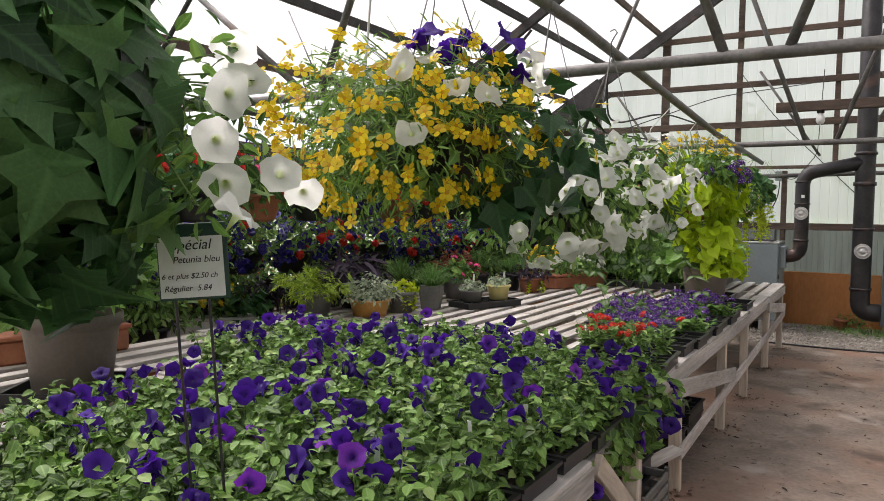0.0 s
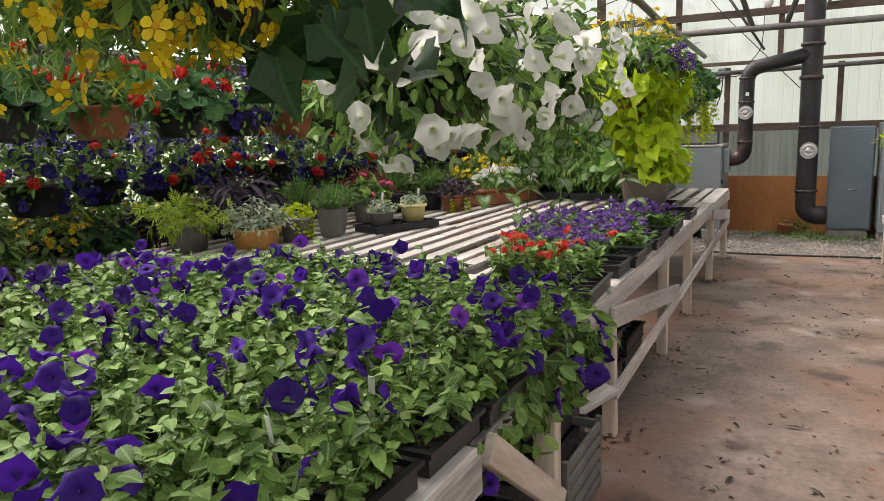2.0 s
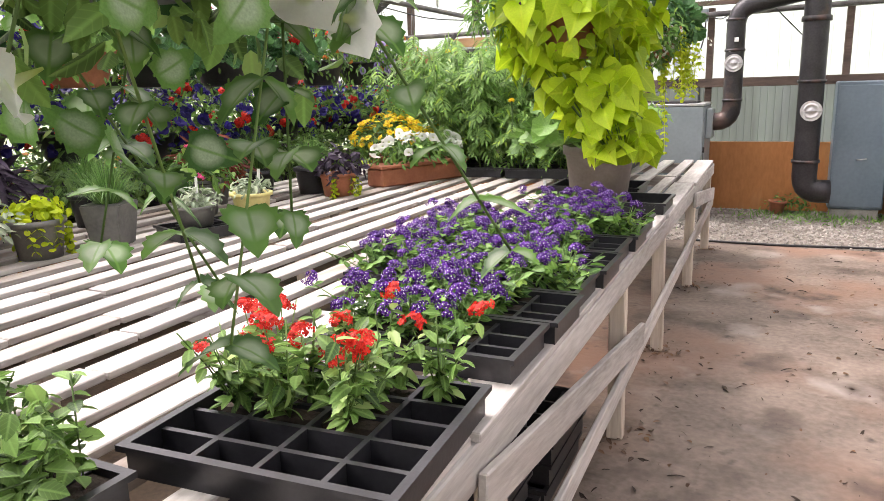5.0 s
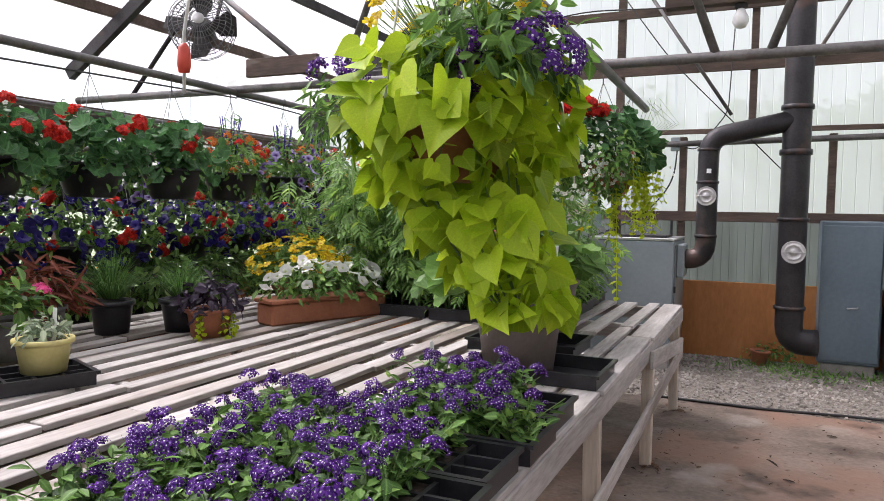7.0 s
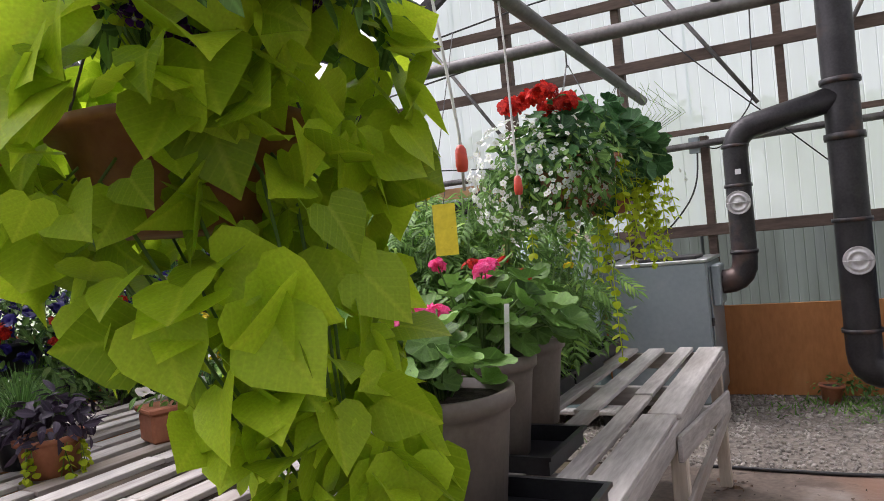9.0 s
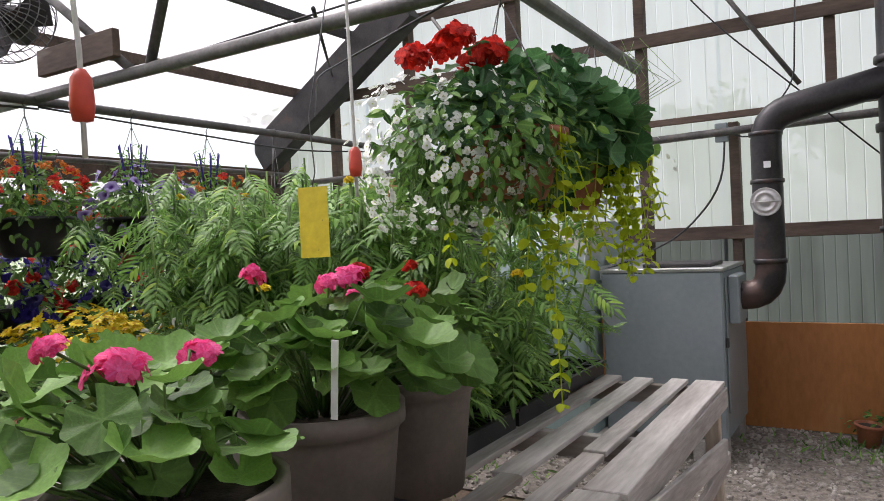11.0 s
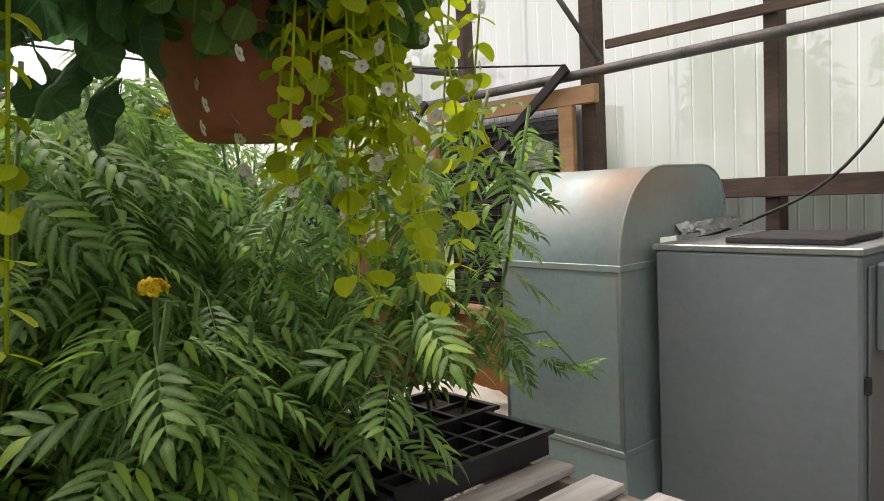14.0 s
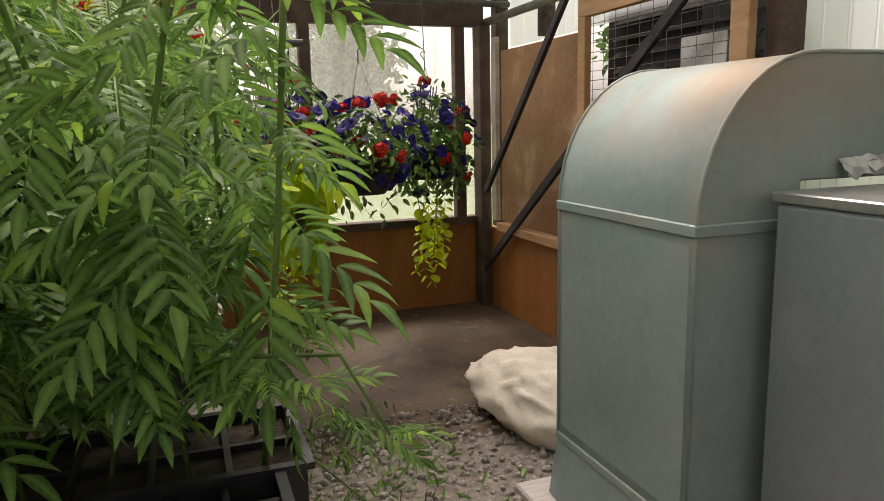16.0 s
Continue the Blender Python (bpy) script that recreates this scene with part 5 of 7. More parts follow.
# ---- trays of bedding plants ----
def petunia_tray(seed, m):
    t = thing("petunia_tray", m, "black tray of blue-violet petunias in bloom", "plant tray", "petunia trays")
    rng = np.random.default_rng(seed)
    cell_tray("tray", t, 0.5, 0.26, 0.06, 6, 3)
    box("soil", (-0.243, -0.123, 0.006), (0.243, 0.123, 0.046), M_SOIL, t, 0)
    T, D, N = [], [], []
    stems = []
    for i in range(6):
        for j in range(3):
            c = np.array((-0.21 + i * 0.083, -0.085 + j * 0.085, 0.045))
            for k in range(4):
                lean = rng.normal(size=2) * 0.055
                h = rng.uniform(0.08, 0.19)
                tip = c + np.array((lean[0], lean[1], h))
                stems.append([c, c * 0.5 + tip * 0.5 + np.array((0, 0, 0.02)), tip])
                for q in range(14):
                    f = 0.2 + 0.8 * q / 13
                    a = rng.uniform(0, 6.28)
                    p = c + (tip - c) * f
                    T.append(p)
                    D.append((math.cos(a), math.sin(a), rng.uniform(-0.2, 0.5)))
                    N.append(np.array((0, 0, 1.0)) + rng.normal(size=3) * 0.35)
    T = np.array(T)
    R = frames(np.array(D), np.array(N)) * rng.uniform(0.024, 0.048, len(T))[:, None, None]
    tubes("stem", stems, 0.002, L_STEM, t, 4)
    V, F, B = merged(PETLEAF, R, T, rng)
    tagged(part_of("leaves", mesh_of("leaves", V, F, L_PETUNIA, B), t), kind="stuff")
    n = int(rng.integers(9, 14))
    T = np.column_stack([rng.uniform(-0.25, 0.25, n), rng.uniform(-0.14, 0.14, n), rng.uniform(0.17, 0.25, n)])
    nm = np.column_stack([rng.normal(size=n) * 0.9, rng.normal(size=n) * 0.9 - 0.3, np.full(n, 0.6)])
    single("blossom", t, MESH_TRUMPET_VIOLET, seed, T, frames(rng.normal(size=(n, 3)), nm) * rng.uniform(0.048, 0.08, n)[:, None, None])
    return t


def plant_tag(parent, x, y, z, h=0.11, lean=10, turn=0, top=False):
    tg = bmesh.new()
    add_box(tg, (-0.008, -0.0008, 0), (0.008, 0.0008, h), 0.0006)
    return part_of("plant_tag", bm_mesh("plant_tag", tg, M_TAG), parent, Matrix.Translation((x, y, z)) @ pose(0, 0, 0, lean, 5, turn), "white plastic plant tag")


protos = [petunia_tray(40 + k, Matrix.Translation((-0.3, 0.35 + 0.31 * k, TOP))) for k in range(4)]
cells = []
for i in range(4):
    for j in range(13):
        x, y = -0.26 - i * 0.535, 0.05 + j * 0.3
        if i == 0 and 0 <= j - 1 < 4:
            continue
        if (i == 3 and (y < 2.2 or y > 3.3)) or (i == 0 and y > 3.2) or y > 3.4:
            continue
        cells.append((x, y))
r = random.Random(8)
for k, (x, y) in enumerate(cells):
    p = copy_thing(protos[k % 4], Matrix.Translation((x + r.uniform(-0.01, 0.01), y + r.uniform(-0.01, 0.01), TOP)) @ pose(0, 0, 0, 0, 0, 180 * r.randint(0, 1) + r.uniform(-2, 2)))
for k, p in enumerate(protos):
    p.matrix_basis = Matrix.Translation((-0.26, 0.35 + 0.3 * k, TOP))
for x, y, a in ((-0.17, 2.05, 20), (-0.22, 1.79, -15), (-0.1, 1.5, 35), (-0.33, 1.46, 10), (-0.9, 1.3, 60), (-0.5, 2.9, 20)):
    tagged(plant_tag(None, x, y, TOP + 0.1, 0.11, 12, a), "white plastic plant tag among the petunias", "plant tag", "plant tags")


def cluster_tray(m, seed, kind):
    red = kind == "red"
    t = thing("dianthus_tray" if red else "verbena_tray", m, "half-empty black tray of small red flowers" if red else "black tray of purple verbena with white eyes", "plant tray", "dianthus trays" if red else "verbena trays")
    rng = np.random.default_rng(seed)
    big = 2 if red else 0
    cell_tray("tray", t, 0.53 if red else 0.5, 0.44 if red else 0.26, 0.065, 4, 3 + big)
    stems, T, D, N, tips = [], [], [], [], []
    for i in range(4):
        for j in range(3 + big):
            if red and (j < 2 or (i == 3 and j < 4)):
                continue
            if not red and i == 3 and rng.random() < 0.6:
                continue
            c = np.array((-0.19 + i * 0.125, -0.085 * (1 + big / 2) + j * 0.085, 0.045))
            for k in range(9 if red else 7):
                lean = rng.normal(size=2) * 0.05
                tip = c + np.array((lean[0], lean[1], rng.uniform(0.07, 0.2 if red else 0.13)))
                stems.append([c, (c + tip) / 2 + np.array((0, 0, 0.012)), tip])
                if k < (2 if red else 3):
                    tips.append(tip + np.array((0, 0, 0.012)))
                for q in range(8):
                    T.append(c + (tip - c) * rng.uniform(0.1, 0.95))
                    a = rng.uniform(0, 6.28)
                    D.append((math.cos(a), math.sin(a), rng.uniform(0, 0.9)))
                    N.append(np.array((0, 0, 1.0)) + rng.normal(size=3) * 0.4)
    T = np.array(T)
    tubes("stem", stems, 0.0016, L_STEM, t, 4)
    V, F, B = merged(OVAL, frames(np.array(D), np.array(N)) * rng.uniform(0.03, 0.055, len(T))[:, None, None], T, rng)
    tagged(part_of("leaves", mesh_of("leaves", V, F, L_PETUNIA if red else L_MID, B), t), kind="stuff")
    tips = np.array(tips)
    nm = np.array((0, 0, 1.0)) + rng.normal(size=(len(tips), 3)) * 0.4
    single("flower_head", t, MESH_DIANTHUS if red else MESH_VERBENA, seed, tips, frames(rng.normal(size=(len(tips), 3)), nm) * rng.uniform(0.05, 0.07, len(tips))[:, None, None])
    box("soil", (-0.243, 0.0 if red else -0.123, 0.006), (0.12, 0.2 if red else 0.123, 0.046), M_SOIL, t, 0)
    return t


cluster_tray(Matrix.Translation((-0.37, 3.77, TOP)) @ pose(0, 0, 0, 0, 0, 3), 61, "red")
verb = [cluster_tray(Matrix.Translation((-0.36, 4.35, TOP)), 70 + k, "verbena") for k in range(3)]
for k, y in enumerate((4.3, 4.59, 4.88, 5.17, 5.46, 5.76, 6.06)):
    m = Matrix.Translation((-0.37 + 0.02 * (k % 2), y, TOP))
    if k < 3:
        verb[k].matrix_basis = m
    else:
        copy_thing(verb[k % 3], m)
    if k in (1, 2, 3, 4, 5):
        copy_thing(verb[(k + 1) % 3], Matrix.Translation((-0.79, 5.0 + 0.53 * (k - 1), TOP)) @ pose(0, 0, 0, 0, 0, 90)) if k < 3 else None
tagged(plant_tag(None, -0.62, 6.1, TOP + 0.05, 0.17, -12, 50), "white plastic plant tag in a verbena tray", "plant tag", "plant tags")


sp_ = thing("petunia_clump", Matrix.Translation((-0.08, 2.84, TOP)), "blue-violet petunias spilling over the bench's front edge", "bedding plant")
foliage("leaves", sp_, PETLEAF, L_PETUNIA, 90, 900, (0, 0, -0.02), (0.14, 0.62, 0.2), 0.05, -0.9, 0.4, 0.4, 0.5, 0.5)
stalks(sp_, 91, 90, (0, 0, -0.02), (0.13, 0.58, 0.18), (-0.05, 0, 0.0), 0.002, low=-0.8)
flowers("blossom", sp_, None, None, 92, 17, (0.01, 0, -0.02), (0.15, 0.6, 0.2), 0.075, -0.7, 0.8, 0.4, 0.97, picked=MESH_TRUMPET_VIOLET, light=(0.8, -0.5, 0))


# ---- potted plants ----
def stalked(parent, name, meshes, seed, count, centre, radii, size, base, low=-0.2, inner=0.65, up=0.55, jitter=0.35, hang=0.25):
    """Big leaves, each its own part, on stalks from the pot."""
    rng = np.random.default_rng(seed)
    T, d = shell(rng, count, centre, radii, low, inner)
    R = leaf_turns(rng, d, size, up, jitter, hang)
    single(name, parent, meshes, seed, T, R)
    c = np.array(base)
    tubes("stalk", [[c + (t - c) * np.array((0.15, 0.15, 0)), c * 0.4 + t * 0.6 + np.array((0, 0, 0.03)), t] for t in T], 0.0028, L_STEM, parent, 4)


def saucer_tray(m, lx=0.5, ly=0.3):
    t = thing("drip_tray", m, "shallow black drip tray on the bench", "tray", "drip trays")
    cell_tray("tray", t, lx, ly, 0.06, 1, 1)
    return t


def geranium_pot(m, seed, flower, heads, dark=False, size=0.118, lean=(0.0, 0.0), low=0.0):
    t = thing("potted_geranium", m, "taupe pot of %s geranium with round scalloped leaves" % ("pink" if flower is F_PINK else "red"), "potted plant", "potted geraniums")
    round_pot(t, 0.19, 0.15, 0.34, M_TAUPE)
    stalked(t, "leaf", MESH_ROUNDDARK if dark else MESH_ROUND, seed, 84, (lean[0], lean[1], 0.42 - low), (0.27, 0.27, 0.17), size, (0, 0, 0.3), -0.15, 0.6, 0.6, 0.33)
    rng = np.random.default_rng(seed + 1)
    paths = []
    for k in range(heads):
        a = rng.uniform(0, 6.28)
        p = np.array((lean[0] + 0.24 * math.cos(a) * rng.random() ** 0.5, lean[1] + 0.24 * math.sin(a) * rng.random() ** 0.5, rng.uniform(0.57, 0.7) - low * 1.6))
        paths.append([(0, 0, 0.32), (p[0] * 0.7, p[1] * 0.7, 0.55), tuple(p)])
        hd = HEADBIG[k % 2]
        part_of("flower_head", mesh_of("flower_head", hd[0], hd[1], flower, hd[2]), t, Matrix.Translation(p) @ pose(0, 0, 0, *rng.uniform(-25, 25, 3)) @ Matrix.Scale(rng.uniform(0.055, 0.095), 4))
    tubes("flower_stalk", paths, 0.003, L_STEM, t, 5)
    return t


saucer_tray(Matrix.Translation((-0.4, 6.72, TOP)), 0.56, 0.36)
saucer_tray(Matrix.Translation((-0.62, 7.27, TOP)), 0.54, 0.36)
geranium_pot(Matrix.Translation((-0.5, 6.72, TOP + 0.006)), 101, F_PINK, 3, lean=(-0.15, -0.06), low=0.05)
geranium_pot(Matrix.Translation((-0.64, 7.27, TOP + 0.006)), 105, F_PINK, 4)
geranium_pot(Matrix.Translation((-0.68, 7.7, TOP)), 103, F_RED, 3, size=0.1)
tagged(plant_tag(None, -0.46, 7.1, 1.13, 0.17, 4, 20), "white plastic plant tag in a geranium pot", "plant tag", "plant tags")

# plain tall pot behind the petunias
saucer_tray(Matrix.Translation((-2.2, 1.75, TOP)) @ pose(0, 0, 0, 0, 0, 35), 0.42, 0.42)
tp = thing("potted_plant", Matrix.Translation((-2.2, 1.75, TOP + 0.006)), "taupe pot with dark green foliage on a black drip tray", "potted plant")
round_pot(tp, 0.2, 0.155, 0.36, M_TAUPE)
foliage("leaves", tp, IVY, L_MID, 140, 260, (0, 0, 0.55), (0.34, 0.34, 0.3), 0.1, -0.4, 0.5)


# ---- hanging baskets over the bench ----
def hanging(m, label, r=0.17, pot=M_BLACKPLASTIC, top=0.5, h=0.17, group=""):
    """The object's origin is at the rim; top: the pipe's height over it."""
    t = thing("hanging_basket", m, label, "hanging basket", group)
    lathe("pot", [(0.001, -h), (r * 0.62, -h), (r * 0.72, -h * 0.85), (r * 0.97, -0.02), (r + 0.012, -0.02), (r + 0.012, 0), (r - 0.006, 0), (r - 0.012, -0.03), (0.001, -0.03)], pot, t)
    lathe("soil", [(0.001, -0.015), (r * 0.7, -0.018), (r - 0.012, -0.028)], M_SOIL, t)
    hanger(t, r, -0.005, top)
    return t


def pipe_top(y):
    return float(np.interp(y, (-4, 3.0, 6.4, 9.18), (2.46, 2.44, 2.27, 2.21))) + 0.03


# star-lobed vine with white petunias
b = hanging(Matrix.Translation((-0.42, 0.66, 1.74)), "hanging basket of large lobed dark leaves and white petunias", 0.12, top=pipe_top(0.66) - 1.74, h=0.12)
rng = np.random.default_rng(201)
T, d = shell(rng, 330, (-0.1, -0.1, 0.06), (0.25, 0.3, 0.4), -0.95, 0.86)
T2, d2 = shell(rng, 90, (-0.02, -0.02, -0.02), (0.17, 0.19, 0.3), -0.95, 0.85)
T, d = np.vstack([T, T2]), np.vstack([d, d2])
single("leaf", b, MESH_STAR, 201, T, leaf_turns(rng, d, 0.112, 0.12, 0.25, 0.8))
stalks(b, 202, 24, (-0.08, -0.08, 0.05), (0.2, 0.24, 0.3), (0, 0, 0), 0.0028)
foliage("petunia_leaves", b, OVAL, L_MID, 203, 170, (0.13, 0.2, 0.0), (0.09, 0.11, 0.2), 0.038, -0.9, 0.4)
stalks(b, 205, 14, (0.13, 0.2, -0.02), (0.1, 0.12, 0.2), (0.04, 0.06, 0.0), 0.002, low=-0.8)
T = np.array(((0.322, 0.046, -0.036), (0.278, 0.236, -0.075), (0.242, 0.15, 0.059), (0.298, 0.116, -0.148), (0.28, 0.294, -0.115), (0.207, 0.223, 0.098), (0.15, 0.24, 0.16), (0.208, 0.165, -0.103)))
nm = np.column_stack([np.full(8, 0.6), np.full(8, -0.4), rng.normal(size=8) * 0.35]) + rng.normal(size=(8, 3)) * 0.42
single("blossom", b, MESH_TRUMPET_WHITE, 204, T, frames(rng.normal(size=(8, 3)), nm) * rng.uniform(0.07, 0.092, 8)[:, None, None])

# yellow bidens with ivy and violet petunias
b = hanging(Matrix.Translation((-0.34, 1.78, 1.84)), "hanging basket of yellow bidens with dark ivy and purple petunias", 0.2, top=pipe_top(1.78) - 1.84)
foliage("fine_leaves", b, NARROW, L_PETUNIA, 211, 5600, (-0.1, -0.04, -0.02), (0.38, 0.36, 0.27), 0.034, -0.85, 0.45, 0.4, 0.6)
foliage("broad_leaves", b, OVAL, L_MID, 219, 900, (-0.05, -0.02, -0.02), (0.31, 0.3, 0.21), 0.05, -0.9, 0.3)
rng = np.random.default_rng(212)
T, d = shell(rng, 105, (0.2, 0.18, -0.05), (0.2, 0.22, 0.25), -0.85, 0.6)
single("leaf", b, MESH_IVY, 212, T, leaf_turns(rng, d, 0.095, 0.35, 0.35, 0.6), "dark green ivy leaf")
stalks(b, 213, 130, (-0.05, 0, 0.02), (0.44, 0.4, 0.34), (0, 0, 0), 0.0012, low=-0.4)
my = mesh_of("blossom", DAISY5[0], DAISY5[1], F_YELLOW, DAISY5[2])
flowers("blossom", b, None, None, 214, 270, (-0.12, -0.08, -0.02), (0.43, 0.4, 0.3), 0.044, -0.9, 0.65, 0.5, 0.8, picked=[my], light=(0.45, -0.8, -0.15))
flowers("blossom", b, None, None, 215, 40, (0.1, -0.02, -0.02), (0.34, 0.36, 0.28), 0.048, -0.6, 0.6, 0.5, 0.95, picked=[my])
flowers("blossom", b, None, None, 216, 16, (0.08, 0.0, 0.08), (0.24, 0.24, 0.2), 0.085, 0.45, 0.6, 0.35, 0.95, picked=MESH_TRUMPET_VIOLET, label="violet petunia blossom")
flowers("blossom", b, None, None, 217, 9, (0.14, -0.04, -0.05), (0.28, 0.3, 0.25), 0.085, -0.5, 0.9, 0.3, 1.0, picked=MESH_TRUMPET_WHITE, label="white petunia blossom")

# white petunias with silver-leaved trailers
for bx, by, bz, seed, n, trail in ((-0.33, 2.6, 1.68, 221, 54, 0), (-0.33, 3.35, 1.72, 231, 44, 1)):
    b = hanging(Matrix.Translation((bx, by, bz)), "hanging basket overflowing with white petunias" + (" and silver trailing leaves" if trail else ""), 0.19, top=pipe_top(by) - bz)
    foliage("leaves", b, OVAL, L_PETUNIA, seed, 1300, (0, 0, -0.02), (0.34, 0.32, 0.26), 0.05, -0.85, 0.45, 0.4, 0.5, 0.5)
    foliage("broad_leaves", b, IVY, L_DARK, seed + 1, 110, (-0.04, -0.02, 0.0), (0.28, 0.26, 0.24), 0.075, -0.8, 0.5, 0.35, 0.4, 0.6)
    stalks(b, seed + 2, 60, (0, 0, -0.05), (0.38, 0.36, 0.34), (0, 0, 0), 0.002, low=-0.7)
    flowers("blossom", b, None, None, seed + 3, n, (0.04, -0.02, -0.03), (0.37, 0.35, 0.28), 0.078, -0.9, 0.9, 0.35, 0.98, picked=MESH_TRUMPET_WHITE, light=(0.7, -0.6, -0.15))
    if trail:
        rng = np.random.default_rng(seed + 4)
        st = [(0.2 * math.cos(a) + 0.02, 0.26 * math.sin(a) - 0.03, -0.05) for a in rng.uniform(0, 6.28, 6)]
        vines(b, seed + 5, st, rng.uniform(0.28, 0.58, 6), LAMIUM, L_SILVER, 0.062, 0.07, 0.16)
        flowers("leaf", b, None, None, seed + 6, 40, (0.05, -0.05, -0.1), (0.3, 0.3, 0.3), 0.07, -0.9, 0.8, 0.4, 0.9, picked=MESH_LAMIUM, label="silver-marked serrated leaf")

# lime sweet-potato vine with coreopsis and verbena on top
b = hanging(Matrix.Translation((-0.44, 5.86, 1.72)), "hanging basket of lime heart-leaved vine topped with purple verbena", 0.19, M_TERRACOTTA, top=pipe_top(5.86) - 1.72)
rng = np.random.default_rng(241)
T1, d1 = shell(rng, 390, (-0.01, 0, 0.03), (0.33, 0.35, 0.28), -0.9, 0.72)
n = 190
f = rng.random(n)
a = rng.uniform(0, 6.28, n)
rad = (0.28 - 0.17 * f) * rng.uniform(0.75, 1.05, n)
T2 = np.column_stack([0.22 * f + rad * np.cos(a), 0.05 * f + rad * np.sin(a), -0.12 - 0.45 * f])
d2 = np.column_stack([np.cos(a), np.sin(a), np.full(n, -0.15)])
T, d = np.vstack([T1, T2]), np.vstack([d1, d2])
single("leaf", b, MESH_LIME, 241, T, leaf_turns(rng, d, 0.083, 0.45, 0.45, 0.7, 0.4))
tubes("vine_stem", [[(0.1 * math.cos(q), 0.1 * math.sin(q), 0), (0.2 * math.cos(q), 0.2 * math.sin(q), -0.1), (0.13 + 0.1 * math.cos(q), 0.1 * math.sin(q), -0.4), (0.2 + 0.05 * math.cos(q), 0.05 * math.sin(q), -0.54)] for q in np.linspace(0, 6.0, 12)], 0.003, L_STEM, b, 5)
foliage("verbena_leaves", b, NARROW + OVAL, L_MID, 242, 900, (0.15, -0.06, 0.19), (0.24, 0.28, 0.17), 0.055, -0.5, 0.4)
stalks(b, 243, 150, (0.0, 0, 0.34), (0.3, 0.3, 0.2), (0, 0, 0.05), 0.0014, low=0.05)
flowers("blossom", b, None, None, 244, 90, (-0.02, 0, 0.32), (0.31, 0.31, 0.2), 0.048, 0.1, 0.4, 0.5, 0.8, picked=[my], label="yellow daisy blossom")
flowers("flower_head", b, None, None, 245, 13, (0.25, -0.15, 0.13), (0.15, 0.15, 0.13), 0.11, -0.1, 0.7, 0.3, 0.95, picked=MESH_VERBENA, label="purple verbena flower head")
flowers("flower_head", b, None, None, 246, 8, (-0.28, -0.23, 0.06), (0.09, 0.09, 0.11), 0.1, -0.2, 0.7, 0.3, 0.95, picked=MESH_VERBENA, label="purple verbena flower head")
foliage("verbena_leaves", b, NARROW, L_MID, 247, 200, (-0.3, -0.24, 0.02), (0.1, 0.1, 0.14), 0.05, -0.8, 0.3)

# red geranium with white bacopa and golden creeping jenny
BZ = 1.8
b = hanging(Matrix.Translation((-0.42, 7.9, BZ)), "hanging terracotta bowls of red geranium, white bacopa and golden trailing vine", 0.175, M_TERRACOTTA, top=pipe_top(7.9) - BZ, h=0.2)
lathe("pot", [(0.001, -0.2), (0.1, -0.2), (0.12, -0.18), (0.165, -0.02), (0.178, -0.02), (0.178, 0), (0.16, 0), (0.155, -0.03), (0.001, -0.03)], M_TERRACOTTA, b, 28, Matrix.Translation((-0.1, 0.7, 0)) @ Matrix.Scale(1.1, 4))
for k in range(3):
    q = k * 2.094
    tube("hanger_wire", [(-0.1 + 0.18 * math.cos(q), 0.7 + 0.18 * math.sin(q), 0), (0.04, 0.7, pipe_top(8.6) - BZ - 0.03)], 0.0022, M_WIRE, b, 5)
rng = np.random.default_rng(251)
T, d = shell(rng, 270, (-0.03, 0.3, 0.04), (0.25, 0.54, 0.23), -0.4, 0.62)
single("leaf", b, MESH_ROUNDDARK, 251, T, leaf_turns(rng, d, 0.1, 0.45, 0.3, 0.4))
T, d = shell(rng, 70, (-0.1, 0.28, -0.03), (0.2, 0.28, 0.15), -0.9, 0.6)
single("leaf", b, MESH_ROUNDDARK, 261, T, leaf_turns(rng, d, 0.09, 0.35, 0.3, 0.6))
vines(b, 262, [(0.02 + 0.04 * q, 0.1 + 0.05 * q, -0.04) for q in (0, 1, 4)], (0.5, 0.8, 0.42), COIN, L_CREEP, 0.034, 0.045, 0.05, stem_mat=L_CREEP)
stalks(b, 252, 70, (0.02, 0.3, 0.04), (0.28, 0.55, 0.22), (0, 0.3, 0.0), 0.0026, low=-0.2)
for k in range(5):
    hd = HEADBIG[k % 2]
    p = (-0.18 + 0.05 * k - 0.02 * (k % 2), -0.2 + 0.09 * (k % 3), 0.21 + 0.035 * (k % 2))
    part_of("flower_head", mesh_of("flower_head", hd[0], hd[1], F_RED, hd[2]), b, Matrix.Translation(p) @ Matrix.Scale(0.11, 4), "scarlet geranium flower head")
part_of("flower_head", mesh_of("flower_head", HEADBIG[0][0], HEADBIG[0][1], F_RED, HEADBIG[0][2]), b, Matrix.Translation((0.1, 0.75, 0.2)) @ Matrix.Scale(0.08, 4), "scarlet geranium flower head")
foliage("small_leaves", b, OVAL, L_MID, 253, 1600, (-0.05, -0.08, -0.05), (0.29, 0.3, 0.2), 0.04, -0.95, 0.6, 0.4, 0.5, 0.6)
foliage("small_leaves", b, COIN, L_MID, 259, 520, (-0.02, 0.7, 0.02), (0.23, 0.23, 0.14), 0.04, -0.95, 0.6, 0.4, 0.5, 0.6)
flowers("white_floret", b, FLORET, F_WHITE, 254, 620, (-0.12, -0.16, -0.06), (0.28, 0.27, 0.22), 0.023, -0.95, 0.9, 0.4, 0.97, label="small white bacopa flowers")
flowers("white_floret", b, FLORET, F_WHITE, 258, 90, (0.08, 0.72, -0.1), (0.2, 0.2, 0.24), 0.021, -0.95, 0.9, 0.4, 0.97, label="small white bacopa flowers")
rng = np.random.default_rng(255)
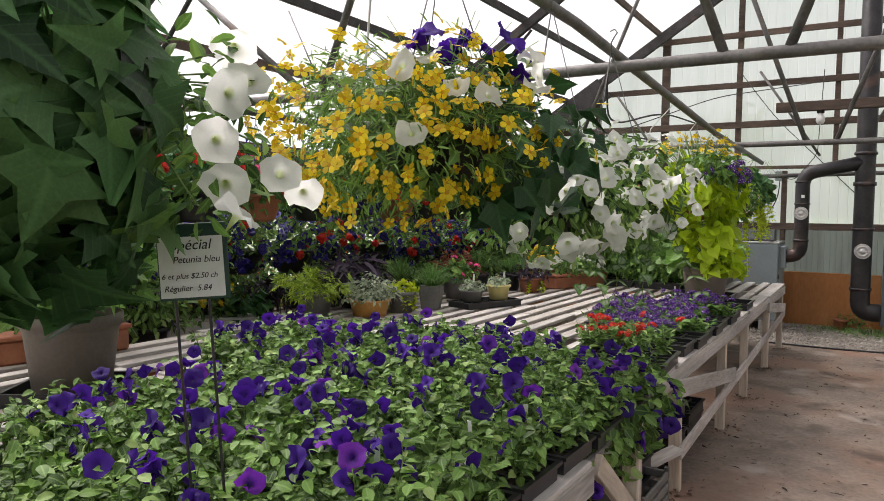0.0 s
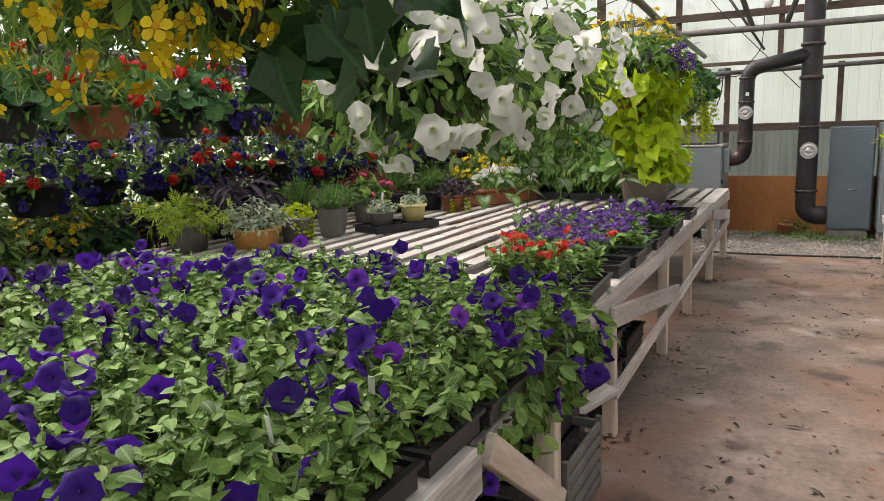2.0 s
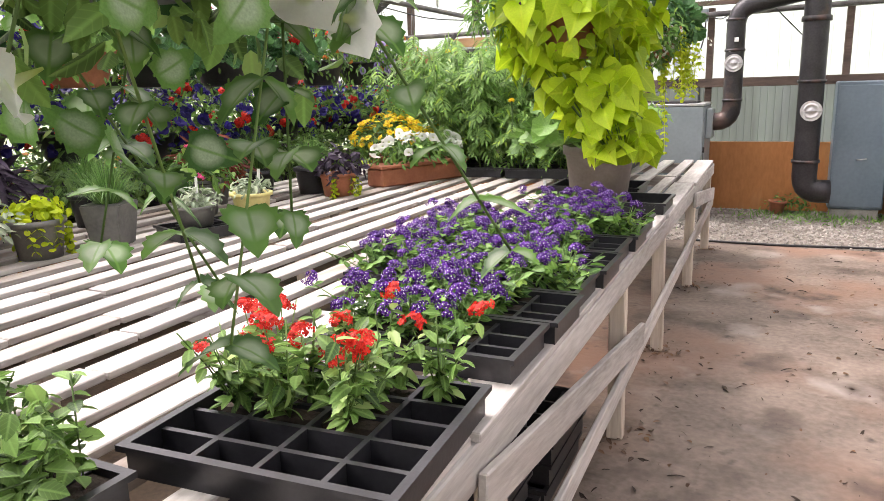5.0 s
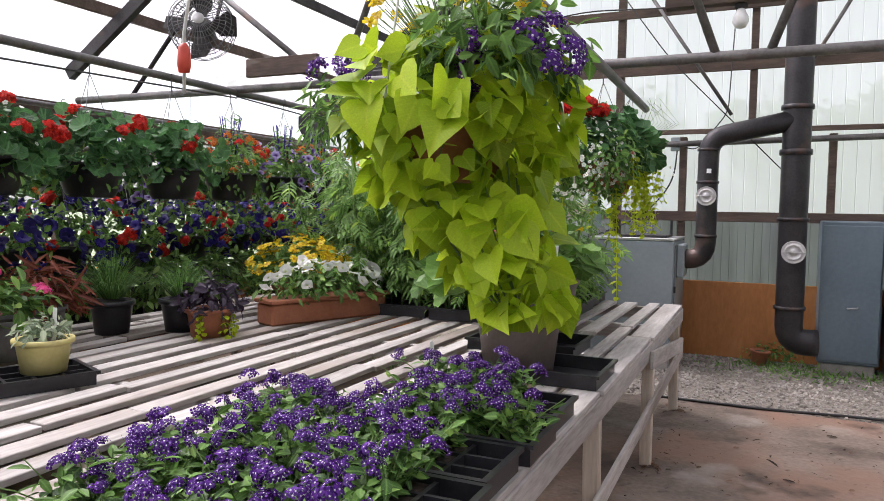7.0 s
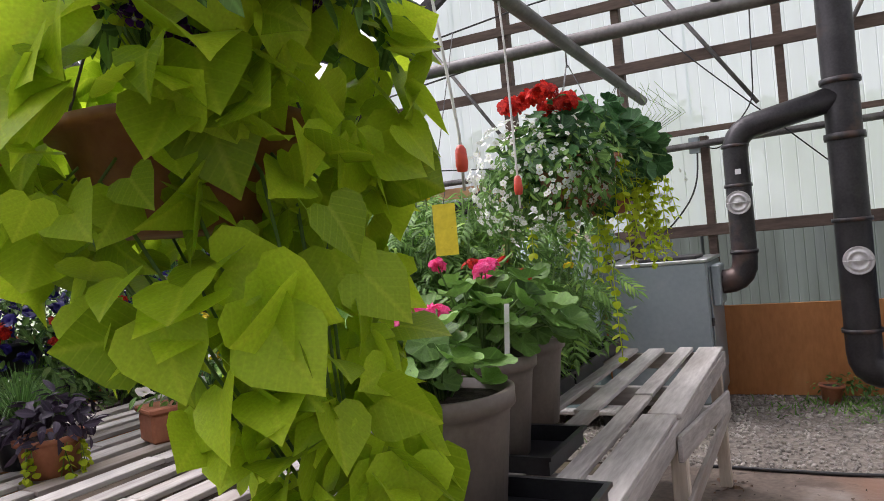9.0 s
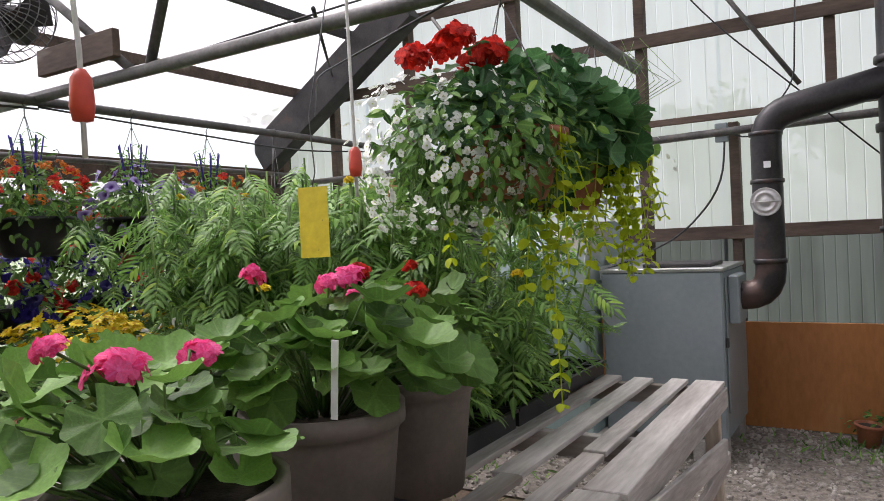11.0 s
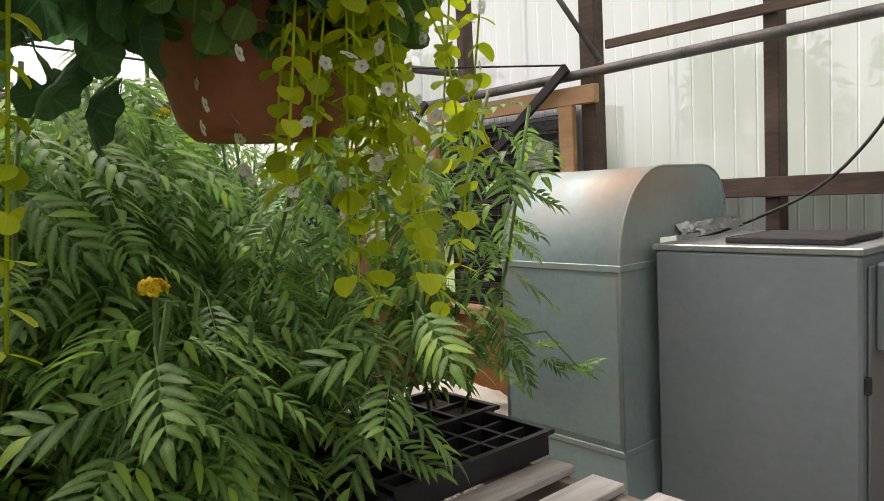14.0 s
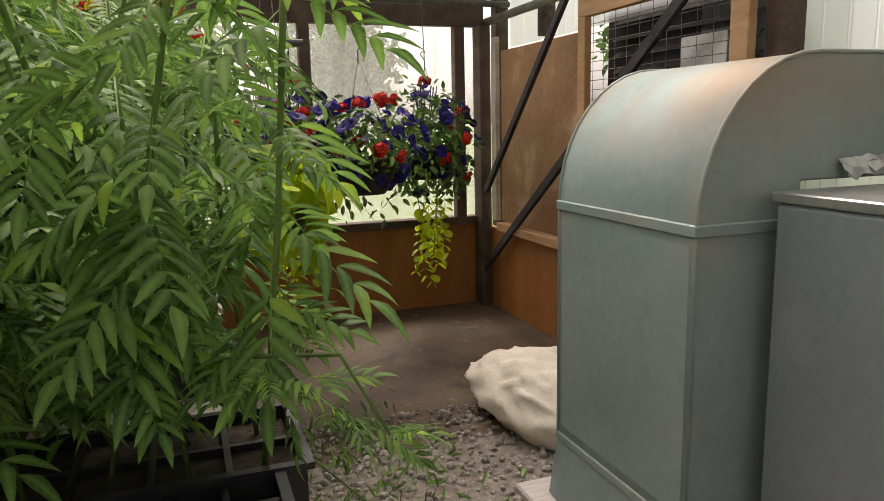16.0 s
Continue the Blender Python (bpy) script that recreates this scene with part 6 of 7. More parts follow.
st = [(0.06 + 0.15 * rng.random(), -0.14 + 0.24 * rng.random(), 0.02) for q in range(6)]
vines(b, 256, st, rng.uniform(0.3, 0.62, 6), COIN, L_CREEP, 0.033, 0.042, 0.05, stem_mat=L_CREEP)
st = [(-0.1 + 0.22 * math.cos(q), 0.7 + 0.22 * math.sin(q), 0.02) for q in rng.uniform(-0.35, 1.7, 16)]
vines(b, 257, st, rng.uniform(0.15, 0.5, 16), COIN, L_CREEP, 0.032, 0.04, 0.06, stem_mat=L_CREEP)
st = [(-0.02 + 0.2 * math.cos(q), 0.05 + 0.2 * math.sin(q), 0.0) for q in rng.uniform(3.4, 5.4, 2)]
st += [(0.1 + 0.1 * rng.random(), 0.66 + 0.3 * rng.random(), 0.02) for q in range(12)]
vines(b, 260, st, rng.uniform(0.2, 0.55, 14), COIN, L_CREEP, 0.032, 0.04, 0.06, stem_mat=L_CREEP)
tubes("wispy_stem", [[(0.05, 0.6, 0.05), (0.1 + 0.02 * k, 0.66 + 0.02 * k, 0.25), (0.12 + 0.03 * (k % 4), 0.7 + 0.03 * (k % 5), 0.34 + 0.03 * (k % 3))] for k in range(12)], 0.0014, L_STEM, b, 4)

# pull cords with red floats
for x, y, z in ((-0.5, 1.6, 1.79), (-0.57, 5.63, 1.69), (-0.62, 4.9, 1.76), (-0.24, 6.44, 1.68), (-0.37, 7.1, 1.66)):
    t = thing("pull_cord", Matrix.Translation((x, y, z)), "pale pull cord with a red plastic float", "cord", "pull cords")
    tube("cord", [(0, 0, -0.07), (0, 0, 0.05), ((-0.38 - x) * 0.3, 0, pipe_top(y) - z - 0.2), (-0.38 - x, 0, pipe_top(y) - z - 0.02)], 0.0035, M_WHITECORD, t, 6)
    lathe("float", [(0.001, -0.03), (0.011, -0.028), (0.014, -0.012), (0.012, 0.02), (0.006, 0.03), (0.001, 0.031)], M_RED, t, 14)
tr = thing("sticky_trap", Matrix.Translation((-0.84, 7.5, 1.56)), "yellow sticky insect card hanging on a wire", "insect trap")
box("card", (-0.045, -0.001, -0.1), (0.045, 0.001, 0.1), M_TRAP, tr, 0)
tube("wire", [(0, 0, 0.1), (0.01, 0, 0.14), (0, 0, 0.3), (0.1, 0, 0.75)], 0.002, M_WIRE, tr, 5)
tr.matrix_basis = Matrix.Translation((-0.84, 7.5, 1.56)) @ pose(0, 0, 0, 0, 0, 15)

# ---- tall marigolds at the bench's end ----
def marigold(m, seed, h, w, n, blooms):
    t = thing("marigold_tray", m, "black tray of tall feathery-leaved marigolds", "plant tray", "marigold trays")
    rng = np.random.default_rng(seed)
    cell_tray("tray", t, 0.5, 0.27, 0.075, 4, 2)
    box("soil", (-0.24, -0.125, 0.006), (0.24, 0.125, 0.05), M_SOIL, t, 0)
    stems, T, D, N, tips = [], [], [], [], []
    for k in range(8):
        c = np.array((-0.19 + 0.125 * (k % 4), -0.065 + 0.13 * (k // 4), 0.05))
        top = c + np.array((rng.normal() * w, rng.normal() * w, h * rng.uniform(0.75, 1.05)))
        stems.append([c, c * 0.5 + top * 0.5 + rng.normal(size=3) * 0.02, top])
        tips.append(top)
        for q in range(n):
            f = 0.2 + 0.8 * (q + rng.random()) / n
            a = q * 2.4 + rng.uniform(-0.4, 0.4)
            T.append(c + (top - c) * f)
            D.append((math.cos(a), math.sin(a), rng.uniform(-0.5, 0.5)))
            N.append(np.array((0.5 * math.cos(a), 0.5 * math.sin(a), 1.0)) + rng.normal(size=3) * 0.22)
    T = np.array(T)
    tubes("stem", stems, 0.005, L_STEM, t, 6)
    V, F, B = merged(FERN, frames(np.array(D), np.array(N)) * rng.uniform(0.13, 0.23, len(T))[:, None, None], T, rng)
    tagged(part_of("leaves", mesh_of("leaves", V, F, L_MARIGOLD, B), t), kind="stuff")
    for k in range(blooms):
        hd = HEADBIG[k % 2]
        part_of("bud", mesh_of("bud", hd[0], hd[1], F_YELLOW, hd[2]), t, Matrix.Translation(tips[k]) @ Matrix.Scale(0.05, 4), "small yellow marigold flower")
    return t


mg = [marigold(Matrix.Translation((-1.23, 8.3, TOP)), 300, 0.98, 0.11, 25, 0), marigold(Matrix.Translation((-1.23, 8.6, TOP)), 301, 1.1, 0.12, 28, 1), marigold(Matrix.Translation((-1.23, 8.87, TOP)), 302, 0.5, 0.1, 15, 1), marigold(Matrix.Translation((-1.08, 9.27, TOP)) @ pose(0, 0, 0, 0, 0, 90), 303, 0.92, 0.14, 26, 0)]
for k, (i, x, y) in enumerate(((0, -1.78, 8.3), (1, -1.78, 8.6), (1, -1.78, 8.9), (1, -2.34, 9.2), (1, -2.34, 8.6), (1, -2.34, 8.9), (2, -1.23, 8.0), (0, -1.78, 8.0), (3, -1.78, 9.3), (1, -2.34, 8.3))):
    copy_thing(mg[i], Matrix.Translation((x, y, TOP)) @ pose(0, 0, 0, 0, 0, 180 * (k % 2) + 3 * (k % 5)))
for y in (8.12, 8.65):
    copy_thing(mg[2], Matrix.Translation((-0.8, y, TOP)) @ pose(0, 0, 0, 0, 0, 90))
branch = thing("marigold_branch", Matrix(), "long marigold branch leaning out beyond the bench's end", "plant branch")
arm = [Vector(p) for p in ((-1.1, 9.3, 0.98), (-0.84, 9.42, 1.07), (-0.76, 9.55, 1.08), (-0.69, 9.6, 0.98))]
tube("stem", arm, np.array((0.005, 0.004, 0.003, 0.002)), L_STEM, branch, 6)
rng = np.random.default_rng(340)
T = np.array([arm[1].lerp(arm[3], f) for f in np.linspace(0.1, 1.0, 16)])
D = np.array([(arm[3] - arm[1]).normalized()] * 16) + np.column_stack([rng.normal(size=16) * 0.7, rng.normal(size=16) * 0.7, rng.uniform(-1.0, 0.3, 16)])
V, F, B = merged(FERN, frames(D, np.array((0, 0, 1.0)) + rng.normal(size=(16, 3)) * 0.35) * rng.uniform(0.06, 0.115, 16)[:, None, None], T, rng)
tagged(part_of("leaves", mesh_of("leaves", V, F, L_MARIGOLD, B), branch), kind="stuff")
tube("fallen_stem", [(-1.3, 9.47, 0.79), (-1.5, 9.75, 0.42), (-1.66, 9.93, 0.12), (-1.8, 10.0, 0.01)], 0.003, L_STEM, branch, 5)
for y in (9.21,):
    t = thing("empty_tray", Matrix.Translation((-0.82, y, TOP)), "empty black cell tray at the bench's end", "tray", "empty trays")
    cell_tray("tray", t, 0.25, 0.52, 0.07, 3, 6)
sp = thing("potted_plant", Matrix.Translation((-3.2, 9.78, 0.86)), "hanging pot of lime-green heart-leaved vine near the corner", "hanging basket")
round_pot(sp, 0.13, 0.1, 0.2, M_BLACKPLASTIC)
hanger(sp, 0.13, 0.2, 1.45)
rng = np.random.default_rng(330)
T, d = shell(rng, 90, (0, 0, 0.16), (0.24, 0.24, 0.27), -0.9, 0.6)
single("leaf", sp, MESH_LIME, 330, T, leaf_turns(rng, d, 0.12, 0.3, 0.3, 0.6))
stalks(sp, 331, 30, (0, 0, 0.28), (0.24, 0.24, 0.22), (0, 0, 0.15), 0.003)

# ---- left rows of baskets: one over the bench's far edge, one by the wall ----
def mixed_basket(seed, leaf_protos, leaf_mat, leaf_size, count, bloom, label, pot=M_BLACKPLASTIC, radii=(0.3, 0.3, 0.22), top=0.6, spikes=False, trail=130, low=-0.5):
    t = hanging(Matrix(), label, 0.2, pot, top, 0.2, "baskets along the wall")
    foliage("leaves", t, leaf_protos, leaf_mat, seed, count, (0, 0, 0.06), radii, leaf_size, low, 0.5, 0.45, 0.45, 0.35)
    foliage("trailing_leaves", t, OVAL, L_MID, seed + 1, trail, (0, 0, -0.1), (radii[0] * 0.9, radii[1] * 0.9, 0.25), 0.052, -0.95, 0.7, 0.3, 0.5, 0.8)
    for k, (proto, mat_, n_, size, down) in enumerate(bloom):
        flowers("blossoms", t, proto, mat_, seed + 5 + k, n_, (0, 0, 0.06), (radii[0] * 1.03, radii[1] * 1.03, radii[2] * 1.08), size, down, 0.75, 0.35, 0.97)
    if spikes:
        tubes("flower_spike", [[(0.03 * math.cos(q), 0.03 * math.sin(q), 0.1), (0.08 * math.cos(q), 0.08 * math.sin(q), 0.42)] for q in np.linspace(0, 5.5, 7)], 0.004, F_BLUE, t, 5)
        foliage("spike_leaves", t, NARROW, L_MID, seed + 9, 160, (0, 0, 0.22), (0.09, 0.09, 0.22), 0.05, -0.9, 0.5)
    return t


kinds = [
    mixed_basket(400, ROUND, L_GERDARK, 0.095, 190, [(HEADBIG, F_RED, 9, 0.1, 0.2), (FLORET, F_WHITE, 30, 0.025, -0.6)], "hanging basket of red geraniums with dark round leaves"),
    mixed_basket(410, OVAL, L_MID, 0.05, 420, [(HEAD, F_ORANGE, 30, 0.065, -0.5), (HEAD, F_RED, 12, 0.075, 0.0)], "hanging basket of small orange and red trumpets", top=0.6, spikes=True),
    mixed_basket(420, OVAL, L_MID, 0.05, 420, [(TRUMPET_S, F_LILAC, 44, 0.075, -0.6)], "hanging basket of veined lilac petunias", spikes=True),
    mixed_basket(430, OVAL, L_MID, 0.05, 380, [(TRUMPET_S, F_BLUE, 85, 0.078, -0.9), (HEADBIG, F_RED, 9, 0.085, -0.4)], "hanging basket of deep blue and red petunias"),
    mixed_basket(440, IVY, L_MID, 0.07, 260, [(HEADBIG, F_RED, 10, 0.085, -0.3), (HEAD, F_PINK, 6, 0.08, 0.1)], "hanging basket of red and pink flowers over green leaves", M_TERRACOTTA, spikes=True),
    mixed_basket(450, OVAL, L_MID, 0.05, 360, [(TRUMPET_S, F_BLUE, 70, 0.078, -0.9), (HEADBIG, F_RED, 10, 0.09, -0.6)], "hanging basket dense with dark blue petunias and red geraniums"),
    mixed_basket(460, OVAL, L_MID, 0.055, 900, [(TRUMPET_S, F_BLUE, 46, 0.085, -0.9), (HEADBIG, F_RED, 16, 0.085, -0.6)], "round basket of blue petunias, red geraniums and tall blue spikes", radii=(0.31, 0.31, 0.36), top=0.62, spikes=True, trail=420, low=-0.95),
]
rng = np.random.default_rng(470)
vines(kinds[6], 471, [(0.12 * math.cos(q), 0.12 * math.sin(q), -0.3) for q in rng.uniform(0, 6.28, 8)], rng.uniform(0.3, 0.62, 8), COIN + OVAL, L_CREEP, 0.06, 0.05, 0.05)
r = random.Random(5)
spots = []
for k in range(12):
    spots.append((-3.2 + r.uniform(-0.04, 0.04), 2.6 + 0.6 * k, 1.7, (4, 0, 4, 0, 3, 4, 0, 0, 0, 1, 2, 1, 2)[k], 0.6))
for k in range(12):
    spots.append((-4.35 + r.uniform(-0.1, 0.1), 2.2 + 0.66 * k, 1.6, (0, 4, 1, 0, 2)[k % 5], 0.6))
for k in range(16):
    spots.append((-3.65 + r.uniform(-0.12, 0.12), 1.9 + 0.56 * k, 1.22 + r.uniform(-0.04, 0.04), (5, 3, 5, 3)[k % 4], 0.6))
used = set()
for x, y, z, k, top in spots:
    m = Matrix.Translation((x, y, z)) @ pose(0, 0, 0, 0, 0, r.uniform(0, 360))
    if k not in used:
        used.add(k)
        kinds[k].matrix_basis = m
    else:
        copy_thing(kinds[k], m)
for y in (10.95, 10.05):
    ball = copy_thing(kinds[6], Matrix.Translation((-4.5, y, 1.22)) @ pose(0, 0, 0, 0, 0, 90 * y)) if y < 10.5 else kinds[6]
    ball.matrix_basis = Matrix.Translation((-4.5, y, 1.22)) @ pose(0, 0, 0, 0, 0, 90 * y)
    tagged(tube("suspension_cable", [(-4.5, y, 1.81), (-4.53, y, 2.2)], 0.003, M_WIRE), "wire from the pipe down to a hanging basket", "wire", "basket wires")
low = tagged(tube("hanging_pipe", [(-3.65, 1.5, 1.82), (-3.65, 10.0, 1.82)], 0.02, M_TUBE), "lower grey tube carrying petunia baskets", "pipe", "basket pipes", "structure")
low_ties = thing("pipe_hanger", Matrix(), "wires holding the lower basket pipe", "wire")
for y in (3.5, 8.08):
    tube("wire", [(-3.65, y, 1.82), (-3.65, y, 2.33)], 0.003, M_WIRE, low_ties, 5)

# ---- pots along the bench's far edge ----
def grass_pot(m, seed, mat_pot, label, n=420, L=0.3, square=False):
    t = thing("potted_grass", m, label, "potted plant", "grass pots")
    if square:
        bm = bmesh.new()
        bmesh.ops.create_cone(bm, cap_ends=True, segments=4, radius1=0.1, radius2=0.135, depth=0.2, matrix=Matrix.Translation((0, 0, 0.1)) @ Matrix.Rotation(math.pi / 4, 4, "Z"))
        bmesh.ops.bevel(bm, geom=bm.edges[:], offset=0.006, segments=2, affect="EDGES")
        part_of("pot", bm_mesh("pot", bm, mat_pot), t)
    else:
        round_pot(t, 0.11, 0.085, 0.18, mat_pot)
    rng = np.random.default_rng(seed)
    V, F, B, o = [], [], [], 0
    for k in range(n):
        a = rng.uniform(0, 6.28)
        l = L * rng.uniform(0.7, 1.15)
        out = rng.uniform(0.2, 1.0)
        c, s = math.cos(a), math.sin(a)
        w = 0.0022
        for i in range(5):
            f = i / 4
            rr = 0.05 * out + l * 0.75 * out * f
            z = 0.19 + l * (0.9 * f - 0.75 * out * f * f)
            for sg in (-1, 1):
                V.append((rr * c - sg * w * s * (1 - f * 0.8), rr * s + sg * w * c * (1 - f * 0.8), z))
                B.append((0.2, f, 0.5))
        for i in range(4):
            q = o + 2 * i
            F += [(q, q + 1, q + 3), (q, q + 3, q + 2)]
        o += 10
    part_of("blades", mesh_of("blades", np.array(V), np.array(F), L_GRASSBLADE, np.array(B)), t)
    return t


def leafy_pot(m, seed, pot, protos, mat_, size, count, radii, label, bloom=None, name="potted_plant", r=0.12, h=0.18, trail=None):
    t = thing(name, m, label, "potted plant")
    round_pot(t, r, r * 0.8, h, pot)
    foliage("leaves", t, protos, mat_, seed, count, (0, 0, h + radii[2] * 0.35), radii, size, -0.5, 0.4)
    if bloom:
        flowers("blossoms", t, bloom[0], bloom[1], seed + 1, bloom[2], (0, 0, h + radii[2] * 0.4), radii, bloom[3], 0.0, 0.6, 0.4, 0.97)
    if trail:
        rng = np.random.default_rng(seed + 2)
        st = [(r * math.cos(q), r * math.sin(q), h) for q in rng.uniform(0, 6.28, 16)]
        vines(t, seed + 3, st, rng.uniform(0.1, 0.2, 16), COIN, trail, 0.03, 0.03, 0.03)
    return t


def trough(m, length, mat_, label, seed, plants):
    t = thing("flower_box", m, label, "flower box")
    bm = bmesh.new()
    add_box(bm, (-length / 2, -0.09, 0), (length / 2, 0.09, 0.13), 0.012)
    add_box(bm, (-length / 2 - 0.012, -0.102, 0.13), (length / 2 + 0.012, 0.102, 0.155), 0.006)
    part_of("box", bm_mesh("box", bm, mat_), t)
    for k, (protos, lm, size, count, radii, dx, bl) in enumerate(plants):
        foliage("leaves", t, protos, lm, seed + k * 3, count, (dx, 0, 0.15 + radii[2] * 0.4), radii, size, -0.5, 0.4)
        if bl:
            flowers("blossoms", t, bl[0], bl[1], seed + k * 3 + 1, bl[2], (dx, 0, 0.16 + radii[2] * 0.45), radii, bl[3], -0.1, 0.6, 0.4, 0.97)
    return t


trough(Matrix.Translation((-3.75, 3.95, 0.563)) @ pose(0, 0, 0, 0, 0, 50), 0.95, M_WHITEPLASTIC, "white plastic flower box of dark leaves and golden flowers", 500, [(IVY, L_GERDARK, 0.09, 90, (0.22, 0.16, 0.16), 0.2, None), (OVAL, L_PETUNIA, 0.06, 300, (0.3, 0.2, 0.24), -0.15, (DAISY8, F_YELLOW, 120, 0.05))])
trough(Matrix.Translation((-3.05, 2.2, TOP)) @ pose(0, 0, 0, 0, 0, 80), 0.7, M_TERRACOTTA, "terracotta flower box of mixed green plants", 510, [(OVAL, L_MID, 0.07, 260, (0.34, 0.2, 0.22), 0, (TRUMPET_S, F_RED, 18, 0.05))])
leafy_pot(Matrix.Translation((-2.95, 4.2, TOP)), 520, M_GREYPOT, FERN, L_FERNLIME, 0.11, 130, (0.24, 0.24, 0.12), "grey pot of lime-green feathery fern", None, r=0.14)
leafy_pot(Matrix.Translation((-2.6, 4.45, TOP)), 523, M_ORANGEPOT, OVAL, L_GREY, 0.04, 620, (0.22, 0.22, 0.14), "orange planter of small silvery-edged leaves", None, r=0.16, h=0.13)
leafy_pot(Matrix.Translation((-2.5, 4.75, TOP)), 526, M_GREYPOT, COIN, L_CREEP, 0.032, 160, (0.12, 0.12, 0.07), "grey pot with golden trailing leaves", None, r=0.11, h=0.17, trail=L_CREEP)
grass_pot(Matrix.Translation((-2.4, 5.05, TOP)) @ pose(0, 0, 0, 0, 0, 20), 530, M_GREYPOT, "square grey pot of fine arching grass", 520, 0.3, True)
leafy_pot(Matrix.Translation((-3.0, 4.75, TOP)), 533, M_BLACKPLASTIC, NARROW, L_PURPLELEAF, 0.17, 240, (0.24, 0.24, 0.2), "pot of dark purple strap-shaped leaves", None)
grass_pot(Matrix.Translation((-2.95, 5.4, TOP)), 536, M_BLACKPLASTIC, "dark pot of fine green grass", 480, 0.32)
dt = thing("drip_tray", Matrix.Translation((-2.12, 5.5, TOP)) @ pose(0, 0, 0, 0, 0, 68), "black perforated tray holding two small pots", "tray")
cell_tray("tray", dt, 0.6, 0.28, 0.055, 6, 3)
yp = leafy_pot(Matrix.Translation((-2.06, 5.64, TOP + 0.05)), 540, M_YELLOWPOT, OVAL, L_GREY, 0.04, 130, (0.1, 0.1, 0.06), "cream yellow pot of grey-green leaves", None, r=0.1, h=0.13)
plant_tag(yp, 0.03, 0.02, 0.1, 0.15, 5, 30)
bp_ = leafy_pot(Matrix.Translation((-2.18, 5.36, TOP + 0.05)), 543, M_GREYPOT, OVAL, L_GREY, 0.04, 130, (0.11, 0.11, 0.06), "brown barrel pot of variegated leaves", None, r=0.1, h=0.1)
plant_tag(bp_, 0.0, 0.02, 0.08, 0.16, 5, 10)
leafy_pot(Matrix.Translation((-2.62, 5.85, TOP)), 546, M_GREYPOT, OVAL, L_MID, 0.07, 180, (0.2, 0.2, 0.14), "grey pot with pink flowers and green leaves", (HEAD, F_PINK, 4, 0.07))
leafy_pot(Matrix.Translation((-2.85, 6.2, TOP)), 549, M_GREYPOT, NARROW, L_REDLEAF, 0.1, 260, (0.2, 0.2, 0.18), "pot of red-brown coleus leaves", None)
grass_pot(Matrix.Translation((-2.75, 6.55, TOP)), 552, M_BLACKPLASTIC, "dark pot of drooping green grass", 560, 0.36)
leafy_pot(Matrix.Translation((-2.25, 6.75, TOP)), 555, M_TERRACOTTA, OVAL, L_PURPLELEAF, 0.06, 160, (0.17, 0.17, 0.12), "terracotta pot of dark leaves with golden trailing vine", None, r=0.12, h=0.15, trail=L_CREEP)
grass_pot(Matrix.Translation((-2.5, 6.8, TOP)), 558, M_BLACKPLASTIC, "dark pot of drooping green grass", 420, 0.32)
trough(Matrix.Translation((-2.05, 7.55, TOP)) @ pose(0, 0, 0, 0, 0, 68), 0.85, M_TERRACOTTA, "terracotta flower box of white petunias and yellow daisies", 560, [(OVAL, L_MID, 0.05, 420, (0.42, 0.2, 0.14), 0, (TRUMPET_S, F_WHITE, 46, 0.08))])
leafy_pot(Matrix.Translation((-2.4, 7.75, TOP)), 564, M_TERRACOTTA, OVAL, L_MID, 0.06, 420, (0.3, 0.3, 0.22), "terracotta pot of massed golden yellow daisies", (DAISY8, F_YELLOW, 260, 0.055), r=0.16)
leafy_pot(Matrix.Translation((-2.5, 8.25, TOP)), 567, M_TERRACOTTA, OVAL, L_MID, 0.06, 380, (0.26, 0.26, 0.22), "terracotta pot of golden daisies with red blooms", (DAISY8, F_YELLOW, 80, 0.05), r=0.16)
leafy_pot(Matrix.Translation((-2.15, 8.05, TOP)), 570, M_TERRACOTTA, OVAL, L_MID, 0.05, 300, (0.22, 0.22, 0.16), "terracotta pot of white petunias", (TRUMPET_S, F_WHITE, 20, 0.075), r=0.14)

# lower tier by the wall
tier = thing("slatted_shelf", Matrix(), "low wooden shelf by the side wall", "shelf")
for k in range(6):
    beam("slat", (-3.5 - k * 0.2, 1.6, 0.55), (-3.5 - k * 0.2, 9.2, 0.55), 0.13, 0.024, M_OLDWOOD, tier, 0.003)
for y in (1.8, 3.6, 5.4, 7.2, 9.0):
    for x in (-3.55, -4.45):
        beam("leg", (x, y, 0), (x, y, 0.53), 0.06, 0.06, M_OLDWOOD, tier, 0.004, up=(0, 1, 0))
    beam("bearer", (-3.4, y, 0.515), (-4.6, y, 0.515), 0.05, 0.04, M_OLDWOOD, tier, 0.003)
lows = [leafy_pot(Matrix(), 600, M_BLACKPLASTIC, OVAL, L_PETUNIA, 0.07, 460, (0.28, 0.28, 0.36), "dark pot of bushy green plants on the low shelf", None), leafy_pot(Matrix(), 603, M_BLACKPLASTIC, OVAL, L_MID, 0.06, 440, (0.28, 0.28, 0.3), "dark pot of orange flowers on the low shelf", (DAISY8, F_ORANGE, 60, 0.045)), leafy_pot(Matrix(), 606, M_BLACKPLASTIC, NARROW, L_PURPLELEAF, 0.14, 200, (0.24, 0.24, 0.2), "dark pot of purple leaves on the low shelf", None)]
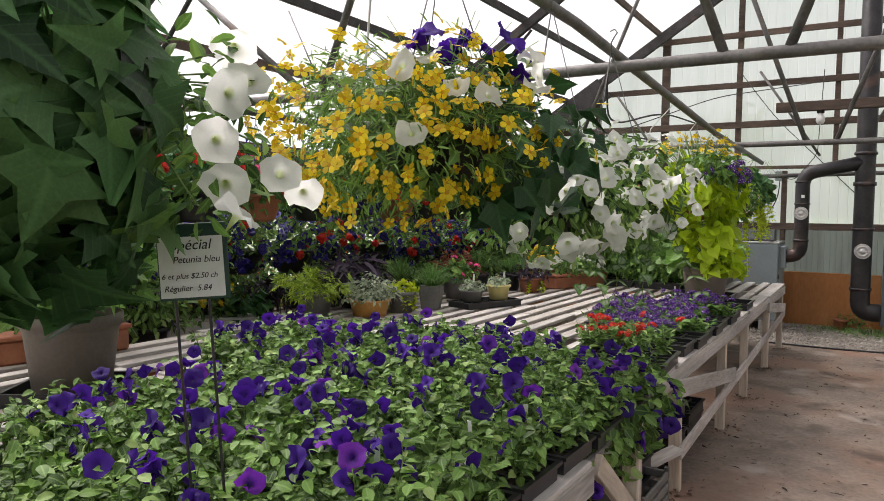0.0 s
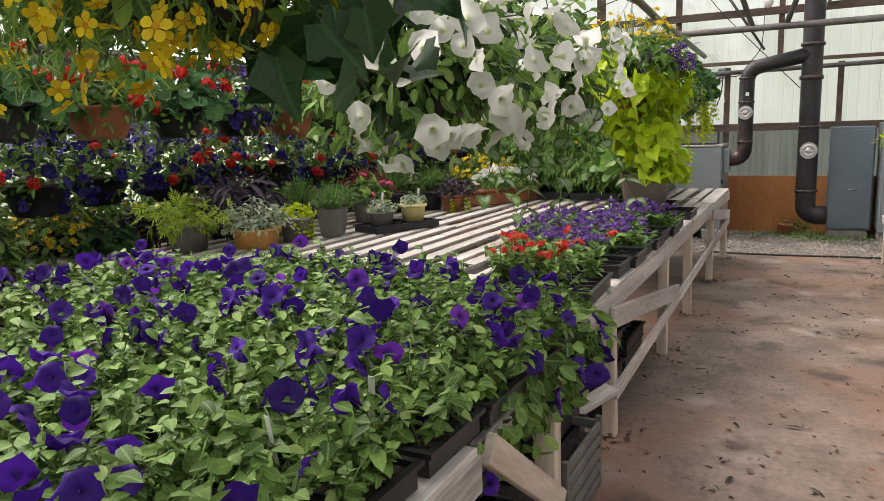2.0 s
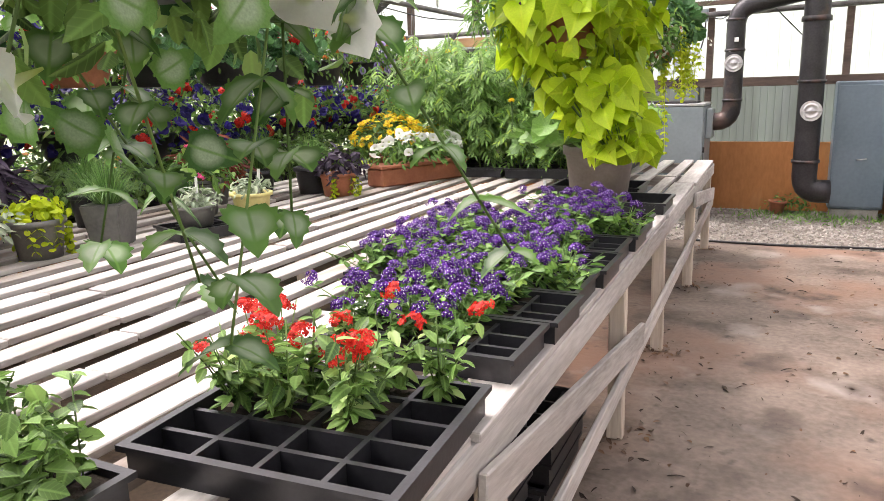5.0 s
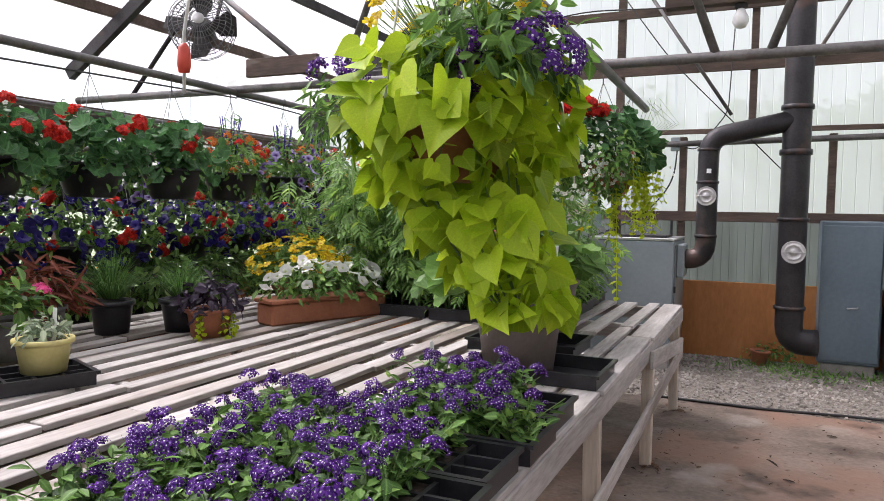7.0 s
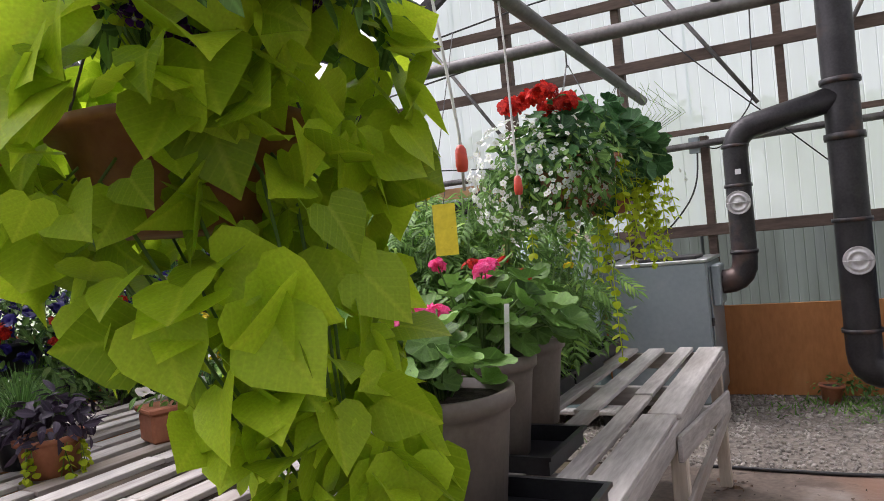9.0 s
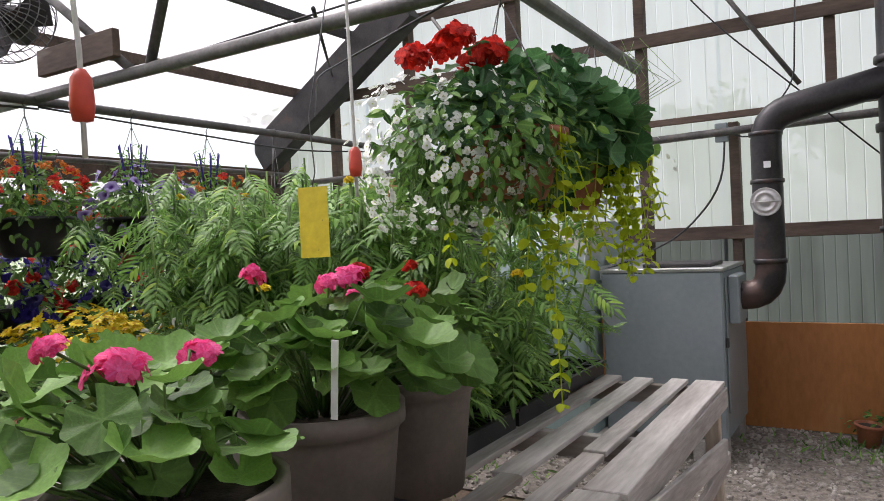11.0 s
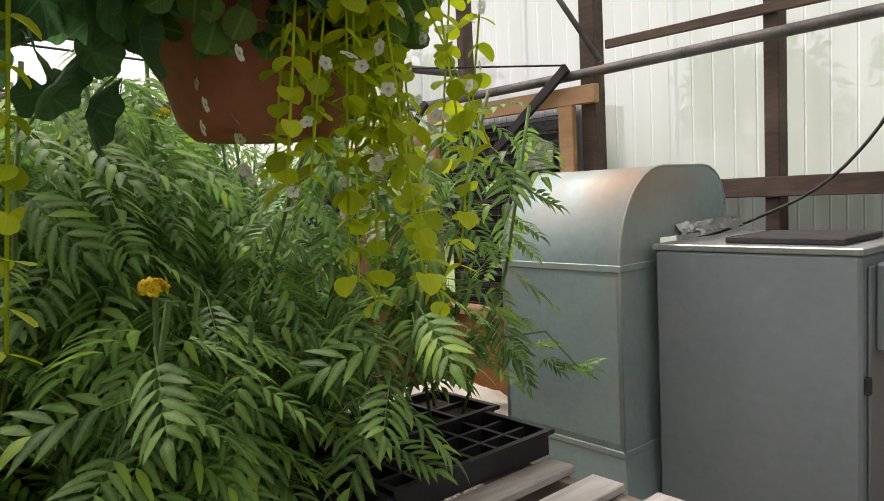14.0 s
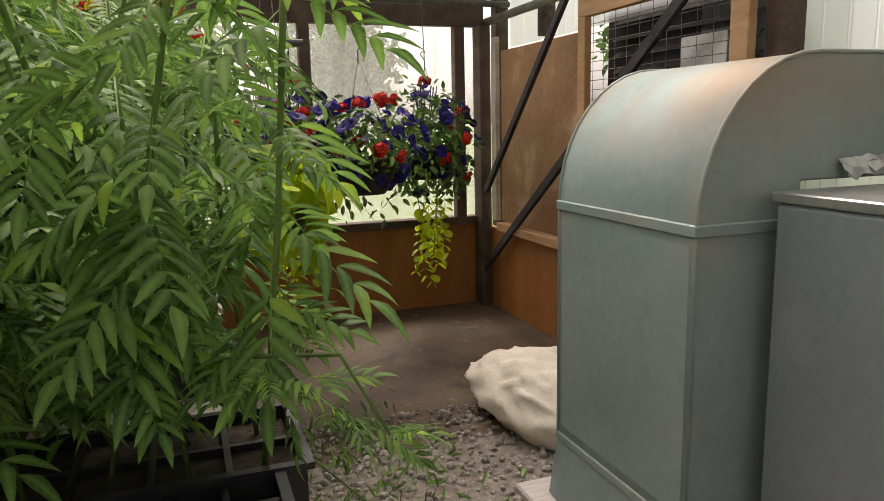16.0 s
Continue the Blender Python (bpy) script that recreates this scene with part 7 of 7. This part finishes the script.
for k in range(34):
    m = Matrix.Translation((-3.6 - 0.42 * (k % 3) - (0.75 if k % 3 == 0 and 7 < k < 13 else 0), 1.9 + 0.215 * k, 0.562))
    lows[k].matrix_basis = m if k < 3 else lows[k].matrix_basis
    lows.append(lows[k]) if k < 3 else lows.append(copy_thing(lows[(k * 2) % 3], m))

# ---- right bench ----
def seed_tray(m):
    t = thing("seedling_tray", m, "black tray packed with pale green seedlings", "plant tray", "seedling trays")
    cell_tray("tray", t, 0.5, 0.27, 0.055, 8, 5)
    rng = np.random.default_rng(700)
    n = 520
    T = np.column_stack([rng.uniform(-0.24, 0.24, n), rng.uniform(-0.13, 0.13, n), rng.uniform(0.05, 0.085, n)])
    d = np.column_stack([rng.normal(size=n), rng.normal(size=n), rng.uniform(0, 0.6, n)])
    V, F, B = merged(OVAL, frames(d, np.array((0, 0, 1.0)) + rng.normal(size=(n, 3)) * 0.3) * rng.uniform(0.02, 0.035, n)[:, None, None], T, rng)
    part_of("seedlings", mesh_of("seedlings", V, F, L_GREY, B), t)
    return t


s0 = seed_tray(Matrix.Translation((1.72, 6.9, TOP)))
for i in range(2):
    for j in range(9):
        if i + j:
            copy_thing(s0, Matrix.Translation((1.72 + 0.55 * i, 6.9 + 0.3 * j, TOP)))
for x, y in ((1.72, 5.2), (1.75, 4.55), (2.3, 5.2), (1.72, 3.9)):
    t = thing("empty_tray", Matrix.Translation((x, y, TOP)) @ pose(0, 0, 0, 0, 0, 4), "empty black cell tray on the bench across the path", "tray", "empty trays")
    cell_tray("tray", t, 0.5, 0.27, 0.06, 6, 4)
sb = hanging(Matrix.Translation((1.6, 9.05, 1.57)), "hanging terracotta basket of orange and red flowers with lime trailer", 0.17, M_TERRACOTTA, 0.84, 0.18)
foliage("leaves", sb, OVAL, L_MID, 710, 380, (0, 0, 0.08), (0.22, 0.22, 0.16), 0.06, -0.5, 0.4)
foliage("upright_leaves", sb, NARROW, L_MID, 715, 160, (0.02, 0, 0.28), (0.12, 0.12, 0.2), 0.07, -0.6, 0.4)
flowers("blossoms", sb, DAISY8, F_ORANGE, 711, 50, (0, 0, 0.08), (0.24, 0.24, 0.18), 0.05, 0.0, 0.6, 0.4)
rng = np.random.default_rng(712)
vines(sb, 713, [(0.17 * math.cos(q), 0.17 * math.sin(q), 0) for q in rng.uniform(2, 4.4, 9)], rng.uniform(0.15, 0.35, 9), COIN, L_CREEP, 0.035, 0.035)
sb = hanging(Matrix.Translation((1.62, 6.6, 1.95)), "hanging basket of red geraniums and white bacopa by the path", 0.18, M_BLACKPLASTIC, 0.5, 0.17)
foliage("leaves", sb, ROUND, L_GERDARK, 720, 170, (0, 0, 0.06), (0.28, 0.28, 0.22), 0.1, -0.5, 0.5)
foliage("small_leaves", sb, OVAL, L_MID, 723, 420, (0.05, 0, -0.14), (0.27, 0.27, 0.3), 0.04, -0.95, 0.6, 0.3, 0.5, 0.8)
flowers("white_floret", sb, FLORET, F_WHITE, 721, 260, (0.08, 0, -0.1), (0.29, 0.29, 0.3), 0.028, -0.9, 0.9, 0.4)
for k in range(4):
    hd = HEADBIG[k % 2]
    part_of("flower_head", mesh_of("flower_head", hd[0], hd[1], F_RED, hd[2]), sb, Matrix.Translation((-0.1 + 0.08 * k, -0.12 + 0.05 * (k % 3), 0.3)) @ Matrix.Scale(0.11, 4))
tote = thing("plastic_tote", Matrix.Translation((1.75, 9.9, 0.0)), "dark potted clutter stand behind the bench", "stand")
box("body", (-0.2, -0.15, 0), (0.2, 0.15, 0.5), M_GREYPOT, tote, 0.02)

# ---- sign ----
sg = thing("price_sign", Matrix.Translation((-0.45, 0.95, 1.475)) @ pose(0, 0, 0, 0, -4, 33) @ Matrix.Scale(0.75, 4), "hand-lettered white price card on a dark green board and stakes", "sign")
box("board", (-0.1, 0.0, -0.1), (0.1, 0.008, 0.12), M_DARKGREEN, sg, 0.002)
box("card", (-0.095, -0.004, -0.092), (0.088, -0.001, 0.082), M_PAPER, sg, 0.0005)
for x in (-0.06, 0.035):
    tube("stake", [(x, 0.012, 0.0), (x, 0.016, -0.86)], 0.0045, M_STEEL, sg, 6)
for text, x, z, size in (("Sp\u00e9cial", -0.06, 0.045, 0.042), ("Petunia bleu", -0.055, 0.008, 0.027), ("6 et plus $2.50 ch", -0.09, -0.037, 0.022), ("R\u00e9gulier  5.84", -0.085, -0.073, 0.024)):
    cu = bpy.data.curves.new("lettering", "FONT")
    cu.body, cu.size, cu.shear, cu.extrude = text, size, 0.25, 0.0006
    tmp = new("lettering", cu)
    me = bpy.data.meshes.new_from_object(tmp.evaluated_get(bpy.context.evaluated_depsgraph_get()))
    bpy.data.objects.remove(tmp)
    bpy.data.curves.remove(cu)
    me.materials.clear()
    me.materials.append(M_INK)
    part_of("lettering", me, sg, Matrix.Translation((x, -0.0048, z)) @ pose(0, 0, 0, 90, 0, 0))

# ---- sack, weeds by the end wall ----
bm = bmesh.new()
bmesh.ops.create_icosphere(bm, subdivisions=5, radius=1)
for v in bm.verts:
    p = v.co.copy()
    ridge = 1 - abs(noise.noise(Vector((p.x * 2.6 + 4, p.y * 2.2 + p.z * 1.5, p.z * 1.2)))) * 2
    k = 0.97 + 0.14 * noise.noise(p * 1.3) + 0.06 * max(0.0, ridge) ** 5 + 0.05 * noise.noise(p * 3.3 + Vector((3, 1, 2))) + 0.012 * noise.noise(p * 14)
    v.co = Vector((p.x * 0.52 * k, p.y * 0.3 * k, max(-0.16, p.z * 0.24 * k - 0.06 * abs(p.x))))
sk = thing("sack", Matrix.Translation((-2.66, 10.92, 0.125)) @ pose(0, 0, 0, 0, 0, 12) @ Matrix.Diagonal((1, 1, 0.86, 1)), "crumpled cream fabric sack on the gravel", "sack")
part_of("cloth", bm_mesh("cloth", bm, M_SACK, True), sk)
pot = thing("potted_plant", Matrix.Translation((0.42, 11.36, -0.008)) @ pose(0, 0, 0, 0, 5, 0), "small clay pot with weeds by the plywood wall", "potted plant")
round_pot(pot, 0.085, 0.06, 0.15, M_TERRACOTTA)
foliage("leaves", pot, OVAL, L_MID, 800, 160, (0.14, 0.1, 0.13), (0.28, 0.14, 0.1), 0.04, -0.6, 0.3)
rng = np.random.default_rng(810)
n = 620
T = np.column_stack([rng.normal(0.85, 0.45, n), 11.45 - np.abs(rng.normal(0, 0.35, n)), np.zeros(n)])
T = np.vstack([T, np.column_stack([rng.normal(-2.3, 0.55, 420), rng.normal(9.9, 0.25, 420), np.zeros(420)])])
n = len(T)
V, F, B = merged(NARROW, frames(rng.normal(size=(n, 3)) * 0.5 + np.array((0, 0, 0.8)), rng.normal(size=(n, 3))) * rng.uniform(0.03, 0.08, n)[:, None, None], T, rng)
tagged(part_of("weeds", mesh_of("weeds", V, F, L_MID, B)), "sparse green weeds in the gravel", "weeds", kind="stuff")

rng = np.random.default_rng(820)
n = 260
T = np.column_stack([rng.uniform(-0.1, 1.5, n), rng.uniform(-0.5, 9.5, n), np.full(n, 0.006)])
feet = [(-0.11, y) for y in (4.1, 5.5, 6.6, 8.0, 9.3)] + [(1.42, y) for y in (2.6, 3.5, 4.5, 5.46, 6.38, 7.53, 8.6, 9.4)] + [(-0.03, 2.9)]
for fx, fy in feet:
    T = np.vstack([T, np.column_stack([rng.normal(fx, 0.06, 34), rng.normal(fy, 0.09, 34), rng.uniform(0.003, 0.02, 34)])])
n = len(T)
V, F, B = merged(PETLEAF + OVAL, frames(rng.normal(size=(n, 3)), np.array((0, 0, 1.0)) + rng.normal(size=(n, 3)) * 0.15) * rng.uniform(0.012, 0.045, n)[:, None, None], T, rng)
tagged(part_of("dry_litter", mesh_of("dry_litter", V, F, L_LITTER, B)), "dry brown leaf litter and petals on the path", "leaf litter", kind="stuff")

# ---- outside: trees beyond the sheets ----
def tree(m, seed, h):
    t = thing("tree", m, "leafy green tree outside the greenhouse", "tree", "trees outside")
    rng = np.random.default_rng(seed)
    tube("trunk", [(0, 0, 0), (0.1, 0, h * 0.3), (0.0, 0.1, h * 0.7)], np.array((0.22, 0.17, 0.07)), M_OLDWOOD, t, 10)
    tubes("limb", [[(0.05, 0, h * 0.35), (math.cos(a) * h * 0.15, math.sin(a) * h * 0.15, h * 0.55), (math.cos(a) * h * 0.28, math.sin(a) * h * 0.28, h * 0.72)] for a in np.linspace(0, 5.2, 7)], 0.05, M_OLDWOOD, t, 6)
    cs = np.column_stack([rng.normal(size=16) * h * 0.17, rng.normal(size=16) * h * 0.17, h * rng.uniform(0.42, 0.95, 16)])
    T = np.vstack([c + rng.normal(size=(150, 3)) * h * 0.075 for c in cs])
    V, F, B = merged(OVAL, leaf_turns(rng, rng.normal(size=(len(T), 3)), 0.32, 0.4, 0.6, 0.3), T, rng)
    part_of("crown", mesh_of("crown", V, F, L_TREE, B), t)
    return t


ts = [tree(Matrix.Translation((2.5, 27, -0.05)), 900, 4.6), tree(Matrix.Translation((-4, 30, -0.05)), 901, 5.2)]
for k, (x, y) in enumerate(((6, 25), (-9, 29), (11, 28), (-15, 22), (-20, 14), (-22, 7), (-24, 0), (0.5, 31), (16, 18))):
    copy_thing(ts[k % 2], Matrix.Translation((x, y, -0.05)) @ pose(0, 0, 0, 0, 0, 50 * k))
